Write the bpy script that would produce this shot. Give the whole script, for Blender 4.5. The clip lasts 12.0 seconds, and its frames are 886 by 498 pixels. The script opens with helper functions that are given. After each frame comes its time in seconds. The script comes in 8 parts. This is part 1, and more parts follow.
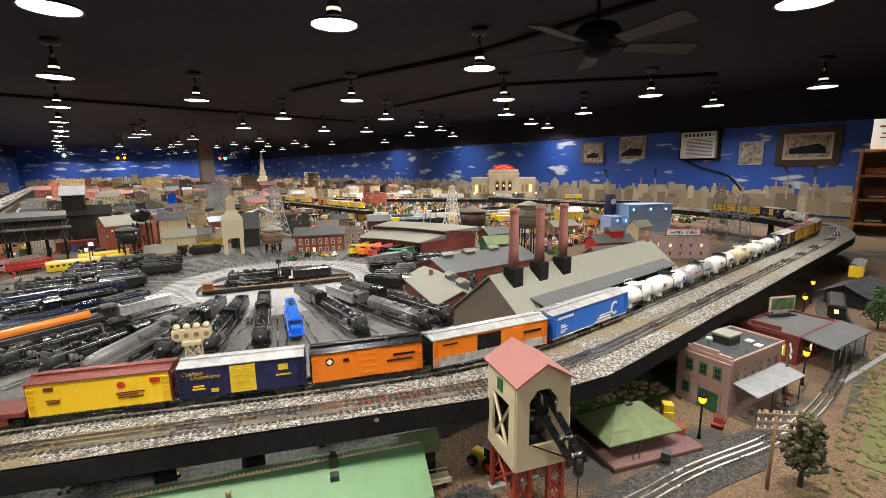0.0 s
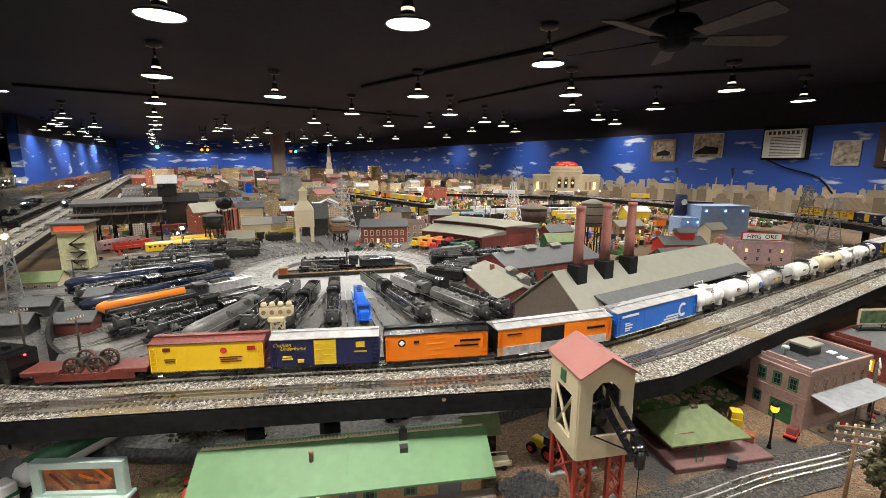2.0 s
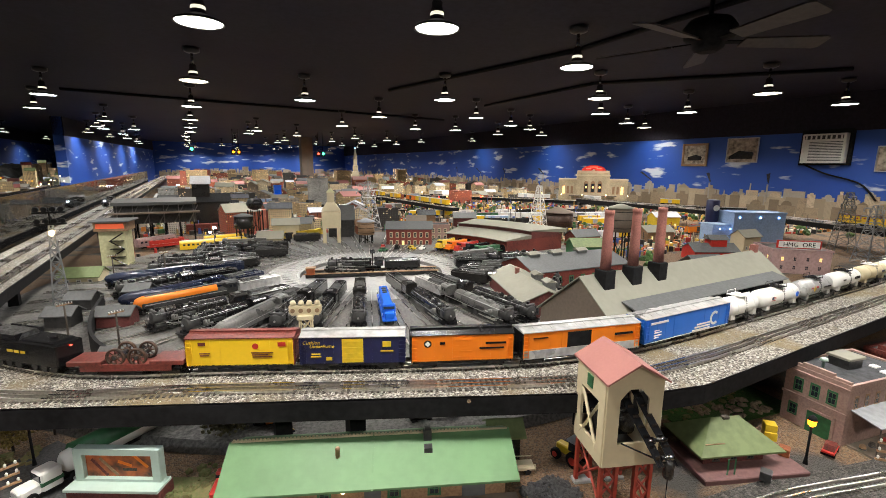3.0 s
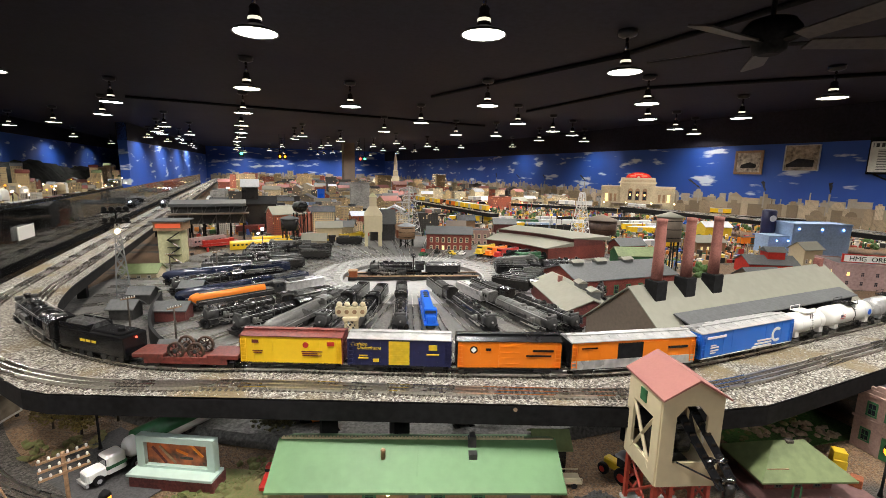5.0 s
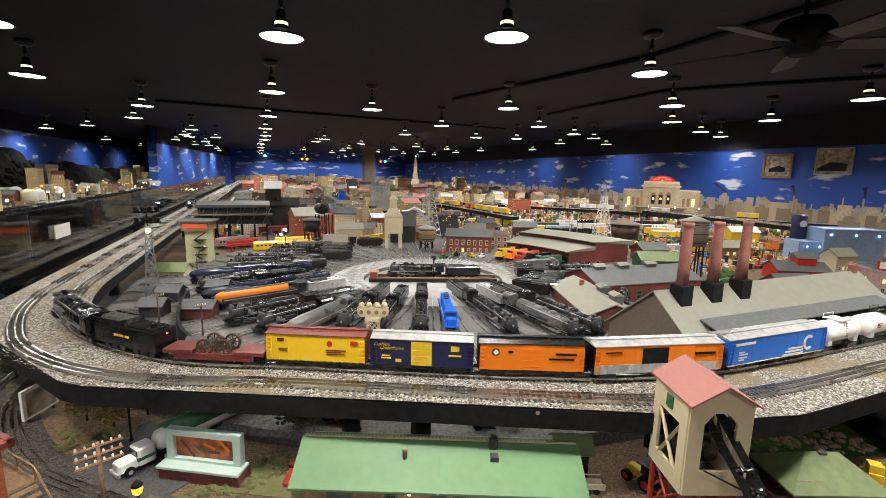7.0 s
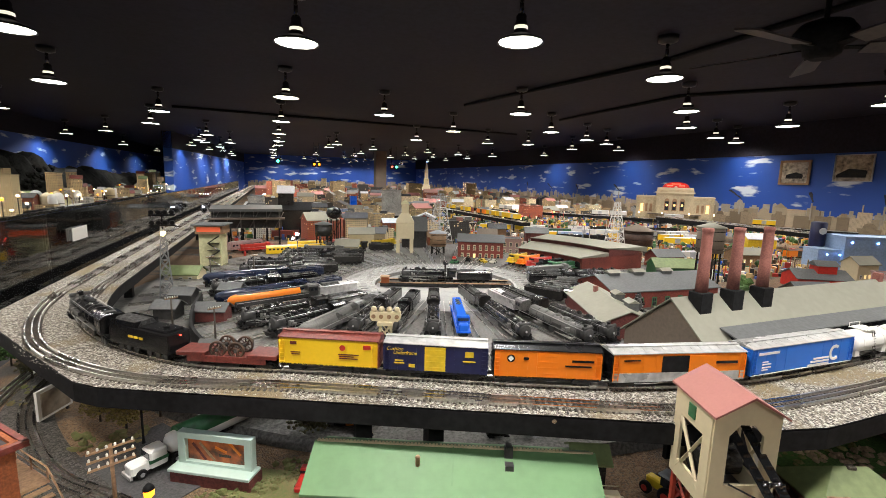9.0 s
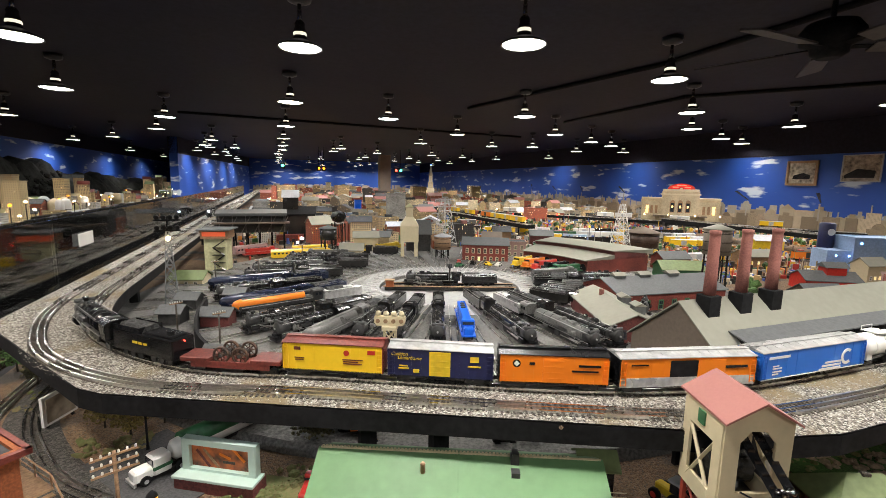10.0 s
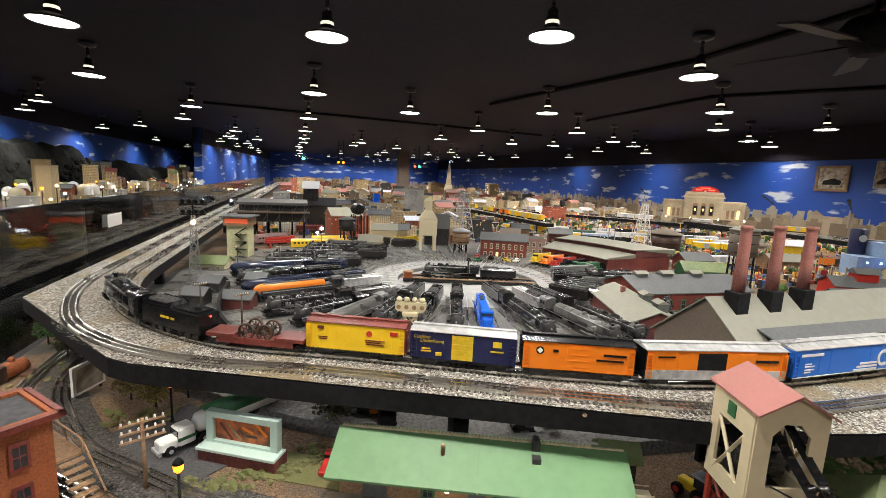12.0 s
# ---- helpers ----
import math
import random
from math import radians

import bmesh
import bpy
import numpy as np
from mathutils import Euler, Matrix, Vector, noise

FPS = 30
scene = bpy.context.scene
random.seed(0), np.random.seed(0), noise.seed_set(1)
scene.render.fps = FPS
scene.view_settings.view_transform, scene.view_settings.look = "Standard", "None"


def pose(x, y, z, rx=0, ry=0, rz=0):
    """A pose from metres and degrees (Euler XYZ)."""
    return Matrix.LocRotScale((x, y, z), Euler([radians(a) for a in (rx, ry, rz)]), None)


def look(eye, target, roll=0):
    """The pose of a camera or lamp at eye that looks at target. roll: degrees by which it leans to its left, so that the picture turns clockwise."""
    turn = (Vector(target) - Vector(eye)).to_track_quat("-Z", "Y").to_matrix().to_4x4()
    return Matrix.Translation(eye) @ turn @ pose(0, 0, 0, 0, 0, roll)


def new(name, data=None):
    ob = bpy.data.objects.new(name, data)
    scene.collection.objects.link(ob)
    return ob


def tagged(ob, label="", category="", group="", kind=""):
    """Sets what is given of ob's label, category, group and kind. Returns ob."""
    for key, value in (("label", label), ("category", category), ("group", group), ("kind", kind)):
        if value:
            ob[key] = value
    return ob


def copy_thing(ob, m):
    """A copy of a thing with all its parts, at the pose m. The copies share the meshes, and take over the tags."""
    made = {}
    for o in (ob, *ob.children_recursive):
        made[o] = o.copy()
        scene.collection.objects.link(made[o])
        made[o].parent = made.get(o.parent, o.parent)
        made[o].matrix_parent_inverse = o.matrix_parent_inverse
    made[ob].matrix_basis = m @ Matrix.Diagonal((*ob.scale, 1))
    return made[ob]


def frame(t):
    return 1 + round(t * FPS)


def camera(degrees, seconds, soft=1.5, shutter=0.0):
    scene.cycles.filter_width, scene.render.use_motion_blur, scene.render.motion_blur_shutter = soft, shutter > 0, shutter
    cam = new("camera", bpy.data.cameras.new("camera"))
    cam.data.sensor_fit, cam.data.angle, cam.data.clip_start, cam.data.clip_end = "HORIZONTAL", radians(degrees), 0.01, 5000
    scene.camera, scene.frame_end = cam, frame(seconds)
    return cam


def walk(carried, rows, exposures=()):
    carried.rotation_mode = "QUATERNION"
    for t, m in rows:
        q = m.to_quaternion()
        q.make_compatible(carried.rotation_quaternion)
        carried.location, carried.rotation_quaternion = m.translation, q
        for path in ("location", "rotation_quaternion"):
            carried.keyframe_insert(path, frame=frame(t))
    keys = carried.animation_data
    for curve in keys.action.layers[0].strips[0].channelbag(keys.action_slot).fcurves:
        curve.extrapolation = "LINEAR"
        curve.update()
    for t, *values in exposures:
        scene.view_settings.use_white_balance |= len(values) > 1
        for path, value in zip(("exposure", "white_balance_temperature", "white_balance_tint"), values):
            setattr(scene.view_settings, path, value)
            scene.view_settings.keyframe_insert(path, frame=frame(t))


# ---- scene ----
cam = camera(89.3, 12.0, soft=0.6)
PATH = [
    (0, (0.03, 0.683, 1.589), (1.289, 2.195, 1.233), -0.7),
    (0.5, (0.012, 0.674, 1.59), (1.224, 2.222, 1.222), -0.5),
    (1, (-0.001, 0.666, 1.59), (1.158, 2.252, 1.215), -0.3),
    (1.5, (-0.018, 0.659, 1.589), (1.089, 2.282, 1.215), -0.0),
    (2, (-0.027, 0.659, 1.591), (1.028, 2.316, 1.216), 0.2),
    (2.5, (-0.035, 0.661, 1.591), (0.977, 2.346, 1.219), 0.4),
    (3, (-0.039, 0.657, 1.59), (0.928, 2.37, 1.228), 0.6),
    (5, (-0.063, 0.671, 1.588), (0.76, 2.461, 1.248), 1.1),
    (5.5, (-0.066, 0.673, 1.589), (0.733, 2.474, 1.249), 1.1),
    (6, (-0.067, 0.675, 1.588), (0.711, 2.486, 1.248), 1.1),
    (6.5, (-0.07, 0.677, 1.587), (0.692, 2.495, 1.249), 1.1),
    (7, (-0.075, 0.671, 1.586), (0.673, 2.496, 1.256), 1.3),
    (9, (-0.08, 0.687, 1.579), (0.627, 2.533, 1.273), 1.5),
    (9.5, (-0.077, 0.697, 1.58), (0.621, 2.547, 1.28), 1.2),
    (10, (-0.076, 0.695, 1.58), (0.612, 2.55, 1.287), 1.1),
    (10.5, (-0.081, 0.687, 1.577), (0.593, 2.548, 1.288), 1.2),
    (11, (-0.087, 0.693, 1.567), (0.567, 2.561, 1.277), 1.6),
    (11.5, (-0.1, 0.698, 1.56), (0.538, 2.57, 1.263), 2.2),
    (12, (-0.098, 0.702, 1.545), (0.525, 2.578, 1.241), 2.6),
]
EXPOSURE = 0.0


def row_pose(r):
    return (r[0], look(r[1], r[2], r[3]))


walk(cam, [row_pose(r) for r in PATH], exposures=[(0.0, EXPOSURE), (12.0, EXPOSURE)])

# ---- world and light ----
world = bpy.data.worlds.new("world")
scene.world = world
world.use_nodes = True
world.node_tree.nodes["Background"].inputs[0].default_value = (0.02, 0.025, 0.035, 1)
world.node_tree.nodes["Background"].inputs[1].default_value = 0.3

LAMP_POWER = 18.5
BOARD = 0.88      # top of the layout board
DECK = 1.10       # top of the raised line
CEIL = 2.62
EAST, WEST, NORTH, SOUTH = 7.8, -4.6, 26.0, -1.6
rng = random.Random(7)


# ---- materials ----
def material(name, colour, rough=0.6, metal=0.0, vary=0.18, grain=60.0, bump=0.05, stain=6.0, second=None, glow=None, per_object=0.0, spec=0.5):
    m = bpy.data.materials.new(name)
    m.use_nodes = True
    nt = m.node_tree
    b = nt.nodes["Principled BSDF"]
    L = nt.links.new
    co = nt.nodes.new("ShaderNodeTexCoord")
    n1 = nt.nodes.new("ShaderNodeTexNoise")
    n1.inputs["Scale"].default_value, n1.inputs["Detail"].default_value = grain, 4
    n2 = nt.nodes.new("ShaderNodeTexNoise")
    n2.inputs["Scale"].default_value, n2.inputs["Detail"].default_value = stain, 5
    L(co.outputs["Object"], n1.inputs["Vector"])
    L(co.outputs["Object"], n2.inputs["Vector"])
    c = colour
    d = second or tuple(v * (1 - 2.2 * vary) if vary < 0.4 else v * 0.25 for v in c)
    e = tuple(min(1, v * (1 + vary)) for v in c)
    r1 = nt.nodes.new("ShaderNodeValToRGB")
    r1.color_ramp.elements[0].position, r1.color_ramp.elements[1].position = 0.36, 0.62
    r1.color_ramp.elements[0].color, r1.color_ramp.elements[1].color = (*d, 1), (*e, 1)
    mix = nt.nodes.new("ShaderNodeMath")
    mix.operation = "MULTIPLY_ADD"
    mix.inputs[1].default_value = 0.5
    half = nt.nodes.new("ShaderNodeMath")
    half.operation = "MULTIPLY"
    half.inputs[1].default_value = 0.5
    L(n2.outputs["Fac"], half.inputs[0])
    L(n1.outputs["Fac"], mix.inputs[0])
    L(half.outputs[0], mix.inputs[2])
    L(mix.outputs[0], r1.inputs["Fac"])
    out = r1.outputs["Color"]
    if per_object:
        oi = nt.nodes.new("ShaderNodeObjectInfo")
        mr = nt.nodes.new("ShaderNodeMapRange")
        mr.inputs["To Min"].default_value, mr.inputs["To Max"].default_value = 1 - per_object, 1 + per_object
        L(oi.outputs["Random"], mr.inputs["Value"])
        hs = nt.nodes.new("ShaderNodeHueSaturation")
        L(mr.outputs[0], hs.inputs["Value"])
        L(out, hs.inputs["Color"])
        out = hs.outputs["Color"]
    L(out, b.inputs["Base Color"])
    b.inputs["Metallic"].default_value = metal
    b.inputs["Specular IOR Level"].default_value = spec
    rr = nt.nodes.new("ShaderNodeMapRange")
    rr.inputs["To Min"].default_value, rr.inputs["To Max"].default_value = max(0.05, rough - 0.12), min(1, rough + 0.12)
    L(n2.outputs["Fac"], rr.inputs["Value"])
    L(rr.outputs[0], b.inputs["Roughness"])
    if bump:
        bp = nt.nodes.new("ShaderNodeBump")
        bp.inputs["Strength"].default_value, bp.inputs["Distance"].default_value = bump, 0.002
        L(n1.outputs["Fac"], bp.inputs["Height"])
        L(bp.outputs["Normal"], b.inputs["Normal"])
    if glow:
        b.inputs["Emission Color"].default_value = (*glow[:3], 1)
        b.inputs["Emission Strength"].default_value = glow[3]
    return m


def speckled(name, colours, scale, bump=0.8, rough=0.85, patch=None):
    """Loose stones: cells of several colours, with larger earth patches."""
    m = bpy.data.materials.new(name)
    m.use_nodes = True
    nt = m.node_tree
    L = nt.links.new
    b = nt.nodes["Principled BSDF"]
    b.inputs["Roughness"].default_value = rough
    co = nt.nodes.new("ShaderNodeTexCoord")
    vo = nt.nodes.new("ShaderNodeTexVoronoi")
    vo.inputs["Scale"].default_value = scale
    L(co.outputs["Object"], vo.inputs["Vector"])
    sep = nt.nodes.new("ShaderNodeSeparateColor")
    L(vo.outputs["Color"], sep.inputs[0])
    ramp = nt.nodes.new("ShaderNodeValToRGB")
    el = ramp.color_ramp.elements
    while len(el) < len(colours):
        el.new(0.5)
    for k, c in enumerate(colours):
        el[k].position, el[k].color = k / (len(colours) - 1), (*c, 1)
    L(sep.outputs[0], ramp.inputs["Fac"])
    out = ramp.outputs["Color"]
    if patch:
        nz = nt.nodes.new("ShaderNodeTexNoise")
        nz.inputs["Scale"].default_value, nz.inputs["Detail"].default_value = patch[1], 6
        L(co.outputs["Object"], nz.inputs["Vector"])
        rp = nt.nodes.new("ShaderNodeValToRGB")
        rp.color_ramp.elements[0].position, rp.color_ramp.elements[1].position = patch[2], patch[2] + 0.1
        L(nz.outputs["Fac"], rp.inputs["Fac"])
        mx = nt.nodes.new("ShaderNodeMix")
        mx.data_type = "RGBA"
        L(rp.outputs["Color"], mx.inputs["Factor"])
        L(out, mx.inputs["A"])
        mx.inputs["B"].default_value = (*patch[0], 1)
        out = mx.outputs["Result"]
    L(out, b.inputs["Base Color"])
    bp = nt.nodes.new("ShaderNodeBump")
    bp.inputs["Strength"].default_value, bp.inputs["Distance"].default_value = bump, 0.004
    L(vo.outputs["Distance"], bp.inputs["Height"])
    bp.invert = True
    L(bp.outputs["Normal"], b.inputs["Normal"])
    return m


def glowing(name, colour, strength):
    return material(name, colour, 0.4, vary=0.02, bump=0, glow=(*colour, strength))


def sky_paint():
    """Painted sky: blue that pales towards the skyline, with small hand-painted clouds."""
    m = bpy.data.materials.new("painted_sky")
    m.use_nodes = True
    nt = m.node_tree
    L = nt.links.new
    b = nt.nodes["Principled BSDF"]
    b.inputs["Roughness"].default_value = 0.55
    co = nt.nodes.new("ShaderNodeTexCoord")
    mp = nt.nodes.new("ShaderNodeMapping")
    mp.inputs["Scale"].default_value = (0.9, 0.9, 3.6)
    L(co.outputs["Object"], mp.inputs["Vector"])
    nz = nt.nodes.new("ShaderNodeTexNoise")
    nz.inputs["Scale"].default_value, nz.inputs["Detail"].default_value, nz.inputs["Roughness"].default_value = 1.7, 5, 0.5
    L(mp.outputs[0], nz.inputs["Vector"])
    rp = nt.nodes.new("ShaderNodeValToRGB")
    rp.color_ramp.elements[0].position, rp.color_ramp.elements[1].position = 0.59, 0.66
    L(nz.outputs["Fac"], rp.inputs["Fac"])
    n2 = nt.nodes.new("ShaderNodeTexNoise")
    n2.inputs["Scale"].default_value, n2.inputs["Detail"].default_value = 1.3, 3
    L(co.outputs["Object"], n2.inputs["Vector"])
    r2 = nt.nodes.new("ShaderNodeValToRGB")
    r2.color_ramp.elements[0].color, r2.color_ramp.elements[1].color = (0.014, 0.06, 0.34, 1), (0.03, 0.115, 0.5, 1)
    L(n2.outputs["Fac"], r2.inputs["Fac"])
    mx = nt.nodes.new("ShaderNodeMix")
    mx.data_type = "RGBA"
    L(rp.outputs["Color"], mx.inputs["Factor"])
    L(r2.outputs["Color"], mx.inputs["A"])
    mx.inputs["B"].default_value = (0.62, 0.68, 0.74, 1)
    L(mx.outputs["Result"], b.inputs["Base Color"])
    return m


MAT = dict(
    black=material("black_paint", (0.010, 0.010, 0.011), 0.26, vary=0.3, grain=90, bump=0.1),
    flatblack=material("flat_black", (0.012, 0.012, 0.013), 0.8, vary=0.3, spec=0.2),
    soot=material("weathered_black", (0.007, 0.007, 0.008), 0.24, vary=0.45, grain=120, bump=0.15, second=(0.028, 0.026, 0.023)),
    navy=material("blue_black_enamel", (0.010, 0.016, 0.04), 0.25, vary=0.2, grain=120),
    grey=material("grey_enamel", (0.15, 0.148, 0.14), 0.3, vary=0.2, grain=120),
    darkgrey=material("graphite", (0.045, 0.045, 0.045), 0.4, vary=0.3),
    silver=material("silver_paint", (0.55, 0.55, 0.54), 0.3, 0.3, vary=0.15),
    steel=material("rail_steel", (0.7, 0.68, 0.65), 0.28, 1.0, vary=0.15, grain=200, bump=0.05),
    brown=material("timber_tie", (0.085, 0.07, 0.056), 0.8, vary=0.35, grain=300),
    boxred=material("oxide_red", (0.17, 0.035, 0.025), 0.5, vary=0.25, grain=150),
    yellow=material("reefer_yellow", (0.85, 0.55, 0.02), 0.35, vary=0.02, grain=150),
    yellowbright=material("yellow_plastic", (0.72, 0.5, 0.03), 0.35, vary=0.1),
    bluebox=material("navy_paint", (0.016, 0.02, 0.075), 0.4, vary=0.15),
    orange=material("orange_paint", (0.85, 0.22, 0.012), 0.35, vary=0.02),
    bigblue=material("bright_blue_paint", (0.025, 0.16, 0.62), 0.33, vary=0.02),
    engineblue=material("engine_blue", (0.01, 0.14, 0.75), 0.3, vary=0.08),
    white=material("white_paint", (0.78, 0.77, 0.73), 0.35, vary=0.02, grain=120),
    cream=material("cream_board", (0.6, 0.52, 0.34), 0.55, vary=0.035, grain=60, bump=0.03),
    paleyellow=material("pale_yellow_stucco", (0.6, 0.58, 0.34), 0.7, vary=0.12),
    stone=material("beige_stone", (0.52, 0.43, 0.28), 0.75, vary=0.15, grain=80),
    brick=material("red_brick", (0.21, 0.045, 0.032), 0.8, vary=0.25, grain=180, bump=0.4),
    pinkbrick=material("pink_brick", (0.38, 0.25, 0.21), 0.85, vary=0.12, grain=140, bump=0.25),
    darkbrick=material("maroon_brick", (0.15, 0.04, 0.035), 0.8, vary=0.25, grain=180),
    orangebrick=material("orange_brick", (0.3, 0.085, 0.028), 0.8, vary=0.22, grain=200, bump=0.4),
    brownwall=material("brown_stucco", (0.17, 0.135, 0.105), 0.85, vary=0.08, grain=90),
    tan=material("tan_boards", (0.33, 0.2, 0.11), 0.75, vary=0.2, grain=150),
    pink=material("pink_stucco", (0.42, 0.28, 0.27), 0.8, vary=0.15),
    chimney=material("chimney_brick", (0.33, 0.13, 0.105), 0.85, vary=0.16, grain=220, bump=0.2, stain=14),
    roofgrey=material("grey_roofing", (0.25, 0.245, 0.195), 0.75, vary=0.045, grain=40, bump=0.03),
    slate=material("slate_roofing", (0.11, 0.115, 0.115), 0.7, vary=0.12, grain=90),
    tar=material("tar_roof", (0.05, 0.053, 0.058), 0.8, vary=0.3, grain=60),
    greenroof=material("mint_green_roofing", (0.115, 0.23, 0.1), 0.55, vary=0.06, grain=40, bump=0.03),
    olive=material("olive_green_roofing", (0.14, 0.18, 0.075), 0.65, vary=0.12, grain=50),
    redroof=material("red_felt_roof", (0.33, 0.135, 0.115), 0.7, vary=0.03, grain=180, bump=0.05),
    redpaint=material("red_paint", (0.5, 0.03, 0.02), 0.45, vary=0.12),
    redsteel=material("red_oxide_steel", (0.42, 0.06, 0.035), 0.5, vary=0.2),
    greenpaint=material("dark_green_paint", (0.03, 0.14, 0.055), 0.5, vary=0.2),
    glass=material("window_glass", (0.03, 0.035, 0.045), 0.12, vary=0.3, bump=0),
    lit=glowing("lit_window", (1.0, 0.62, 0.22), 2.2),
    lampglow=glowing("lamp_opening", (1.0, 0.96, 0.9), 7.0),
    rust=material("rusty_iron", (0.09, 0.045, 0.025), 0.7, 0.3, vary=0.35, second=(0.025, 0.02, 0.018)),
    cabinglow=glowing("cabin_glow", (0.8, 0.13, 0.05), 0.5),
    awning=material("weathered_zinc", (0.27, 0.28, 0.29), 0.6, vary=0.12),
    lawn=material("green_lawn", (0.035, 0.09, 0.015), 0.95, vary=0.35, grain=200, bump=0.6),
    maroon=material("maroon_boards", (0.15, 0.075, 0.07), 0.75, vary=0.12, grain=90),
    rock=material("brown_rock", (0.2, 0.15, 0.1), 0.9, vary=0.4, grain=90, bump=0.5),
    amber=glowing("amber_globe", (1.0, 0.32, 0.02), 3.0),
    warm=glowing("warm_bulb", (1.0, 0.75, 0.4), 8.0),
    coldbulb=glowing("cold_bulb", (0.75, 0.85, 1.0), 14.0),
    bluebulb=glowing("blue_bulb", (0.2, 0.45, 1.0), 10.0),
    redbulb=glowing("red_bulb", (1.0, 0.05, 0.03), 6.0),
    greenbulb=glowing("green_bulb", (0.05, 1.0, 0.45), 6.0),
    paleblue=material("pale_blue_panel", (0.3, 0.42, 0.62), 0.5, vary=0.1),
    palegreen=material("pale_green_trim", (0.42, 0.54, 0.48), 0.5, vary=0.03),
    asphalt=material("asphalt", (0.055, 0.054, 0.055), 0.85, vary=0.3, grain=200, bump=0.3),
    yardfloor=material("cinder_ground", (0.15, 0.145, 0.135), 0.7, vary=0.35, grain=120, stain=4, bump=0.4),
    concrete=material("pale_concrete", (0.34, 0.34, 0.33), 0.7, vary=0.12, grain=60, stain=5),
    bark=material("bark", (0.06, 0.045, 0.03), 0.9, vary=0.3, grain=150, bump=0.6),
    leaf=material("foliage", (0.05, 0.1, 0.025), 0.9, vary=0.35, grain=160, bump=0.5, per_object=0.25),
    leafdark=material("dark_foliage", (0.085, 0.08, 0.035), 0.9, vary=0.4, grain=160, bump=0.5),
    leafgold=material("golden_foliage", (0.2, 0.15, 0.04), 0.9, vary=0.3, grain=160, bump=0.5),
    grass=material("turf", (0.07, 0.085, 0.025), 0.95, vary=0.4, grain=150, bump=0.8, second=(0.17, 0.125, 0.06)),
    wood=material("pine_shelf", (0.5, 0.25, 0.09), 0.5, vary=0.15, grain=30),
    frame_wood=material("dark_walnut", (0.06, 0.03, 0.018), 0.4, vary=0.25),
    carpet=material("dark_carpet", (0.035, 0.033, 0.035), 0.95, vary=0.3, grain=90),
    ceiling=material("black_ceiling_paint", (0.0175, 0.016, 0.0285), 0.75, vary=0.2, grain=25, stain=0.8, spec=0.3),
    fanblade=material("fan_blade_wood", (0.06, 0.052, 0.05), 0.55, vary=0.2, grain=30),
    plaster=material("dark_wall_paint", (0.03, 0.03, 0.035), 0.8, vary=0.15, grain=30),
    enamel=material("lamp_enamel", (0.03, 0.03, 0.032), 0.35, vary=0.1),
    chrome=material("lamp_chrome", (0.35, 0.34, 0.33), 0.18, 1.0, vary=0.1, bump=0),
    haze=material("hazy_mural_beige", (0.42, 0.37, 0.3), 0.8, vary=0.06, grain=40, stain=7),
    smoke=material("painted_smoke", (0.05, 0.05, 0.065), 0.8, vary=0.3, grain=40),
    hill=material("dark_wooded_hill", (0.02, 0.021, 0.019), 0.95, vary=0.4, grain=40, bump=0.6, spec=0.05),
    glintglow=glowing("lamp_vent", (1.0, 0.9, 0.72), 1.1),
    lampwarm=glowing("lamp_opening_warm", (1.0, 0.9, 0.72), 5.0),
    lampcool=glowing("lamp_opening_cool", (0.9, 0.96, 1.0), 7.0),
    plastic=material("off_white_plastic", (0.75, 0.74, 0.68), 0.45, vary=0.05),
    photo=material("photo_print", (0.42, 0.36, 0.27), 0.45, vary=0.3, grain=18, stain=9, second=(0.1, 0.08, 0.06)),
    film=material("drive_in_picture", (0.5, 0.12, 0.03), 0.5, vary=0.4, grain=40, stain=22, second=(0.06, 0.03, 0.02)),
    posterdark=material("green_poster", (0.1, 0.16, 0.08), 0.5, vary=0.35, grain=40, stain=20),
    mural=material("mural_buildings", (0.4, 0.3, 0.19), 0.8, vary=0.3, grain=45, stain=5, second=(0.22, 0.16, 0.1), per_object=0.2),
    citytan=material("model_masonry", (0.4, 0.3, 0.17), 0.75, vary=0.3, grain=70, per_object=0.35),
    citygrey=material("model_concrete", (0.33, 0.32, 0.29), 0.75, vary=0.25, grain=70, per_object=0.35),
    citybrick=material("model_brick", (0.3, 0.09, 0.05), 0.8, vary=0.3, grain=90, per_object=0.35),
    snow=material("grey_white_card", (0.5, 0.52, 0.55), 0.8, vary=0.1),
    ballast=speckled("ballast", [(0.035, 0.03, 0.026), (0.12, 0.105, 0.085), (0.27, 0.245, 0.2), (0.55, 0.53, 0.48)], 250, patch=((0.2, 0.155, 0.085), 4, 0.54)),
    stones=speckled("grey_stones", [(0.1, 0.09, 0.075), (0.3, 0.28, 0.24), (0.62, 0.6, 0.54)], 150, 0.3),
    earth=speckled("earth", [(0.1, 0.058, 0.03), (0.17, 0.1, 0.052), (0.22, 0.14, 0.078), (0.09, 0.07, 0.05)], 240, patch=((0.06, 0.056, 0.05), 4, 0.52)),
    roadbed=speckled("dark_roadbed", [(0.02, 0.018, 0.016), (0.05, 0.046, 0.04), (0.11, 0.1, 0.09)], 230),
    coal=speckled("coal", [(0.008, 0.008, 0.008), (0.03, 0.03, 0.03), (0.06, 0.06, 0.06)], 160),
)
MAT["sky"] = sky_paint()


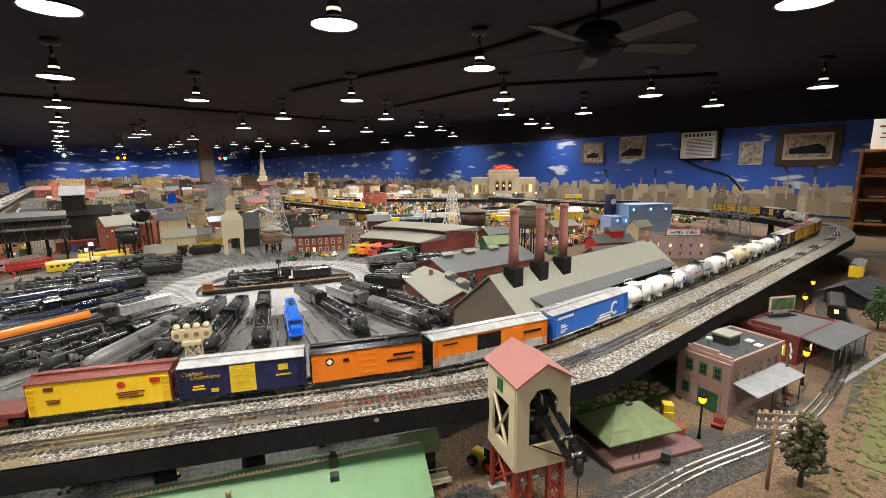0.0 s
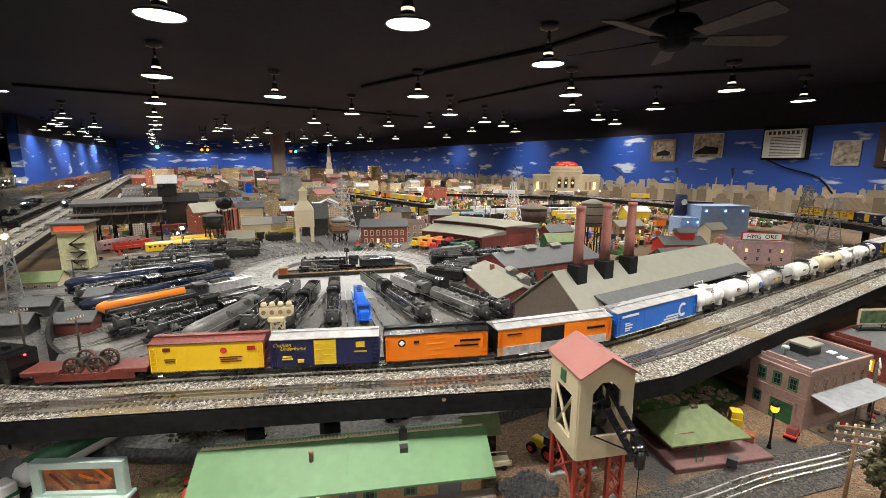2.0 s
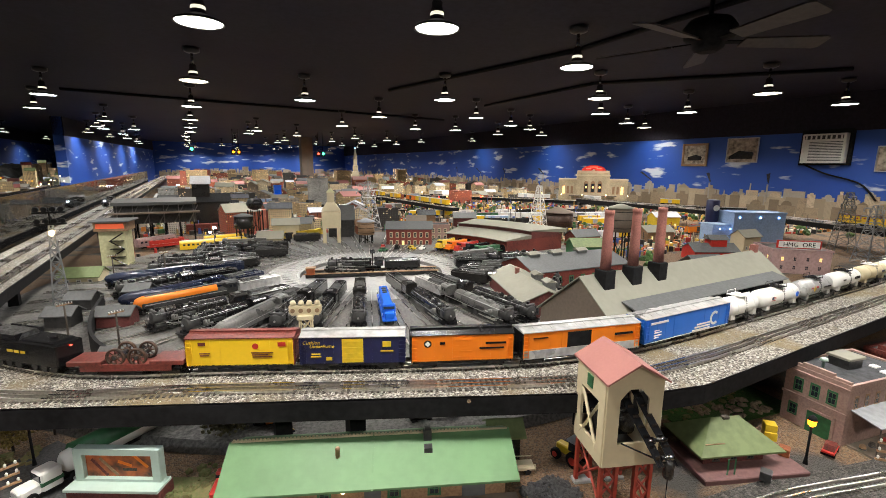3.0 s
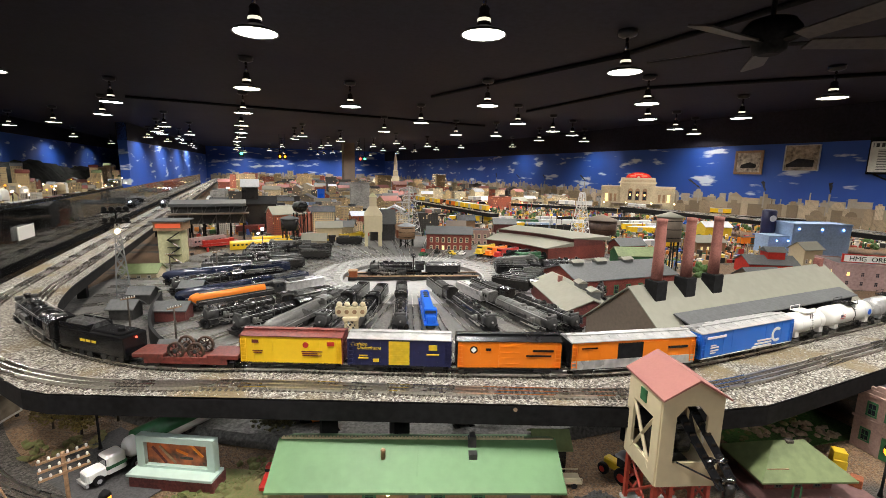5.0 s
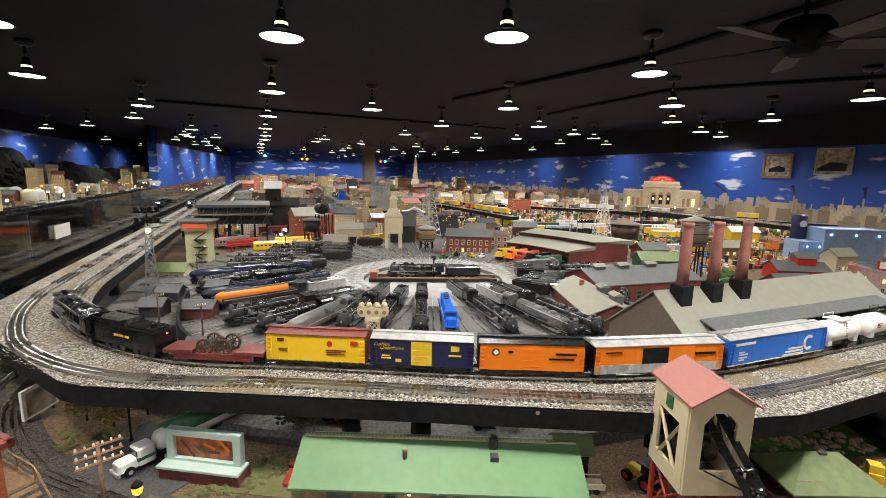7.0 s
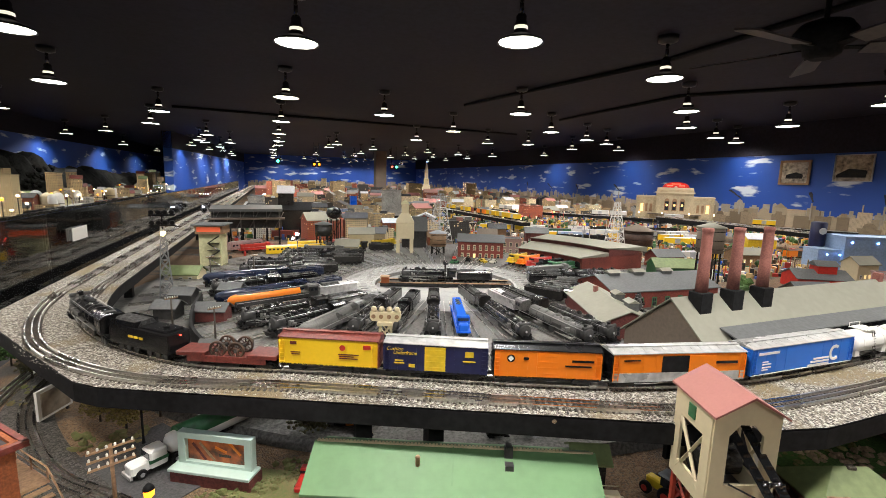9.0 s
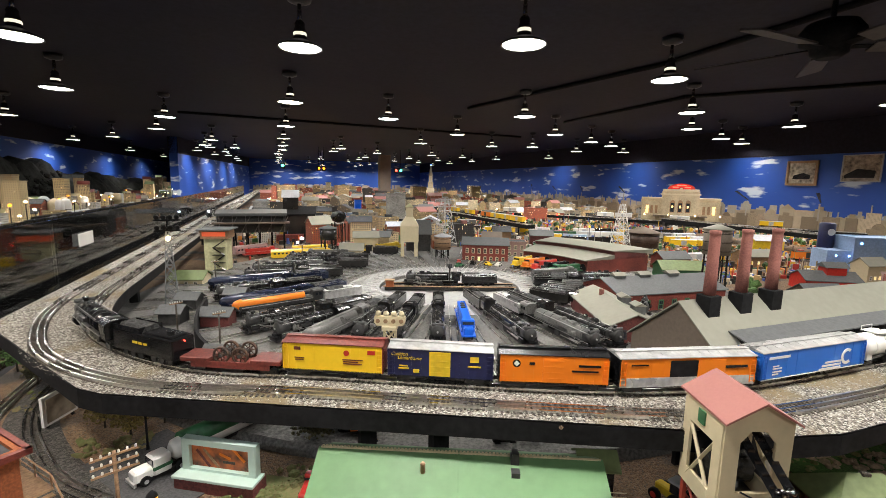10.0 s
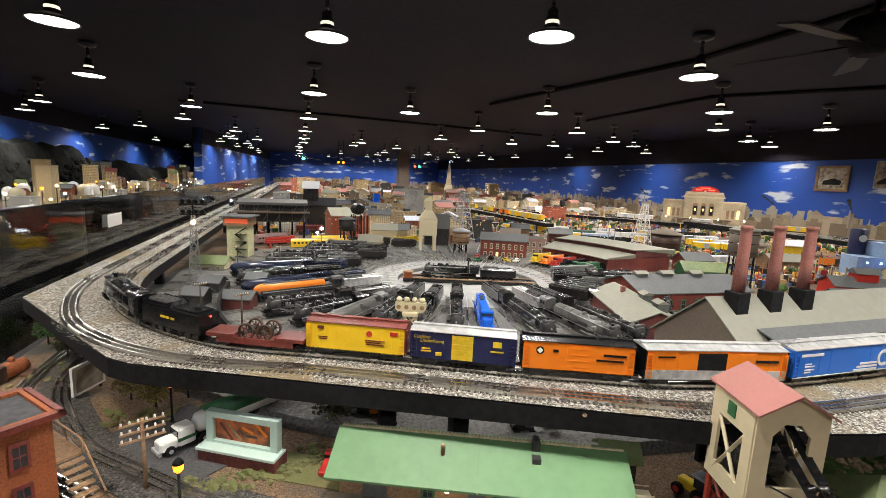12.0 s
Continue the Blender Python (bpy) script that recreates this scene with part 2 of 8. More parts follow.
# ---- mesh building ----
class Form:
    """Gathers vertices and faces for one mesh."""

    def __init__(self):
        self.v, self.f, self.s = [], [], []

    def add(self, verts, faces, smooth=False, m=None):
        n = len(self.v)
        self.v += [tuple(m @ Vector(p)) for p in verts] if m else [tuple(p) for p in verts]
        self.f += [tuple(i + n for i in f) for f in faces]
        self.s += [smooth] * len(faces)
        return self

    def box(self, x, y, z, sx, sy, sz, m=None, cut=0.0):
        """A box on its base centre (x, y, z); cut bevels its upright and top edges."""
        a, b = sx / 2, sy / 2
        if cut <= 0:
            vs = [(x + i * a, y + j * b, z + k * sz) for k in (0, 1) for j in (-1, 1) for i in (-1, 1)]
            return self.add(vs, [(0, 2, 3, 1), (4, 5, 7, 6), (0, 1, 5, 4), (2, 6, 7, 3), (0, 4, 6, 2), (1, 3, 7, 5)], m=m)
        c = min(cut, a * 0.9, b * 0.9, sz * 0.9)
        ring = lambda p, q: [(p, -q + c), (p, q - c), (p - c, q), (-p + c, q), (-p, q - c), (-p, -q + c), (-p + c, -q), (p - c, -q)]
        r0 = [(x + u, y + w, z) for u, w in ring(a, b)]
        r1 = [(x + u, y + w, z + sz - c) for u, w in ring(a, b)]
        r2 = [(x + u * (1 - c / a), y + w * (1 - c / b), z + sz) for u, w in ring(a, b)]
        fs = [tuple(reversed(range(8))), tuple(range(16, 24))]
        for k in (0, 8):
            fs += [(k + i, k + (i + 1) % 8, k + 8 + (i + 1) % 8, k + 8 + i) for i in range(8)]
        return self.add(r0 + r1 + r2, fs, m=m)

    def lathe(self, rings, n=12, at=(0, 0, 0), axis="z", smooth=True, m=None):
        """Rings of (radius, height) about an axis, closed at both ends."""
        vs = []
        for r, hgt in rings:
            for k in range(n):
                a = 2 * math.pi * k / n
                p, q = r * math.cos(a), r * math.sin(a)
                w = (p, q, hgt) if axis == "z" else (hgt, p, q) if axis == "x" else (q, hgt, p)
                vs.append((w[0] + at[0], w[1] + at[1], w[2] + at[2]))
        N = len(rings)
        fs = [(j * n + k, j * n + (k + 1) % n, (j + 1) * n + (k + 1) % n, (j + 1) * n + k) for j in range(N - 1) for k in range(n)]
        self.add(vs, fs, smooth, m)
        base = len(self.v) - N * n
        self.f += [tuple(base + k for k in reversed(range(n))), tuple(base + (N - 1) * n + k for k in range(n))]
        self.s += [False, False]
        return self

    def bar(self, p, q, r, n=4, m=None):
        """A rod from p to q."""
        p, q = Vector(p), Vector(q)
        d = q - p
        t = Matrix.Translation(p) @ d.to_track_quat("Z", "Y").to_matrix().to_4x4()
        return self.lathe([(r, 0), (r, d.length)], n, m=(m @ t) if m else t, smooth=n > 5)

    def prism(self, pts, depth, m=None):
        """A closed outline in x, z pulled along y from -depth/2 to depth/2."""
        n = len(pts)
        vs = [(x, -depth / 2, z) for x, z in pts] + [(x, depth / 2, z) for x, z in pts]
        fs = [tuple(range(n)), tuple(reversed(range(n, 2 * n)))]
        fs += [(i, i + n, (i + 1) % n + n, (i + 1) % n) for i in range(n)]
        return self.add(vs, fs, m=m)

    def hoop(self, r0, r1, y0, y1, at, n=20):
        """A flat ring about the y axis, open in the middle."""
        vs = []
        for r, y in ((r0, y0), (r1, y0), (r1, y1), (r0, y1)):
            vs += [(at[0] + r * math.cos(2 * math.pi * k / n), at[1] + y, at[2] + r * math.sin(2 * math.pi * k / n)) for k in range(n)]
        return self.add(vs, [(j * n + k, j * n + (k + 1) % n, ((j + 1) % 4) * n + (k + 1) % n, ((j + 1) % 4) * n + k) for j in range(4) for k in range(n)], True)

    def blob(self, x, y, z, r, rnd, squash=1.0):
        """A rough clump."""
        t = (1 + 5 ** 0.5) / 2
        vs = [(-1, t, 0), (1, t, 0), (-1, -t, 0), (1, -t, 0), (0, -1, t), (0, 1, t), (0, -1, -t), (0, 1, -t), (t, 0, -1), (t, 0, 1), (-t, 0, -1), (-t, 0, 1)]
        fs = [(0, 11, 5), (0, 5, 1), (0, 1, 7), (0, 7, 10), (0, 10, 11), (1, 5, 9), (5, 11, 4), (11, 10, 2), (10, 7, 6), (7, 1, 8), (3, 9, 4), (3, 4, 2), (3, 2, 6), (3, 6, 8), (3, 8, 9), (4, 9, 5), (2, 4, 11), (6, 2, 10), (8, 6, 7), (9, 8, 1)]
        out = []
        for v in vs:
            k = r / 1.9 * rnd.uniform(0.65, 1.3)
            out.append((x + v[0] * k, y + v[1] * k, z + v[2] * k * squash))
        return self.add(out, fs)

    def mesh(self, name, mats):
        me = bpy.data.meshes.new(name)
        me.from_pydata(self.v, [], self.f)
        me.polygons.foreach_set("use_smooth", self.s)
        me.materials.append(mats)
        me.update()
        return me


def part(name, form, mats, parent, label=""):
    ob = new(name, form.mesh(name, MAT[mats] if isinstance(mats, str) else mats))
    ob.parent = parent
    return tagged(ob, label)


def thing(name, m, label, category, group="", kind=""):
    ob = new(name)
    ob.empty_display_size = 0.02
    ob.matrix_basis = m
    return tagged(ob, label, category, group, kind)


def structure(name, form, mats, label, category):
    ob = new(name, form.mesh(name, MAT[mats] if isinstance(mats, str) else mats))
    return tagged(ob, label, category, kind="structure")


def spline(pts, step):
    """Points at even steps along a smooth line through pts."""
    P = [Vector((*p, 0)) if len(p) == 2 else Vector(p) for p in pts]
    dense = []
    for i in range(len(P) - 1):
        a, b, c, d = P[max(i - 1, 0)], P[i], P[i + 1], P[min(i + 2, len(P) - 1)]
        n = max(2, int((c - b).length / step * 4))
        for k in range(n):
            t = k / n
            dense.append(0.5 * ((2 * b) + (c - a) * t + (2 * a - 5 * b + 4 * c - d) * t * t + (3 * b - a - 3 * c + d) * t ** 3))
    dense.append(P[-1])
    out, left = [dense[0]], step
    for p, q in zip(dense, dense[1:]):
        d = (q - p).length
        while d >= left:
            p = p.lerp(q, left / d)
            d = (q - p).length
            out.append(p)
            left = step
        left -= d
    return out


def along(path, step, s):
    """Place and heading s metres along an even path."""
    s = min(max(s, 0), (len(path) - 2) * step)
    i = int(s / step)
    p = path[i].lerp(path[i + 1], s / step - i)
    a, b = path[max(i - 2, 0)], path[min(i + 3, len(path) - 1)]
    d = b - a
    return p, math.degrees(math.atan2(d.y, d.x))


def nearest(path, step, x, y):
    return min(range(len(path)), key=lambda i: (path[i].x - x) ** 2 + (path[i].y - y) ** 2) * step


def strip(path, left, right, z0, z1, form=None):
    """A slab that follows a path, from an offset on its left to one on its right."""
    f = form or Form()
    vs, n = [], len(path)
    for i, p in enumerate(path):
        d = (path[min(i + 1, n - 1)] - path[max(i - 1, 0)])
        d = Vector((d.x, d.y, 0)).normalized()
        w = Vector((-d.y, d.x, 0))
        zz = p.z
        for o, z in ((left, z0), (left, z1), (-right, z1), (-right, z0)):
            vs.append((p.x + w.x * o, p.y + w.y * o, zz + z))
    fs = []
    for i in range(n - 1):
        for k in range(4):
            a, b = i * 4 + k, i * 4 + (k + 1) % 4
            fs.append((b, a, a + 4, b + 4))
    fs += [(0, 1, 2, 3), tuple(reversed(range(4 * n - 4, 4 * n)))]
    return f.add(vs, fs)


def track(path, z, label, step, bed=True, tie_gap=0.013, three=True):
    """Model track: three rails on dark ties."""
    t = thing("railway_track", pose(0, 0, z), label, "track", kind="structure")
    ties = Form()
    s, total = 0.0, (len(path) - 2) * step
    while s < total:
        p, a = along(path, step, s)
        ties.box(0, 0, -0.002, 0.0055, 0.045, 0.0036, m=pose(p.x, p.y, p.z, 0, 0, a))
        s += tie_gap
    tagged(part("ties", ties, "brown", t), kind="stuff")
    for o in (0.016, -0.016, 0.0) if three else (0.016, -0.016):
        part("rail", strip(path, o + 0.0018, 0.0018 - o, 0.001, 0.008), "steel", t)
    return t


# ---- the room ----
def room():
    structure("floor", Form().box((EAST + WEST) / 2, (NORTH + SOUTH) / 2, -0.1, EAST - WEST + 1, NORTH - SOUTH + 1, 0.1), "carpet", "dark carpeted floor of the exhibition hall", "floor")
    structure("ceiling", Form().box((EAST + WEST) / 2, (NORTH + SOUTH) / 2, CEIL, EAST - WEST + 1, NORTH - SOUTH + 1, 0.12), "ceiling", "low ceiling painted matt black", "ceiling")
    h = CEIL
    structure("wall_east", Form().box(EAST + 0.1, (NORTH + SOUTH) / 2, 0, 0.2, NORTH - SOUTH + 0.6, h), "sky", "wall painted as blue sky with small white clouds", "wall")
    structure("wall_west", Form().box(WEST - 0.1, (NORTH + SOUTH) / 2, 0, 0.2, NORTH - SOUTH + 0.6, h), "sky", "wall painted as blue sky with white clouds", "wall")
    structure("wall_north", Form().box((EAST + WEST) / 2, NORTH + 0.1, 0, EAST - WEST, 0.2, h), "sky", "far end wall painted as blue sky", "wall")
    structure("wall_south", Form().box((EAST + WEST) / 2, SOUTH - 0.1, 0, EAST - WEST, 0.2, h), "plaster", "dark painted wall behind the aisle", "wall")
    # slanting wall that closes the end of the second layout
    d = Vector((1.1, 11.9, 0))
    m = pose(-2.45 + d.x / 2 - 0.1, 14.2 + d.y / 2, 0, 0, 0, -math.degrees(math.atan2(d.x, d.y)))
    structure("wall_partition", Form().box(0, 0, 0, 0.2, d.length, h, m=m), "sky", "slanting wall painted as blue sky with white clouds", "wall")
    structure("trim_partition", Form().box(0, 0, 2.2, 0.23, d.length, h - 2.2, m=m), "ceiling", "matt black band along the top of the wall", "trim")
    # black upper band of the walls
    f = Form().box(EAST - 0.015, (NORTH + SOUTH) / 2, 2.12, 0.03, NORTH - SOUTH, h - 2.12)
    structure("trim_east", f, "ceiling", "matt black band along the top of the wall", "trim")
    f = Form().box(WEST + 0.015, (NORTH + SOUTH) / 2, 2.25, 0.03, NORTH - SOUTH, h - 2.25)
    structure("trim_west", f, "ceiling", "matt black band along the top of the wall", "trim")
    # conduit lines across the ceiling
    for p, q in (((2.45, 6.6), (3.02, 3.75)), ((3.02, 3.75), (2.95, 2.0)), ((4.41, 7.16), (4.35, 4.75)), ((4.35, 4.75), (5.9, 2.8)), ((-1.5, 9), (5, 9.6))):
        c = Form().bar((*p, CEIL - 0.02), (*q, CEIL - 0.02), 0.02, 8)
        structure("trim_conduit", c, "flatblack", "thin black conduit on the ceiling", "conduit")
    # layout table
    tb = thing("layout_table", pose(0, 0, 0), "long black table that carries the model railway", "table", kind="structure")
    part("board", Form().box(3.35, 12.6, BOARD - 0.04, 8.7, 23.9, 0.04), "earth", tb, "table top covered with brown scenic earth")
    for x0, y0, sx, sy in ((3.35, 0.72, 8.6, 0.04), (-0.96, 12.6, 0.04, 23.8)):
        part("skirt", Form().box(x0, y0, 0, sx, sy, BOARD - 0.045), "flatblack", tb)


room()


# ---- lamps ----
def pendant_lamp(opening, colour, power, label):
    """Shallow reflector lamp on a short ceiling mount; its light faces down."""
    t = thing("pendant_lamp", pose(0, 0, 0), label, "lamp", "ceiling lamps")
    h = CEIL - 2.33
    part("canopy", Form().lathe([(0.03, h - 0.05), (0.066, h - 0.035), (0.07, h)], 18), "enamel", t)
    part("stem", Form().lathe([(0.013, 0.13), (0.011, h - 0.045)], 10), "chrome", t)
    neck = part("neck", Form().lathe([(0.04, 0.04), (0.037, 0.05), (0.035, 0.095), (0.027, 0.12), (0.03, 0.135), (0.02, 0.15)], 16), "chrome", t, "shiny chrome lamp neck")
    # emissive band imitates the bright reflections on the chrome neck
    part("vent_ring", Form().lathe([(0.0355, 0.066), (0.0375, 0.072), (0.0375, 0.08), (0.0355, 0.086)], 16), "glintglow", neck, "glowing band standing in for glints on the lamp neck")
    out = Form()
    n = 24
    prof = [(0.128, 0.0), (0.12, 0.012), (0.085, 0.026), (0.042, 0.046), (0.039, 0.042), (0.08, 0.022), (0.116, 0.009), (0.124, 0.0)]
    vs = [(r * math.cos(2 * math.pi * k / n), r * math.sin(2 * math.pi * k / n), z) for r, z in prof for k in range(n)]
    fs = [(j * n + k, j * n + (k + 1) % n, ((j + 1) % 8) * n + (k + 1) % n, ((j + 1) % 8) * n + k) for j in range(8) for k in range(n)]
    out.add(vs, fs, True)
    part("shade", out, "enamel", t)
    data = bpy.data.lights.new("lamp_light", "AREA")
    data.shape, data.size, data.energy, data.color = "DISK", 0.2, power, colour
    data.spread = radians(150)
    li = new("bulb_light", data)
    li.parent = t
    li.matrix_basis = pose(0, 0, -0.001)
    part("reflector", Form().lathe([(0.117, 0.003), (0.117, 0.006)], 24), opening, t, "shining lamp opening")
    return t


def lamps():
    white = pendant_lamp("lampglow", (1.0, 0.955, 0.90), LAMP_POWER, "black shaded ceiling lamp, switched on")
    warm = pendant_lamp("lampwarm", (1.0, 0.9, 0.78), LAMP_POWER * 0.85, "black shaded ceiling lamp with a warm glow")
    cool = pendant_lamp("lampcool", (0.93, 0.96, 1.0), LAMP_POWER, "black shaded ceiling lamp with a cool white glow")
    soft = pendant_lamp("lampwarm", (1.0, 0.95, 0.9), LAMP_POWER * 0.4, "dim black shaded ceiling lamp near the wall")
    # five at x -4.1 to -3.9 are added to brighten the west wall
    places = [(0.08, 3.55), (1.22, 2.98), (2.58, 3.28), (0.08, 5.52), (1.23, 6.22), (2.58, 5.29), (3.93, 4.27), (5.04, 5.24), (2.63, 7.45), (3.93, 6.69), (2.62, 9.35),
              (-1.37, 7.4), (-1.82, 9.1), (-1.25, 10.9), (-1.6, 12.6), (-1.0, 13.1), (6.45, 5.93), (5.86, 4.5), (5.04, 3.14), (5.15, 7.4), (5.98, 7.86), (4.88, 8.9), (4.08, 9.16), (0.08, 9.74),
              (0.08, 7.67), (0.1, 11.6), (-1.86, 5.72), (1.4, 11.8), (6.33, 9.4), (2.8, 1.33), (6.56, 3.06), (5.92, 1.84), (-3.4, 5.0), (-3.3, 8.2), (-3.9, 6.6), (-4.1, 9.6), (-4.1, 12.6), (-4.0, 16.2), (-3.9, 19.8)]
    y = 13.2
    while y < 24:
        for x in (-1.5, 0.1, 1.35, 2.62, 4.0, 5.2, 6.4):
            if rng.random() < 0.8 and x > -2.3 + (y - 14.2) * 0.095:
                places.append((x + rng.uniform(-0.12, 0.12), y + rng.uniform(-0.3, 0.3)))
        y += 2.1
    places += [(0.2, -0.6), (2.2, -0.7), (-1.6, 0.4), (0.08, 1.3), (1.35, 1.0), (-1.4, 3.97), (-1.2, 1.9)]
    # row along the far end wall and beside the side walls
    places += [(0.4, 25.2), (2.2, 25.3), (3.9, 25.2), (5.5, 25.3)]
    dim = [(7.4, 6.3), (7.3, 9.0), (7.3, 12.0), (-3.0, 11.2), (-2.1, 14.9), (-1.9, 17.0)]
    used = set()
    for k, (x, y) in enumerate(places + dim):
        one = soft if (x, y) in dim else warm if k % 5 == 3 else cool if k % 7 == 4 else white
        m = pose(x, y, 2.33, 0, 0, rng.uniform(0, 360))
        if one.name in used:
            copy_thing(one, m)
        else:
            one.matrix_basis = m
            used.add(one.name)


lamps()

# ---- the raised line ----
STEP = 0.02
OUTER = [(-0.87, 23.5), (-0.87, 12), (-0.87, 6), (-0.87, 3.2), (-0.86, 2.75), (-0.8, 2.43), (-0.66, 2.12), (-0.4, 1.865), (-0.01, 1.69), (0.44, 1.47), (0.74, 1.342), (1.0, 1.29), (1.5, 1.28), (2.5, 1.28), (3.6, 1.28), (4.2, 1.31), (4.75, 1.5), (5.1, 1.85), (5.32, 2.4), (5.5, 3.2), (5.6, 4.4), (5.6, 6.0)]
INNER = [(-0.755, 23.5), (-0.755, 12), (-0.755, 6), (-0.755, 3.3), (-0.75, 2.85), (-0.69, 2.5), (-0.55, 2.2), (-0.3, 1.935), (0.03, 1.775), (0.5, 1.552), (0.8, 1.445), (1.1, 1.405), (1.6, 1.4), (2.5, 1.4), (3.6, 1.405), (4.15, 1.44), (4.6, 1.6), (4.95, 1.92), (5.18, 2.45), (5.36, 3.2), (5.46, 4.4), (5.46, 6.0)]
outer, inner = spline(OUTER, STEP), spline(INNER, STEP)


def raised_line():
    EDGE = [(-0.96, 23.5), (-0.96, 2.5)] + [(-0.52, 1.89), (-0.46, 1.842), (0.86, 1.224), (0.97, 1.197), (1.1, 1.195), (3.7, 1.195)]
    far = [tuple(p.xy) for p in spline([(3.7, 1.195), (4.25, 1.22), (4.82, 1.43), (5.2, 1.8), (5.43, 2.38), (5.6, 3.2), (5.7, 4.4), (5.7, 6.0)], 0.1)]
    rim = EDGE + far[1:]
    back = []
    for i, p in enumerate(inner):
        if i % 6 == 0:
            d = (inner[min(i + 1, len(inner) - 1)] - inner[max(i - 1, 0)]).normalized()
            back.append((p.x - d.y * 0.06, p.y + d.x * 0.06))
    pts = rim + back[::-1]
    bm = bmesh.new()
    lo = [bm.verts.new((x, y, 0)) for x, y in pts]
    hi = [bm.verts.new((x, y, 0.07)) for x, y in pts]
    for q in lo:
        q.co.z = 0.026
    n = len(pts)
    bm.faces.new(hi)
    bm.faces.new(lo[::-1])
    for i in range(n):
        bm.faces.new((lo[i], lo[(i + 1) % n], hi[(i + 1) % n], hi[i]))
    bmesh.ops.recalc_face_normals(bm, faces=bm.faces)
    bmesh.ops.triangulate(bm, faces=[f for f in bm.faces if len(f.verts) > 4])
    t = thing("raised_line", pose(0, 0, DECK - 0.075), "raised black shelf that carries two ballasted tracks", "viaduct", kind="structure")
    me = bpy.data.meshes.new("shelf")
    bm.to_mesh(me)
    me.materials.append(MAT["flatblack"])
    ob = new("shelf", me)
    ob.parent = t
    # ballast bed just above the shelf, its shoulder sloping to the rim
    bm2 = bmesh.new()
    v = [bm2.verts.new((x, y, 0.0)) for x, y in pts]
    bm2.faces.new(v)
    bmesh.ops.recalc_face_normals(bm2, faces=bm2.faces)
    bmesh.ops.triangulate(bm2, faces=bm2.faces[:])
    me2 = bpy.data.meshes.new("ballast_bed")
    bm2.to_mesh(me2)
    me2.materials.append(MAT["ballast"])
    ob2 = new("ballast_bed", me2)
    ob2.parent = t
    ob2.location.z = 0.0745
    for p in me2.polygons:
        if p.normal.z < 0:
            p.flip()
    tagged(ob2, "grey and white ballast with tan earth patches")
    # loose stones
    st = Form()
    r = random.Random(3)
    for base, offs in ((outer, (-0.042, 0.06)), (inner, (-0.062, 0.045))):
        total = (len(base) - 2) * STEP
        s0, s1 = nearest(base, STEP, -0.8, 5.0), nearest(base, STEP, 4.2, 1.35)
        for _ in range(13000):
            s = r.uniform(s0, s1)
            p, a = along(base, STEP, s)
            o = r.uniform(*offs)
            if abs(o) < 0.027 and r.random() < 0.55:
                continue
            a = math.radians(a)
            x, y, q = p.x - math.sin(a) * o, p.y + math.cos(a) * o, r.uniform(0.0009, 0.0024)
            k = [(x + r.uniform(0.6, 1.2) * q * cx, y + r.uniform(0.6, 1.2) * q * cy, 0.0745 + cz * q * r.uniform(0.6, 1)) for cx, cy, cz in ((1, 0, 0.3), (0, 1, 0.2), (-1, 0, 0.4), (0, -1, 0.2), (0, 0, 1.2))]
            st.add(k, [(0, 1, 4), (1, 2, 4), (2, 3, 4), (3, 0, 4)])
    tagged(part("loose_stones", st, "stones", t, "loose grey and white stone chips"), kind="stuff")
    # posts under the shelf
    for x, y in ((0.28, 1.66), (-0.5, 2.2), (0.95, 1.36), (1.9, 1.36), (2.9, 1.36), (3.9, 1.36), (-0.82, 3.5), (-0.82, 6), (5.0, 1.9), (0.12, 1.75)):
        part("post", Form().box(x, y, -(DECK - 0.075 - BOARD), 0.04, 0.04, DECK - 0.049 - BOARD), "flatblack", t)
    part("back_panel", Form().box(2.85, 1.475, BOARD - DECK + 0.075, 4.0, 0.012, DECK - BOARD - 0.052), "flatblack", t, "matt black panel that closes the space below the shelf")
    # added panel behind the bend: blocks yard light so the ground below stays dark
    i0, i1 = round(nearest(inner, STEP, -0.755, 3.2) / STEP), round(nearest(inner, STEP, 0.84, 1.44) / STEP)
    part("bend_panel", strip(inner[i0:i1], 0.33, -0.318, BOARD - DECK + 0.08, -0.045), "flatblack", t, "added matt black curved panel that keeps yard light out below the bend")
    knob = Form().lathe([(0.004, 0), (0.005, 0.008)], 8, m=pose(0.46, 1.42, 0.062, 90, 0, -25))
    part("screw_head", knob, "steel", t)


raised_line()
track(outer, DECK, "outer track of three shiny rails on dark ties", STEP)
track(inner, DECK, "inner track of three rails on dark ties", STEP)


# ---- rolling stock ----
def truck_frame(t, x, wheels=2):
    f = Form().box(x, 0.018, 0.004, 0.045, 0.005, 0.010).box(x, -0.018, 0.004, 0.045, 0.005, 0.010).box(x, 0, 0.008, 0.012, 0.036, 0.008)
    tr = part("bogie", f, "soot", t)
    for dx in (-0.014, 0.014):
        part("wheelset", Form().lathe([(0.0095, -0.017), (0.0095, -0.013), (0.003, -0.012), (0.003, 0.012), (0.0095, 0.013), (0.0095, 0.017)], 12, (x + dx, 0, 0.0095), "y"), "darkgrey", tr)


def bars(t, name, m, rows, mats):
    for x, z, w, h in rows:
        ob = part(name, Form().box(x, 0, z, w, 0.0012, h), mats, t)
        ob.matrix_basis = m


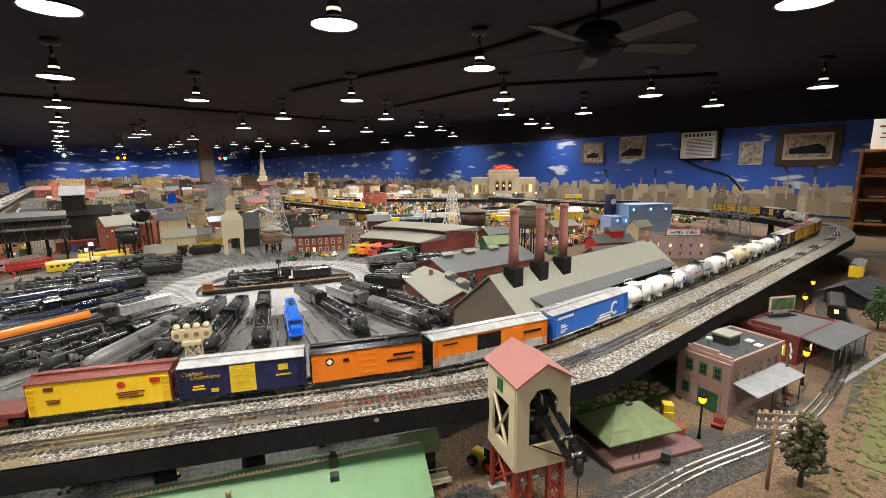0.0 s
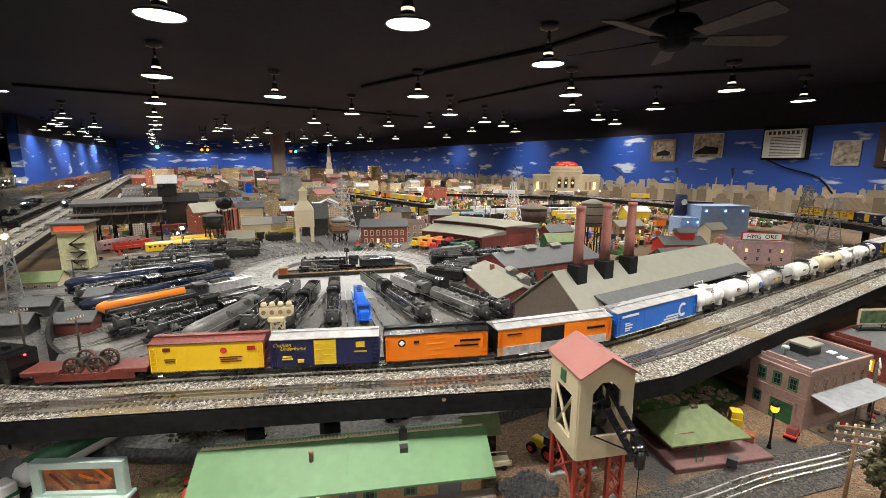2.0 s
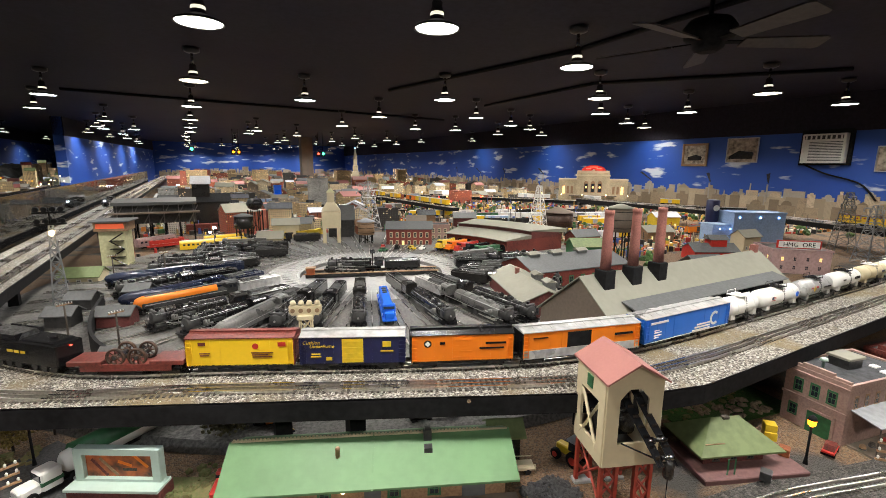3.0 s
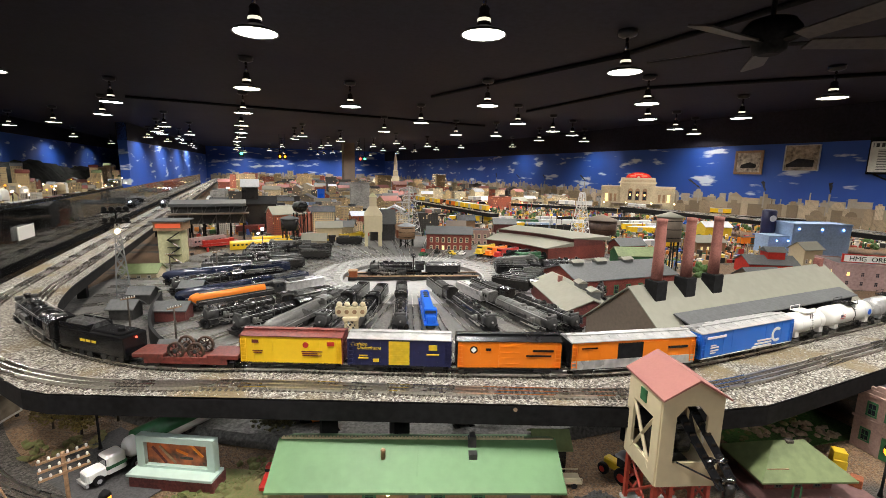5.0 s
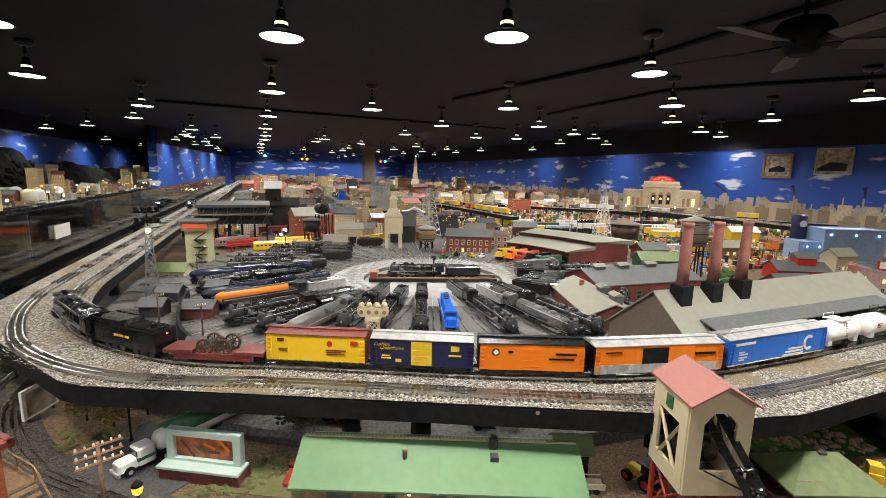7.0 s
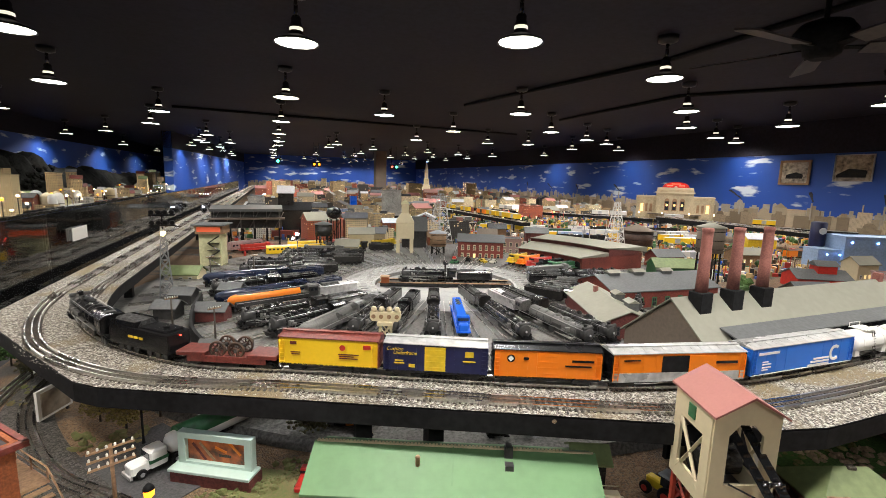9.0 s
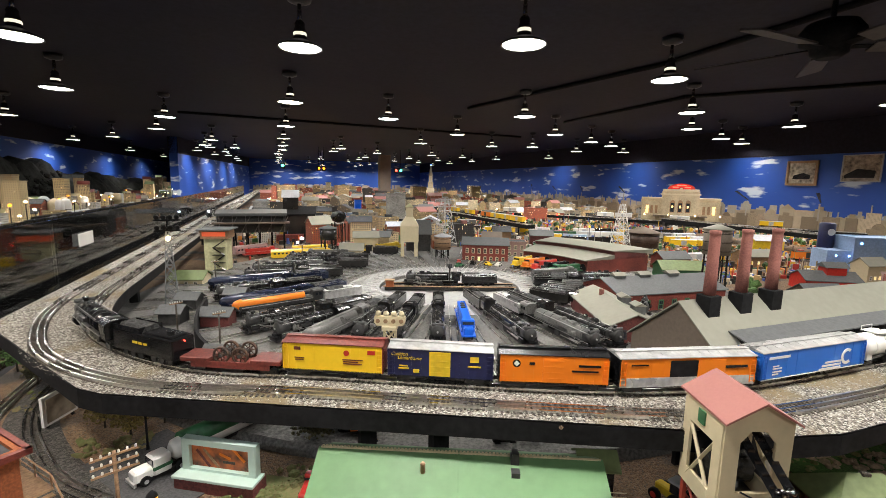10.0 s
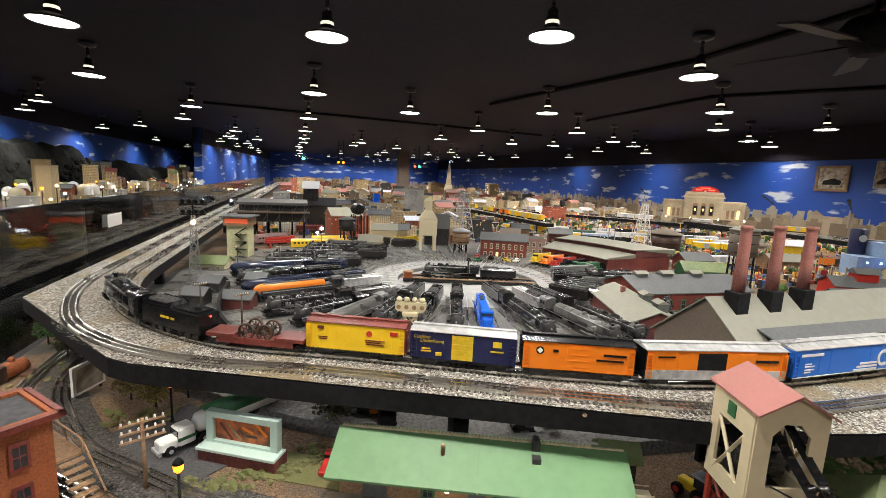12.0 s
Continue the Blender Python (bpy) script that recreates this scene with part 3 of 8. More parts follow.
def boxcar(label, length, side, end, roof, door=None, marks=(), stripe=None, open_door=False, height=0.066):
    t = thing("boxcar", pose(0, 0, 0), label, "boxcar", "goods train")
    w, z0 = 0.062, 0.020
    body = Form().box(0, 0, z0, length - 0.006, w, height)
    part("body", body, side, t)
    for sx in (-1, 1):
        e = Form()
        e.box(sx * (length / 2 - 0.0015), 0, z0, 0.003, w + 0.001, height)
        ew = part("end_wall", e, end, t)
        rib = Form().box(sx * (length / 2 + 0.0005), 0, 0, 0.003, w * 0.85, 0.003).mesh("rib", MAT[end])
        for k in range(6):
            o = new("rib", rib)
            o.parent = ew
            o.location.z = z0 + 0.006 + k * height / 6.5
    rf = Form().prism([(-w / 2 - 0.002, 0), (w / 2 + 0.002, 0), (w / 2 + 0.002, 0.002), (0, 0.008), (-w / 2 - 0.002, 0.002)], length, m=pose(0, 0, z0 + height, 0, 0, 90))
    n = 14
    for k in range(n):
        x = (k + 0.5) / n * length - length / 2
        rf.prism([(-w / 2, 0.0022), (w / 2, 0.0022), (0, 0.0092)], 0.002, m=pose(x, 0, z0 + height, 0, 0, 90))
    rf.box(0, 0, z0 + height + 0.0085, length, 0.012, 0.002)
    part("roof", rf, roof, t)
    part("underframe", Form().box(0, 0, 0.012, length * 0.9, 0.022, 0.009).box(0, w / 2 - 0.002, 0.016, length - 0.01, 0.004, 0.006).box(0, -w / 2 + 0.002, 0.016, length - 0.01, 0.004, 0.006), "soot", t)
    dl = length * 0.2
    if door:
        for sy in (-1, 1):
            if open_door:
                # body is solid; a black sheet stands for the shade inside
                part("door_opening", Form().box(-0.012, sy * (w / 2 + 0.0003), z0 + 0.006, dl, 0.001, height - 0.012), "flatblack", t, "black sheet standing for the shaded inside of the open doorway")
                part("door", Form().box(-0.012 + dl, sy * (w / 2 + 0.0016), z0 + 0.005, dl, 0.002, height - 0.01), door, t)
            else:
                d = Form().box(0.0, sy * (w / 2 + 0.001), z0 + 0.004, dl, 0.002, height - 0.008)
                for k in range(4):
                    d.box(0.0, sy * (w / 2 + 0.0022), z0 + 0.012 + k * 0.014, dl * 0.9, 0.0012, 0.0015)
                part("door", d, door, t)
    seams = Form()
    for k in range(11):
        x = (k + 0.5) / 11 * length - length / 2
        if abs(x) > dl * 0.6:
            for sy in (-1, 1):
                seams.box(x, sy * (w / 2 + 0.0002), z0 + 0.001, 0.0012, 0.0008, height - 0.002)
    tagged(part("side_seams", seams, side, t), kind="stuff")
    if stripe:
        s = Form()
        for sy in (-1, 1):
            s.box(0, sy * (w / 2 + 0.0006), z0 - 0.001, length - 0.004, 0.001, stripe[1])
        part("side_stripe", s, stripe[0], t)
    for mats, rows in marks:
        for sy in (-1, 1):
            bars(t, "marking", pose(0, sy * (w / 2 + 0.0012), z0, 0, 0, 0 if sy < 0 else 180), rows, mats)
    for sx in (-1, 1):
        for sy in (-1, 1):
            x, y = sx * (length / 2 - 0.009), sy * (w / 2 + 0.002)
            lad = Form().box(x - 0.006, y, z0 + 0.003, 0.0014, 0.0016, 0.058).box(x + 0.006, y, z0 + 0.003, 0.0014, 0.0016, 0.058)
            for k in range(6):
                lad.box(x, y, z0 + 0.006 + k * 0.010, 0.012, 0.0012, 0.0012)
            part("ladder", lad, side, t)
    for sx in (-1, 1):
        truck_frame(t, sx * (length / 2 - 0.042))
        part("coupler", Form().box(sx * (length / 2 + 0.008), 0, 0.013, 0.02, 0.006, 0.006), "soot", t)
    return t


def emblem(t, x, y, z, r, mats, ring=0.0, n=24, m=None):
    """A round or diamond badge on both sides of a car."""
    for sy in (-1, 1):
        if ring:
            f = Form()
            seg = 16
            for k in range(seg):
                a, b = radians(50 + 260 * k / seg), radians(50 + 260 * (k + 1) / seg)
                vs = []
                for yy in (0.0, 0.0012):
                    for rr, q in ((ring, a), (r, a), (r, b), (ring, b)):
                        vs.append((rr * math.cos(q), yy, rr * math.sin(q)))
                f.add(vs, [(0, 1, 2, 3), (7, 6, 5, 4), (0, 4, 5, 1), (1, 5, 6, 2), (2, 6, 7, 3), (3, 7, 4, 0)])
        else:
            f = Form().lathe([(r, 0), (r, 0.0012)], n, (0, 0, 0), "y")
        o = part("emblem", f, mats, t)
        o.matrix_basis = pose(-sy * x if sy > 0 else x, sy * y, z, 0, 0, 0 if sy < 0 else 180)


def tank_car(label, length, shell, marks=(), platform="soot"):
    t = thing("tank_car", pose(0, 0, 0), label, "tank car", "goods train")
    r, z = 0.031, 0.054
    L = length / 2 - 0.012
    part("tank", Form().lathe([(0.004, -L), (0.018, -L + 0.001), (0.027, -L + 0.006), (r, -L + 0.014), (r, L - 0.014), (0.027, L - 0.006), (0.018, L - 0.001), (0.004, L)], 24, (0, 0, z), "x"), shell, t)
    for x in (-L * 0.55, 0, L * 0.55):
        part("band", Form().lathe([(r + 0.0008, x - 0.001), (r + 0.0008, x + 0.001)], 24, (0, 0, z), "x"), shell if x else platform, t)
    part("dome", Form().lathe([(0.010, 0.0), (0.010, 0.009), (0.007, 0.012)], 12, (0, 0, z + r - 0.002)), platform, t)
    rail = Form().box(0, 0, z + r + 0.002, 0.05, 0.044, 0.0015)
    for sx in (-1, 1):
        for sy in (-1, 1):
            rail.bar((sx * 0.024, sy * 0.021, z + r), (sx * 0.024, sy * 0.021, z + r + 0.014), 0.0008)
    for sy in (-1, 1):
        rail.bar((-0.024, sy * 0.021, z + r + 0.014), (0.024, sy * 0.021, z + r + 0.014), 0.0008)
    part("walkway", rail, platform, t)
    lad = Form()
    for sy in (-1, 1):
        for sx in (-1, 1):
            lad.bar((sx * 0.005, sy * (r + 0.003), 0.02), (sx * 0.005, sy * (r - 0.008), z + r), 0.0008)
        for k in range(9):
            lad.bar((-0.005, sy * (r + 0.003 - k * 0.0008), 0.024 + k * 0.007), (0.005, sy * (r + 0.003 - k * 0.0008), 0.024 + k * 0.007), 0.0007)
    part("ladder", lad, "soot", t)
    part("underframe", Form().box(0, 0, 0.014, length - 0.01, 0.024, 0.009), "soot", t)
    for mats, rows in marks:
        for sy in (-1, 1):
            bars(t, "marking", pose(0, sy * (r + 0.0006), z, 0, 0, 0 if sy < 0 else 180), rows, mats)
    for sx in (-1, 1):
        part("saddle", Form().box(sx * L * 0.75, 0, 0.02, 0.02, 0.05, 0.018), shell, t)
        truck_frame(t, sx * (length / 2 - 0.036))
        part("coupler", Form().box(sx * (length / 2 + 0.006), 0, 0.013, 0.02, 0.006, 0.006), "soot", t)
    return t


def well_car():
    t = thing("flat_car", pose(0, 0, 0), "oxide red depressed flat car loaded with rusty wheel sets", "flat car", "goods train")
    part("deck", Form().box(-0.09, 0, 0.028, 0.075, 0.06, 0.01, cut=0.001).box(0.09, 0, 0.028, 0.075, 0.06, 0.01, cut=0.001).box(0, 0, 0.016, 0.12, 0.056, 0.008).box(0, 0.027, 0.014, 0.2, 0.004, 0.016).box(0, -0.027, 0.014, 0.2, 0.004, 0.016), "boxred", t)
    load = part("wheel_load", Form().lathe([(0.004, -0.028), (0.004, 0.028)], 10, (-0.024, 0, 0.045), "y").lathe([(0.004, -0.028), (0.004, 0.028)], 10, (0.024, 0, 0.045), "y"), "darkgrey", t)
    for dx in (-0.024, 0.024):
        f = Form()
        for y in (-0.022, 0.022):
            f.hoop(0.0165, 0.021, y - 0.003, y + 0.003, (dx, 0, 0.045))
            f.hoop(0.003, 0.007, y - 0.004, y + 0.004, (dx, 0, 0.045), 10)
            for k in range(8):
                a = k * math.pi / 4
                f.bar((dx, y, 0.045), (dx + 0.019 * math.cos(a), y, 0.045 + 0.019 * math.sin(a)), 0.0015)
        part("spoked_wheel", f, "rust", load, "rusty spoked wheel pair")
    for sx in (-1, 1):
        truck_frame(t, sx * 0.092)
    return t


def steam_engine(label, shell="soot", tender_mat=None, length=0.42, streamlined=False, tender=True, marks=None, tl=0.235, nose=None, group="engines in the yard"):
    """A steam engine with its tender, heading towards +x; its origin is midway at rail level."""
    t = thing("steam_locomotive", pose(0, 0, 0), label, "locomotive", group)
    tl = tl if tender else 0.0
    gap = 0.008 if tender else 0.0
    total = length + gap + tl
    x1 = total / 2            # front
    x0 = x1 - length          # back of the cab
    r, z = 0.026, 0.056
    bl = length * 0.72
    xb = x1 - 0.03            # smokebox front
    if streamlined:
        part("boiler", Form().lathe([(r + 0.002, xb - bl), (r + 0.002, xb - 0.01), (r * 0.93, xb + 0.005), (r * 0.7, xb + 0.018), (0.006, xb + 0.026)], 20, (0, 0, z), "x"), nose or shell, t)
        part("skirt", Form().box((x0 + xb) / 2, 0, 0.026, xb - x0, 0.058, 0.03, cut=0.004), shell, t)
        part("skyline_casing", Form().box((x0 + xb) / 2 - 0.005, 0, z + r - 0.008, (xb - x0) * 0.95, 0.022, 0.012, cut=0.004), shell, t)
    else:
        part("boiler", Form().lathe([(r + 0.003, xb - bl), (r + 0.003, xb - bl * 0.55), (r, xb - bl * 0.35), (r, xb - 0.05)], 20, (0, 0, z), "x"), shell, t)
        part("smokebox", Form().lathe([(r + 0.0008, xb - 0.05), (r + 0.0008, xb - 0.002), (r - 0.003, xb), (0.012, xb + 0.003), (0.005, xb + 0.006)], 20, (0, 0, z), "x"), "darkgrey", t)
        for k in range(6):
            xx = xb - 0.06 - k * (bl - 0.07) / 6
            part("boiler_band", Form().lathe([(r + 0.0042 if k > 2 else r + 0.0012, xx), (r + 0.0042 if k > 2 else r + 0.0012, xx + 0.0015)], 20, (0, 0, z), "x"), "darkgrey", t)
        for sy in (-1, 1):
            pump = Form().lathe([(0.007, -0.012), (0.0075, 0.0), (0.006, 0.012)], 10, (xb - bl * 0.24, sy * 0.031, z - 0.004)).lathe([(0.0055, -0.01), (0.0055, 0.01)], 10, (xb - bl * 0.24 - 0.014, sy * 0.031, z - 0.006))
            part("air_pump", pump, "grey", t)
            part("valve_gear", Form().bar((x1 - 0.075, sy * 0.03, 0.034), (x1 - 0.14, sy * 0.03, 0.02), 0.0016).bar((x1 - 0.12, sy * 0.029, 0.04), (x1 - 0.125, sy * 0.029, 0.018), 0.0016), "silver", t)
        part("feedwater_heater", Form().lathe([(0.006, -0.026), (0.0068, -0.024), (0.0068, 0.024), (0.006, 0.026)], 12, (xb - 0.012, 0, z + r + 0.001), "y"), "darkgrey", t)
        rl = Form()
        for sy in (-1, 1):
            rl.bar((xb - bl * 0.95, sy * 0.0285, z + 0.02), (xb - 0.01, sy * 0.0265, z + 0.02), 0.0009)
        part("boiler_handrail", rl, "silver", t)
        part("walkway_edge", Form().box((x0 + xb) / 2 + 0.02, 0.0338, 0.0385, xb - x0 - 0.05, 0.001, 0.0014).box((x0 + xb) / 2 + 0.02, -0.0338, 0.0385, xb - x0 - 0.05, 0.001, 0.0014), "silver", t)
        part("roof_hatch", Form().box(x0 + 0.026, 0, 0.0885, 0.022, 0.026, 0.003, cut=0.001), "darkgrey", t)
        part("chimney", Form().lathe([(0.008, 0), (0.0075, 0.012), (0.009, 0.016)], 12, (xb - 0.025, 0, z + r - 0.002)), "black", t)
        part("steam_dome", Form().lathe([(0.013, 0), (0.012, 0.008), (0.006, 0.013)], 12, (xb - bl * 0.52, 0, z + r - 0.001)), shell, t)
        part("sand_dome", Form().box(xb - bl * 0.36, 0, z + r - 0.003, 0.036, 0.022, 0.014, cut=0.005), shell, t)
        pipes = Form()
        for sy in (-1, 1):
            pipes.bar((xb - bl + 0.01, sy * 0.028, z + 0.014), (xb - 0.03, sy * 0.027, z + 0.014), 0.0012)
            pipes.bar((xb - bl + 0.01, sy * 0.031, z - 0.008), (xb - 0.02, sy * 0.031, z - 0.012), 0.0016)
            pipes.box(xb - bl * 0.45, sy * 0.030, z - 0.010, 0.05, 0.010, 0.012)
        part("handrail", pipes, "darkgrey", t)
        part("running_board", Form().box((x0 + xb) / 2 + 0.02, 0.028, 0.038, xb - x0 - 0.05, 0.011, 0.002).box((x0 + xb) / 2 + 0.02, -0.028, 0.038, xb - x0 - 0.05, 0.011, 0.002), "grey" if marks else "black", t)
    det = Form()
    if not streamlined:
        for k, (u, s) in enumerate(((0.12, 1), (0.2, -1), (0.3, 1), (0.44, -1), (0.62, 1), (0.7, -1))):
            det.lathe([(0.003, 0), (0.0035, 0.006), (0.001, 0.009)], 8, (xb - bl * u, s * 0.009, z + r - 0.002))
            det.bar((xb - bl * u, s * 0.014, z + r - 0.004), (xb - bl * u - 0.02, s * 0.027, z - 0.002), 0.001)
        for s in (-1, 1):
            det.lathe([(0.005, -0.014), (0.005, 0.014)], 10, (xb - bl * 0.3, s * 0.033, 0.045), "x")
            det.box(xb - bl * 0.75, s * 0.033, 0.028, 0.03, 0.008, 0.01)
            det.box((x0 + xb) / 2 + 0.02, s * 0.0338, 0.0375, xb - x0 - 0.05, 0.0008, 0.003)
        part("boiler_piping", det, "grey", t)
    else:
        for s in (-1, 1):
            det.box((x0 + xb) / 2, s * 0.0292, 0.043, xb - x0 - 0.02, 0.0008, 0.003)
        part("side_band", det, "silver", t)
    part("headlight", Form().lathe([(0.0042, 0), (0.0042, 0.008)], 10, (xb + 0.002, 0, z + (0.0 if not streamlined else 0.006)), "x"), "silver", t)
    cab = Form().box(x0 + 0.028, 0, 0.036, 0.056, 0.062, 0.044, cut=0.002)
    cab.prism([(-0.034, 0), (0.034, 0), (0.024, 0.008), (0, 0.011), (-0.024, 0.008)], 0.066, m=pose(x0 + 0.026, 0, 0.079, 0, 0, 90))
    c = part("cab", cab, shell, t)
    for dx in (0.016, 0.036):
        part("window", Form().box(x0 + dx, 0, 0.056, 0.013, 0.0636, 0.014), "glass", c)
    part("frame", Form().box((x0 + x1) / 2, 0, 0.016, length - 0.03, 0.02, 0.02), "flatblack", t)
    part("pilot", Form().prism([(-0.026, 0), (0.026, 0), (0.026, 0.012), (-0.026, 0.012)], 0.014, m=pose(x1 - 0.02, 0, 0.006, 0, 0, 90)).box(x1 - 0.016, 0, 0.022, 0.022, 0.054, 0.005), "black", t)
    for sy in (-1, 1):
        cyl = Form()
        cyl.lathe([(0.010, -0.02), (0.010, 0.02)], 12, (x1 - 0.055, sy * 0.026, 0.024), "x").box(x1 - 0.055, sy * 0.026, 0.030, 0.034, 0.014, 0.010)
        part("cylinder", cyl, "black", t)
    wheel = Form().lathe([(0.0165, -0.021), (0.0165, -0.016), (0.004, -0.015), (0.004, 0.015), (0.0165, 0.016), (0.0165, 0.021)], 18, (0, 0, 0.0165), "y")
    wm = wheel.mesh("driving_wheel", MAT["darkgrey"])
    for k in range(5):
        ob = new("driving_wheel", wm)
        ob.parent = t
        ob.location.x = x1 - 0.105 - k * 0.036
    small = Form().lathe([(0.0095, -0.019), (0.0095, -0.014), (0.003, -0.013), (0.003, 0.013), (0.0095, 0.014), (0.0095, 0.019)], 12, (0, 0, 0.0095), "y").mesh("small_wheel", MAT["darkgrey"])
    for x in (x1 - 0.035, x1 - 0.068, x0 + 0.02, x0 + 0.045):
        ob = new("small_wheel", small)
        ob.parent = t
        ob.location.x = x
    rods = Form()
    for sy in (-1, 1):
        rods.box(x1 - 0.16, sy * 0.0235, 0.014, 0.115, 0.002, 0.004).box(x1 - 0.115, sy * 0.026, 0.021, 0.09, 0.002, 0.003)
    part("side_rod", rods, "steel", t)
    if tender:
        tx = x0 - gap - tl / 2
        tm = tender_mat or shell
        tb = part("tender", Form().box(tx, 0, 0.022, tl - 0.004, 0.062, 0.05, cut=0.003), tm, t)
        part("coal_load", Form().prism([(-0.026, 0), (0.026, 0), (0.016, 0.012), (-0.014, 0.013)], tl * 0.4, m=pose(tx + tl * 0.2, 0, 0.072, 0, 0, 90)), "coal", tb, "heap of black coal")
        part("tender_deck", Form().box(tx - tl * 0.22, 0, 0.0725, tl * 0.4, 0.045, 0.004, cut=0.002).lathe([(0.008, 0), (0.008, 0.006)], 10, (tx - tl * 0.3, 0, 0.0765)), tm, tb)
        for k in (-0.06, -0.025, 0.025, 0.06):
            part("small_wheel", Form().lathe([(0.0095, -0.02), (0.0095, -0.016), (0.003, -0.015), (0.003, 0.015), (0.0095, 0.016), (0.0095, 0.02)], 12, (tx + k, 0, 0.0095), "y"), "darkgrey", tb)
        part("tender_rail", Form().bar((tx - tl * 0.46, 0.029, 0.079), (tx + tl * 0.46, 0.029, 0.079), 0.0009).bar((tx - tl * 0.46, -0.029, 0.079), (tx + tl * 0.46, -0.029, 0.079), 0.0009).box(tx, 0.0312, 0.067, tl - 0.02, 0.0008, 0.0015).box(tx, -0.0312, 0.067, tl - 0.02, 0.0008, 0.0015), "grey", tb)
        part("tender_frame", Form().box(tx, 0, 0.009, tl * 0.85, 0.03, 0.014), "flatblack", tb)
        if marks:
            for sy in (-1, 1):
                bars(t, "marking", pose(tx, sy * 0.0318, 0.04, 0, 0, 0 if sy < 0 else 180), [(-0.026, 0, 0.016, 0.007), (-0.007, 0, 0.014, 0.007), (0.012, 0, 0.014, 0.007)], marks)
                bars(t, "marking", pose(x0 + 0.028, sy * 0.0318, 0.042, 0, 0, 0), [(0, 0, 0.016, 0.004)], marks)
    t["half"] = total / 2
    return t


def tender_car(label, mats, marks, tl):
    t = thing("tender", pose(0, 0, 0), label, "tender", "goods train")
    part("body", Form().box(0, 0, 0.022, tl - 0.004, 0.062, 0.052, cut=0.003), mats, t)
    part("coal_load", Form().prism([(-0.026, 0), (0.026, 0), (0.016, 0.014), (-0.014, 0.016)], tl * 0.42, m=pose(tl * 0.22, 0, 0.074, 0, 0, 90)), "coal", t, "heap of black coal")
    part("deck", Form().box(-tl * 0.22, 0, 0.0745, tl * 0.42, 0.05, 0.004, cut=0.002).lathe([(0.008, 0), (0.008, 0.006)], 10, (-tl * 0.3, 0, 0.0785)), mats, t)
    part("coal_board", Form().box(tl * 0.02, 0, 0.074, 0.004, 0.058, 0.014).box(tl * 0.24, 0.029, 0.074, tl * 0.44, 0.003, 0.012).box(tl * 0.24, -0.029, 0.074, tl * 0.44, 0.003, 0.012), mats, t)
    part("frame", Form().box(0, 0, 0.009, tl * 0.9, 0.03, 0.014), "flatblack", t)
    for sy in (-1, 1):
        bars(t, "marking", pose(0, sy * 0.0318, 0.046, 0, 0, 0 if sy < 0 else 180), [(-0.026, 0, 0.018, 0.006), (-0.006, 0, 0.014, 0.006), (0.014, 0, 0.014, 0.006)], marks)
    for k in (-0.085, -0.055, -0.025, 0.025, 0.055, 0.085):
        part("wheelset", Form().lathe([(0.0095, -0.02), (0.0095, -0.016), (0.003, -0.015), (0.003, 0.015), (0.0095, 0.016), (0.0095, 0.02)], 12, (k, 0, 0.0095), "y"), "darkgrey", t)
    part("rear_lamp", Form().lathe([(0.002, -0.003), (0.002, 0.0)], 8, (-tl / 2, 0, 0.066), "x"), "redbulb", t)
    return t


def diesel_engine(label, shell, length=0.3, nose=True, group="engines in the yard"):
    t = thing("diesel_locomotive", pose(0, 0, 0), label, "locomotive", group)
    x = length / 2
    part("hood", Form().box(-0.02, 0, 0.032, length - 0.08, 0.04, 0.046, cut=0.003), shell, t)
    c = part("cab", Form().box(x - 0.065, 0, 0.032, 0.035, 0.058, 0.054, cut=0.004), shell, t)
    part("window", Form().box(x - 0.047, 0, 0.066, 0.0015, 0.048, 0.012), "glass", c)
    part("nose", Form().box(x - 0.028, 0, 0.032, 0.04, 0.04, 0.03, cut=0.004), shell, t)
    part("walkway", Form().box(0, 0, 0.026, length - 0.005, 0.062, 0.006), shell, t)
    part("fuel_tank", Form().box(0, 0, 0.012, length * 0.25, 0.05, 0.014), "soot", t)
    fans = Form()
    for k in range(3):
        fans.lathe([(0.012, 0), (0.012, 0.003)], 14, (-x * 0.65 + k * 0.035, 0, 0.078))
    part("roof_fan", fans, "darkgrey", t)
    hr = Form()
    for sy in (-1, 1):
        hr.bar((-x + 0.01, sy * 0.029, 0.05), (x - 0.01, sy * 0.029, 0.05), 0.0009)
    part("handrail", hr, "silver", t)
    for sx in (-1, 1):
        truck_frame(t, sx * (x - 0.055))
    t["half"] = x
    return t


def put_on(ob, path, s, z=DECK + 0.009, flip=False):
    p, a = along(path, STEP, s)
    ob.matrix_basis = pose(p.x, p.y, p.z + z, 0, 0, a + (180 if flip else 0))
    return ob


def lettering(parent, body, size, mats, m):
    cu = bpy.data.curves.new("lettering", "FONT")
    cu.body, cu.size, cu.extrude, cu.shear = body, size, 0.0004, 0.3
    cu.materials.append(MAT[mats])
    o = new("lettering", cu)
    o.parent = parent
    o.matrix_basis = m
    return o


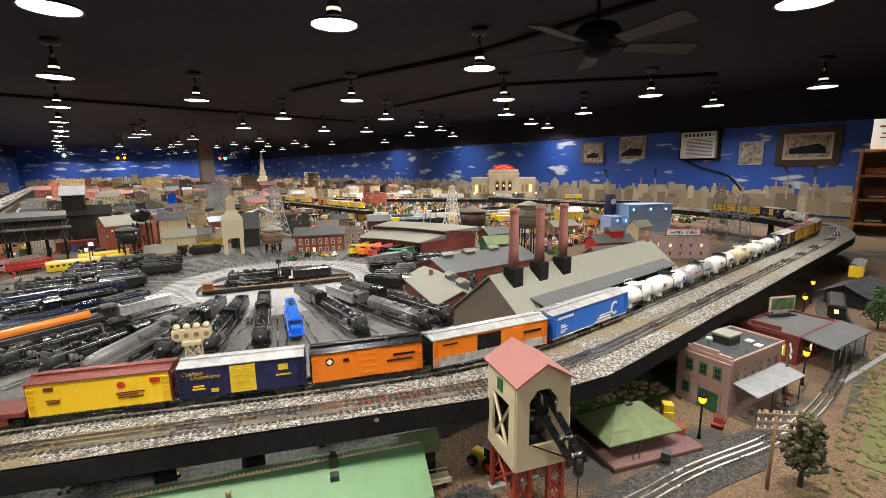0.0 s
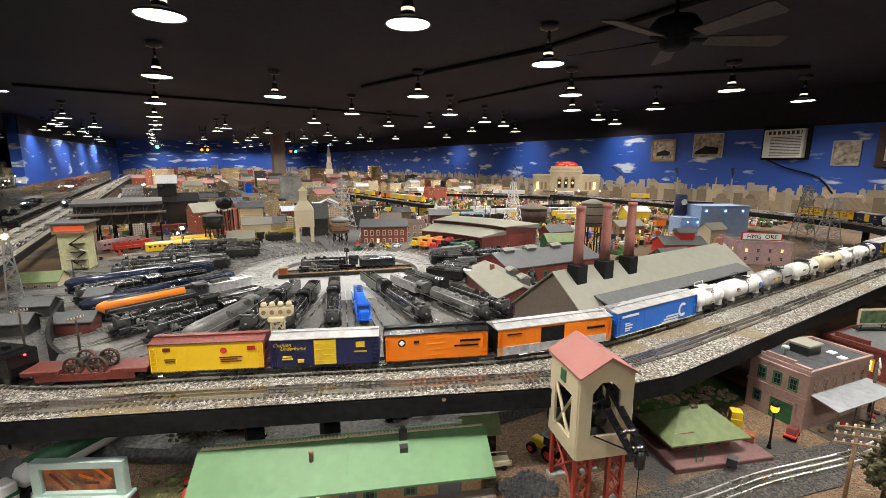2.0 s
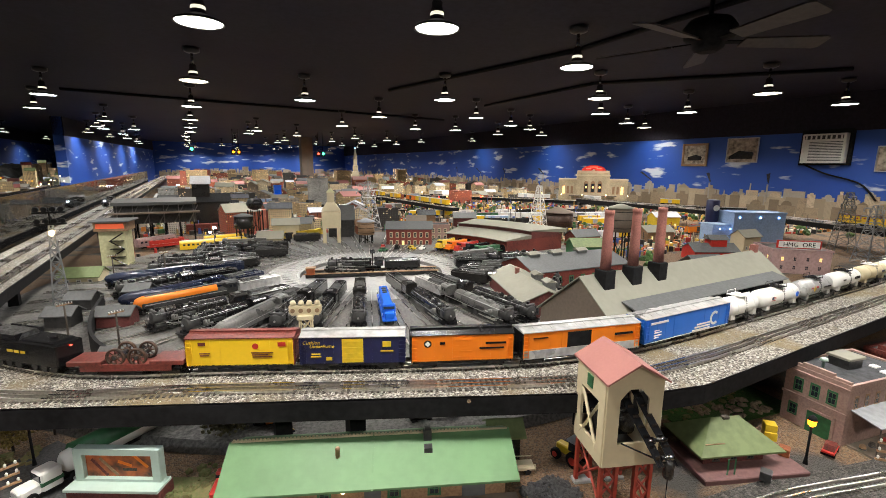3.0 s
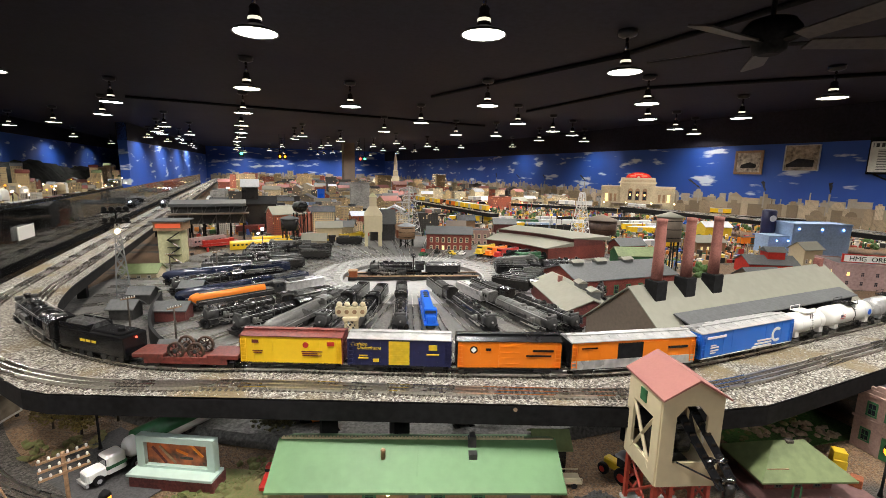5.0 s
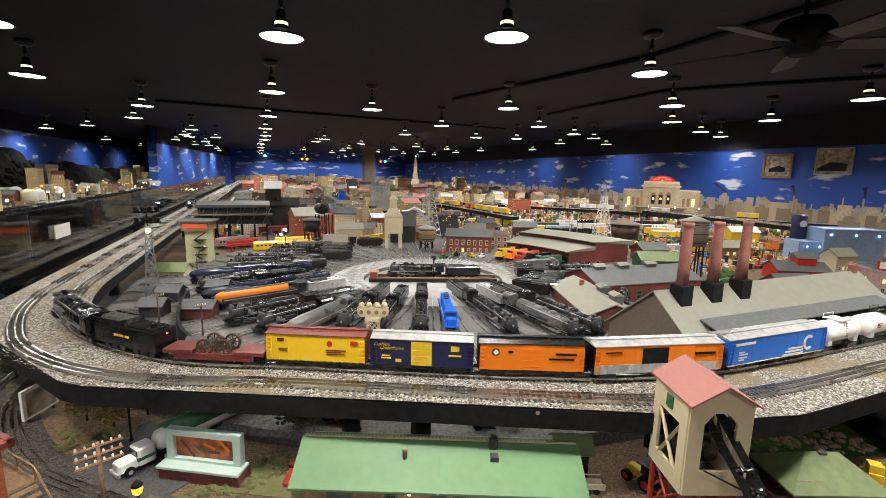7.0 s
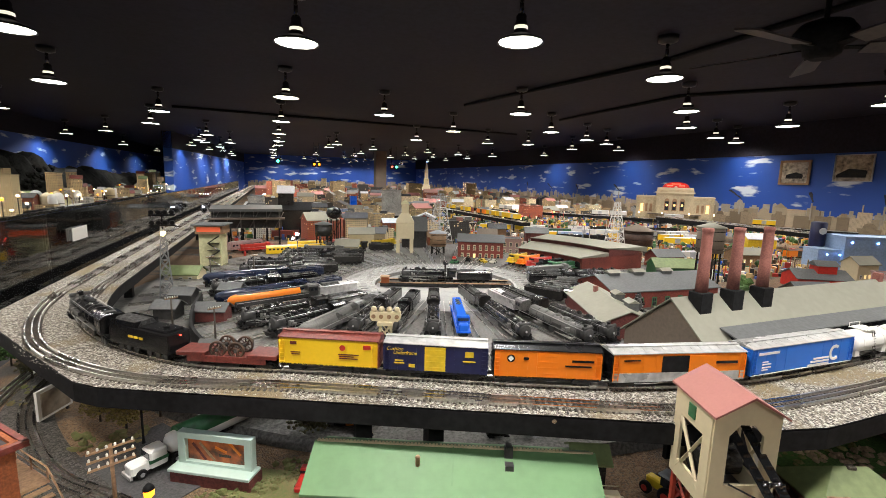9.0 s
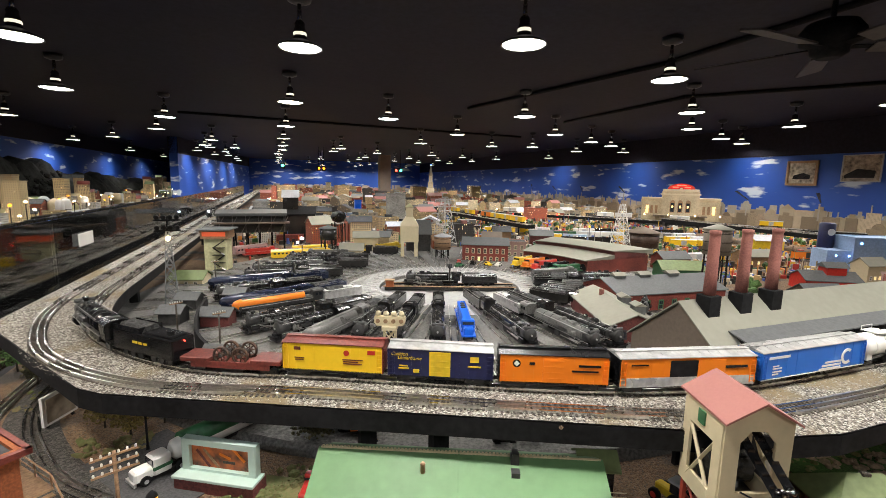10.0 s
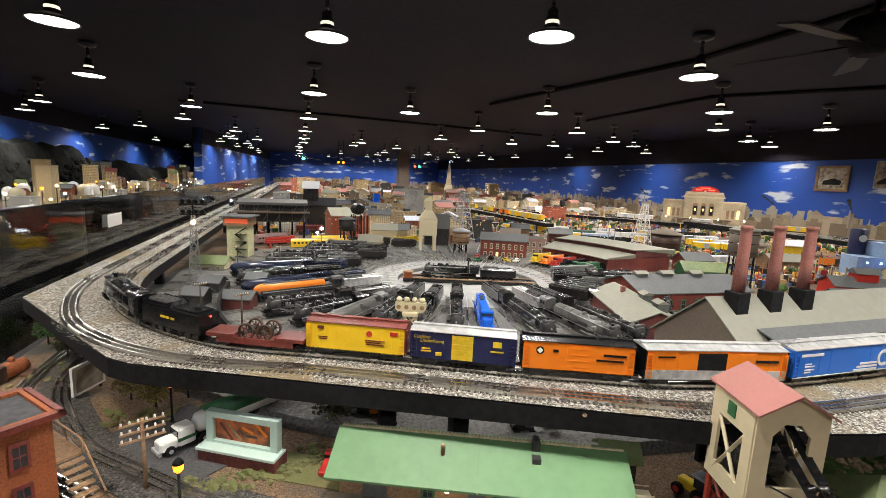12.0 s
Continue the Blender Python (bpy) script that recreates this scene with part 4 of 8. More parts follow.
def goods_train():
    """The long train on the inner track; its engine leads round the bend."""
    s = nearest(inner, STEP, -0.735, 2.56) + 0.15
    e = steam_engine("black steam locomotive at the head of the goods train", "black", length=0.37, marks="yellowbright", group="goods train", tender=False)
    # engine and tender follow the bend as one; the heading is the chord's
    put_on(e, inner, s + e["half"], flip=True)
    s += 2 * e["half"] + 0.006
    td = tender_car("long black tender with yellow lettering bars and coal", "black", "yellowbright", 0.235)
    put_on(td, inner, s + 0.118, flip=True)
    s += 0.247
    cars = [
        (well_car(), 0.25),
        (boxcar("bright yellow refrigerator boxcar with an oxide red roof", 0.246, "yellow", "boxred", "boxred", marks=[("redpaint", [(0.095, 0.046, 0.018, 0.01)]), ("boxred", [(0.05, 0.03, 0.05, 0.0022), (0.045, 0.025, 0.036, 0.0022), (0.05, 0.02, 0.045, 0.0022), (-0.085, 0.05, 0.016, 0.008), (-0.08, 0.03, 0.024, 0.002), (-0.08, 0.025, 0.02, 0.002)])]), 0.258),
        (boxcar("dark blue boxcar with a yellow door and silver roof", 0.246, "bluebox", "bluebox", "silver", door="yellowbright", marks=[("yellowbright", [(0.08, 0.042, 0.02, 0.013), (0.08, 0.03, 0.03, 0.003), (-0.085, 0.024, 0.02, 0.003), (-0.085, 0.018, 0.024, 0.003), (-0.055, 0.01, 0.014, 0.008)])]), 0.258),
        (boxcar("orange refrigerator boxcar with a black roof", 0.25, "orange", "black", "black", door="orange", marks=[("black", [(0.08, 0.042, 0.05, 0.005), (0.07, 0.03, 0.06, 0.004), (-0.05, 0.044, 0.012, 0.006), (-0.02, 0.04, 0.008, 0.004), (0.02, 0.04, 0.008, 0.004), (-0.02, 0.02, 0.008, 0.004), (0.02, 0.02, 0.008, 0.004), (0.0, 0.008, 0.002, 0.05)])]), 0.262),
        (boxcar("orange and silver boxcar with its door slid open", 0.335, "orange", "black", "silver", door="orange", open_door=True, stripe=("silver", 0.022), marks=[("black", [(0.115, 0.04, 0.06, 0.006), (-0.12, 0.05, 0.04, 0.003)])]), 0.35),
        (boxcar("long bright blue boxcar with white lettering bars", 0.375, "bigblue", "bigblue", "silver", marks=[("white", [(-0.13, 0.05, 0.07, 0.006), (0.065, 0.018, 0.06, 0.0045), (0.06, 0.010, 0.07, 0.0045), (0.055, 0.002, 0.08, 0.0045), (-0.14, 0.03, 0.02, 0.003), (-0.135, 0.024, 0.03, 0.003), (-0.135, 0.016, 0.03, 0.003), (-0.14, 0.010, 0.02, 0.003)])], stripe=("white", 0.002)), 0.39),
        (tank_car("short white tank car with a white walkway", 0.19, "white", platform="white"), 0.2),
        (tank_car("white tank car with a small flag and blue roundel", 0.26, "white", marks=[("bluebox", [(-0.078, 0.003, 0.01, 0.008)]), ("redpaint", [(-0.066, 0.008, 0.014, 0.002), (-0.066, 0.003, 0.014, 0.002), (-0.072, -0.002, 0.026, 0.002)])]), 0.272),
        (tank_car("silver tank car with a yellow diamond emblem", 0.25, "silver", marks=[("redpaint", [(-0.07, 0.004, 0.012, 0.006), (-0.03, 0.004, 0.012, 0.006)]), ("black", [(0.05, -0.002, 0.06, 0.005)])]), 0.262),
        (tank_car("white tank car with black lettering bars", 0.24, "white", marks=[("black", [(0.055, 0.0, 0.045, 0.01), (-0.06, 0.004, 0.022, 0.005)])]), 0.252),
        (tank_car("cream tank car with purple marking", 0.26, "cream", marks=[("bluebox", [(0.06, 0.0, 0.03, 0.008)])], platform="white"), 0.272),
    ]
    emblem(cars[5][0], 0.115, 0.0328, 0.05, 0.021, "white", 0.0135)
    emblem(cars[7][0], 0.085, 0.0322, 0.056, 0.009, "engineblue")
    emblem(cars[8][0], -0.05, 0.0322, 0.056, 0.011, "yellowbright", n=4)
    emblem(cars[1][0], 0.035, 0.0322, 0.067, 0.007, "redpaint")
    emblem(cars[3][0], -0.085, 0.0322, 0.066, 0.009, "black")
    emblem(cars[3][0], -0.085, 0.0326, 0.066, 0.007, "white", n=4)
    for body, x, z, size in (("Cushion", -0.116, 0.07, 0.012), ("Underframe", -0.1, 0.061, 0.0115)):
        lettering(cars[2][0], body, size, "yellowbright", pose(x, -0.0322, z, 90, 0, 0))
    for ob, length in cars:
        put_on(ob, inner, s + length / 2)
        s += length
    k = 0
    styles = [cars[6][0], cars[9][0], cars[2][0], cars[1][0], cars[1][0], cars[4][0], cars[3][0]]
    lens = [0.2, 0.252, 0.258, 0.258, 0.258, 0.35, 0.262]
    while k < 12:
        p, a = along(inner, STEP, s + lens[k % 7] / 2)
        if p.y > 5.4:
            break
        copy_thing(styles[k % 7], pose(p.x, p.y, DECK + 0.009, 0, 0, a))
        s += lens[k % 7]
        k += 1


goods_train()


# ---- engine yard ----
CX, CY = 0.97, 3.38
YARD = 0.905


def yard():
    f = Form()
    n = 96
    rings = [(0.455, BOARD + 0.002), (0.455, YARD), (1.85, YARD), (1.87, BOARD)]
    vs = [(CX + r * math.cos(2 * math.pi * k / n), CY + r * math.sin(2 * math.pi * k / n), z) for r, z in rings for k in range(n)]
    fs = [(j * n + k, j * n + (k + 1) % n, (j + 1) * n + (k + 1) % n, (j + 1) * n + k) for j in range(3) for k in range(n)]
    f.add(vs, [tuple(reversed(q)) for q in fs])
    structure("ground_yard", f, "yardfloor", "grey cinder ground of the engine yard", "ground")
    f = Form().lathe([(0.452, 0), (0.452, 0.004)], 64, (CX, CY, BOARD + 0.0005))
    structure("turntable_pit", f, "concrete", "pale concrete floor of the turntable pit", "pit")
    # pit rim drawn extra wide; its pale colour imitates lamp reflections on the ground
    f = Form()
    vs = [(CX + r * math.cos(2 * math.pi * k / n), CY + r * math.sin(2 * math.pi * k / n), YARD + 0.001 + z) for r, z in ((0.456, 0.0), (0.456, 0.003), (0.66, 0.003), (0.66, 0.0)) for k in range(n)]
    f.add(vs, [tuple(reversed((j * n + k, j * n + (k + 1) % n, (j + 1) * n + (k + 1) % n, (j + 1) * n + k))) for j in range(3) for k in range(n)])
    structure("pit_rim", f, "concrete", "pale concrete rim of the turntable pit, widened to imitate lamp sheen", "rim")
    for k in range(58):
        a = 360 * k / 58 + 2
        if 36 < a < 44:
            continue
        far = 1.5 if 190 < a < 300 else 1.75
        t = thing("yard_track", pose(CX, CY, YARD, 0, 0, a), "radial stall track leading from the turntable", "track", "radial yard tracks", "structure")
        for o in (-0.016, 0.016):
            part("rail", Form().box((0.47 + far) / 2, o, 0.0, far - 0.47, 0.003, 0.0065), "steel", t)


yard()


def turntable():
    t = thing("turntable_bridge", pose(CX, CY, BOARD, 0, 0, -18.5), "black turntable bridge with tan walkway, in the pit", "turntable")
    part("girder", Form().box(0, 0.04, 0.006, 0.84, 0.006, 0.03).box(0, -0.04, 0.006, 0.84, 0.006, 0.03).box(0, 0, 0.02, 0.84, 0.09, 0.008), "black", t)
    part("walkway", Form().box(0, -0.052, 0.034, 0.86, 0.018, 0.004).box(0, 0.052, 0.034, 0.86, 0.018, 0.004), "tan", t)
    for o in (-0.016, 0.016):
        part("rail", Form().box(0, o, 0.028, 0.84, 0.0022, 0.006), "steel", t)
    part("pivot", Form().lathe([(0.05, 0.004), (0.04, 0.02)], 16), "darkgrey", t)
    c = part("control_cabin", Form().box(-0.385, -0.06, 0.036, 0.05, 0.04, 0.04, cut=0.003), "orangebrick", t)
    part("cabin_roof", Form().box(-0.385, -0.06, 0.076, 0.06, 0.05, 0.005), "tan", c)
    part("arch", Form().bar((0, -0.05, 0.034), (0, -0.05, 0.16), 0.003).bar((0, 0.05, 0.034), (0, 0.05, 0.16), 0.003).box(0, 0, 0.158, 0.03, 0.11, 0.006), "black", t)


turntable()


def engines():
    black = steam_engine("black steam locomotive with coal tender in the yard", "soot")
    gloss = steam_engine("glossy black steam locomotive with coal tender in the yard", "black", length=0.38)
    navy = steam_engine("blue-black streamlined steam locomotive in the yard", "navy", streamlined=True, length=0.48)
    orange = steam_engine("streamlined steam locomotive with a bright orange casing", "darkgrey", tender_mat="silver", streamlined=True, length=0.46, nose="orange")
    grey = steam_engine("grey streamlined steam locomotive with round nose", "grey", tender_mat="grey", streamlined=True, length=0.44)
    blue = diesel_engine("bright blue diesel locomotive in the yard", "engineblue", 0.42)
    longblack = steam_engine("long black articulated steam locomotive with a big tender", "soot", length=0.54, tl=0.28)
    longgrey = steam_engine("long grey articulated steam locomotive with a silver tank tender", "grey", tender_mat="silver", length=0.53, tl=0.27)
    greyd = diesel_engine("grey diesel locomotive in the yard", "grey", 0.4)
    stalls = [(navy, -0.482, 3.617, 0.361, 3.773), (navy, -0.367, 3.113, 0.42, 3.461), (gloss, -0.43, 3.38, 0.38, 3.6), (orange, -0.301, 3.03, 0.569, 3.332), (black, -0.245, 2.753, 0.573, 3.082),
              (gloss, -0.122, 2.601, 0.53, 2.977), (grey, 0.0, 2.47, 0.487, 2.992), (black, 0.208, 2.475, 0.589, 3.1), (gloss, 0.349, 2.421, 0.68, 3.05),
              (black, 0.523, 2.355, 0.76, 3.009), (blue, 0.665, 2.357, 0.844, 2.923), (longblack, 0.885, 2.2, 0.94, 2.93), (longgrey, 1.115, 2.08, 1.06, 2.976), (longblack, 1.235, 2.08, 1.165, 2.919),
              (black, -0.32, 3.87, 0.37, 3.84), (gloss, -0.28, 4.07, 0.56, 3.98), (black, -0.08, 4.21, 0.54, 4.13), (gloss, -0.05, 4.36, 0.62, 4.25), (black, -0.02, 4.51, 0.68, 4.36), (greyd, 0.12, 4.67, 0.82, 4.54), (black, 0.32, 4.84, 0.94, 4.7)]
    used = set()
    for ob, x, y, u, v in stalls:
        dx, dy = x - u, y - v
        d = math.hypot(dx, dy)
        a = math.degrees(math.atan2(dy, dx))
        hl = ob["half"]
        m = pose(x - dx / d * hl, y - dy / d * hl, YARD + 0.005, 0, 0, a)
        if ob.name in used:
            copy_thing(ob, m)
        else:
            ob.matrix_basis = m
            used.add(ob.name)
    for k, (a, r) in enumerate(((-12, 0.9), (-20, 0.86), (-28, 0.9), (-36, 0.95), (-45, 0.9), (-54, 0.9), (0, 0.8))):
        ob = (black, gloss, greyd, black, gloss, black, greyd)[k]
        copy_thing(ob, pose(CX + r * math.cos(math.radians(a)), CY + r * math.sin(math.radians(a)), YARD + 0.005, 0, 0, a))
    # on the turntable
    copy_thing(gloss, pose(CX, CY, BOARD + 0.034, 0, 0, 161.5))
    # a dark train far along the outer line, its headlight on
    far = copy_thing(black, pose(-0.87, 7.2, DECK + 0.009, 0, 0, -90))
    far["label"] = "oncoming dark locomotive with its headlight shining"
    hl = far["half"]
    part("headlight_glow", Form().lathe([(0.012, 0), (0.012, 0.004)], 12, (hl - 0.02, 0, 0.062), "x"), "coldbulb", far)
    for k in range(2):
        d = diesel_engine("yellow diesel locomotive standing on a siding", "yellowbright", 0.32)
        d.matrix_basis = pose(0.6 + 0.36 * k, 4.95 + 0.12 * k, BOARD + 0.012, 0, 0, 18)
    d = diesel_engine("red diesel locomotive standing on a siding", "redpaint", 0.32)
    d.matrix_basis = pose(-0.22, 5.0, BOARD + 0.012, 0, 0, 18)
    for x, y, a, mt, w in ((0.02, 4.8, 4, "yellow", "yellow"), (0.36, 4.83, 4, "yellow", "yellow"), (0.2, 5.02, 6, "yellow", "yellow"), (-0.32, 5.14, 35, "pink", "faded pink"), (0.62, 5.12, 8, "redpaint", "red")):
        c = thing("passenger_car", pose(x, y, BOARD + 0.012, 0, 0, a), w + " streamlined passenger car on a siding", "railway carriage", "cars on the sidings")
        part("body", Form().prism([(-0.031, 0.018), (0.031, 0.018), (0.031, 0.07), (0.024, 0.082), (0.01, 0.088), (-0.01, 0.088), (-0.024, 0.082), (-0.031, 0.07)], 0.32, m=pose(0, 0, 0, 0, 0, 90)), mt, c)
        part("roof_walk", Form().box(0, 0, 0.088, 0.3, 0.014, 0.002), "silver", c)
        for k in range(9):
            part("window", Form().box(-0.13 + 0.0325 * k, -0.0312, 0.048, 0.018, 0.0015, 0.014), "glass", c)
        for sx in (-1, 1):
            truck_frame(c, sx * 0.11)
    # coloured noses in front of the roundhouse
    for k, (mt, w) in enumerate((("yellowbright", "yellow"), ("orange", "orange"), ("redpaint", "red"), ("black", "black"), ("greenpaint", "green"))):
        d = diesel_engine(w + " diesel locomotive outside the roundhouse", mt, 0.3, group="roundhouse engines")
        a = math.radians(31 - 6.2 * k)
        d.matrix_basis = pose(CX + 0.98 * math.cos(a), CY + 0.98 * math.sin(a), YARD + 0.005, 0, 0, math.degrees(a) + 180)


engines()


# ---- buildings ----
PANE = Form().box(0, 0, 0, 0.6, 0.06, 0.8).mesh("pane", MAT["glass"])
PANE_LIT = Form().box(0, 0, 0, 0.6, 0.06, 0.8).mesh("pane", MAT["lit"])
PANE_GREEN = Form().box(0, 0, 0, 0.6, 0.06, 0.8).mesh("pane", MAT["greenpaint"])
FRAME = {}


def frame_mesh(mats):
    if mats not in FRAME:
        f = Form().box(-0.4, 0, -0.12, 0.16, 0.12, 1.04).box(0.4, 0, -0.12, 0.16, 0.12, 1.04).box(0, 0, 0.82, 0.9, 0.13, 0.16).box(0, 0, -0.14, 0.98, 0.2, 0.12).box(0, 0, 0.38, 0.64, 0.09, 0.06).box(0, 0, 0, 0.05, 0.09, 0.8)
        FRAME[mats] = f.mesh("window_frame", MAT[mats])
    return FRAME[mats]


def windows(parent, face, cols, rows, w, h, z0, dz, size, frame_mats="white", lit=0.0, span=None, pane=None):
    """Rows of windows on one face of a block: 'f' front (-y), 'b' back, 'l' (-x), 'r' (+x). size: the block's x and y."""
    run = (size[0] if face in "fb" else size[1]) * (span or 0.86)
    for j in range(rows):
        for i in range(cols):
            u = (i + 0.5) / cols * run - run / 2
            if face in "fb":
                x, y, a = u, (-size[1] / 2 if face == "f" else size[1] / 2), (0 if face == "f" else 180)
            else:
                x, y, a = (-size[0] / 2 if face == "l" else size[0] / 2), u, (-90 if face == "l" else 90)
            fr = new("window", frame_mesh(frame_mats))
            fr.parent = parent
            m = pose(x, y, z0 + j * dz, 0, 0, a) @ Matrix.Diagonal((w, 0.012, h, 1))
            fr.matrix_basis = m
            pn = new("pane", PANE_LIT if rng.random() < lit else pane or PANE)
            pn.parent = fr


def gable(w, d, rise, over, thick, axis="x"):
    """A pitched roof over a block w by d, its ridge along x, with real thickness."""
    f = Form()
    a, b = w / 2 + over, d / 2 + over
    k = rise * b / (d / 2)
    out = [(-b, rise - k), (0, rise), (b, rise - k), (b, rise - k + thick), (0, rise + thick), (-b, rise - k + thick)]
    f.prism([(y, z) for y, z in out], 2 * a, m=pose(0, 0, 0, 0, 0, 90))
    return f


def block(name, label, category, x, y, z, a, w, d, h, wall, roof, kind="flat", rise=0.05, over=0.012, group=""):
    t = thing(name, pose(x, y, z, 0, 0, a), label, category, group)
    if kind == "gable":
        f = Form().prism([(-d / 2, 0), (d / 2, 0), (d / 2, h), (0, h + rise), (-d / 2, h)], w, m=pose(0, 0, 0, 0, 0, 90))
        part("wall", f, wall, t)
        r = part("roof", gable(w, d, rise, over, 0.005), roof, t)
        r.location.z = h + 0.001
    elif kind == "hip":
        part("wall", Form().box(0, 0, 0, w, d, h), wall, t)
        b, c = w / 2 + over, d / 2 + over
        q = max(b - c, 0.02)
        vs = [(-b, -c, 0), (b, -c, 0), (b, c, 0), (-b, c, 0), (-b, -c, 0.004), (b, -c, 0.004), (b, c, 0.004), (-b, c, 0.004), (-q, 0, rise), (q, 0, rise)]
        r = part("roof", Form().add(vs, [(3, 2, 1, 0), (0, 1, 5, 4), (1, 2, 6, 5), (2, 3, 7, 6), (3, 0, 4, 7), (4, 5, 9, 8), (6, 7, 8, 9), (5, 6, 9), (7, 4, 8)]), roof, t)
        r.location.z = h + 0.001
    else:
        part("wall", Form().box(0, 0, 0, w, d, h), wall, t)
        p = Form()
        for sx, sy, bx, by in ((0, -d / 2, w + 0.012, 0.008), (0, d / 2, w + 0.012, 0.008), (-w / 2, 0, 0.008, d - 0.006), (w / 2, 0, 0.008, d - 0.006)):
            p.box(sx, sy, h - 0.004, bx, by, 0.014)
        part("parapet", p, wall, t)
        part("roof", Form().box(0, 0, h, w - 0.008, d - 0.008, 0.003), roof, t)
    return t


def vent(parent, x, y, z, w, d, h, wall="slate", cap="roofgrey"):
    v = part("roof_vent", Form().box(x, y, z, w, d, h), wall, parent)
    part("vent_cap", Form().prism([(-d / 2 - 0.006, 0), (d / 2 + 0.006, 0), (0, d * 0.3)], w + 0.012, m=pose(x, y, z + h, 0, 0, 90)), cap, v)


def machine_shop():
    """Long grey-roofed shop with three brick chimneys beside the raised line."""
    L, W = 1.11, 0.38
    t = block("machine_shop", "long brown workshop with grey roof and three brick chimneys", "building", 1.65, 1.712, BOARD, 0, L, W, 0.19, "brownwall", "roofgrey", "gable", 0.155, 0.012)
    # monitor strip on the near slope
    strip_ = part("clerestory", Form().prism([(-0.15, 0.2), (-0.105, 0.2), (-0.105, 0.269), (-0.15, 0.256)], 0.94, m=pose(0.02, 0, 0, 0, 0, 90)), "flatblack", t)
    part("clerestory_roof", Form().prism([(-0.162, 0.2535), (-0.098, 0.271), (-0.098, 0.2755), (-0.162, 0.2575)], 0.97, m=pose(0.02, 0, 0, 0, 0, 90)), "slate", strip_)
    for k in range(24):
        part("pane", Form().box(-0.43 + 0.039 * k, -0.1515, 0.224, 0.033, 0.003, 0.026), "glass", strip_)
    part("eave_pipe", Form().lathe([(0.009, -0.56), (0.009, 0.56)], 8, (0, -0.206, 0.19), "x"), "roofgrey", t)
    for k, x in enumerate((-0.475, -0.335, -0.195)):
        b = part("chimney_base", Form().box(x, -0.03, 0.305, 0.05, 0.05, 0.066, cut=0.002), "flatblack", t, "dark square chimney base")
        c = Form().lathe([(0.0185, 0.372), (0.0168, 0.45), (0.0152, 0.55), (0.0152, 0.56), (0.0165, 0.561), (0.0165, 0.572), (0.012, 0.572), (0.011, 0.555)], 20, (x, -0.03, 0))
        part("chimney", c, "chimney", t, "tapered red brick chimney stack with sooty top")
    part("skirting", Form().box(0, -W / 2 - 0.003, 0, L, 0.006, 0.02).box(-L / 2 - 0.003, 0, 0, 0.006, W, 0.02), "slate", t)
    part("downpipe", Form().bar((-L / 2 - 0.006, -0.12, 0.0), (-L / 2 - 0.006, -0.12, 0.2), 0.003, 6), "grey", t)
    part("roof_chimney", Form().box(0.53, 0, 0.33, 0.025, 0.025, 0.045), "chimney", t)
    sb = part("sign_board", Form().box(0.3, -0.194, 0.155, 0.42, 0.004, 0.028), "soot", t)
    cu = bpy.data.curves.new("lettering", "FONT")
    cu.body, cu.size, cu.align_x, cu.extrude = "SKYLINE MANUFACTURING CO.", 0.022, "CENTER", 0.0005
    cu.materials.append(MAT["cream"])
    o = new("lettering", cu)
    o.parent = sb
    o.matrix_basis = pose(0.3, -0.1972, 0.162, 90, 0, 0)
    lamp = part("wall_lamp", Form().blob(0.2, -0.178, 0.205, 0.008, rng), "amber", t)
    return t


machine_shop()


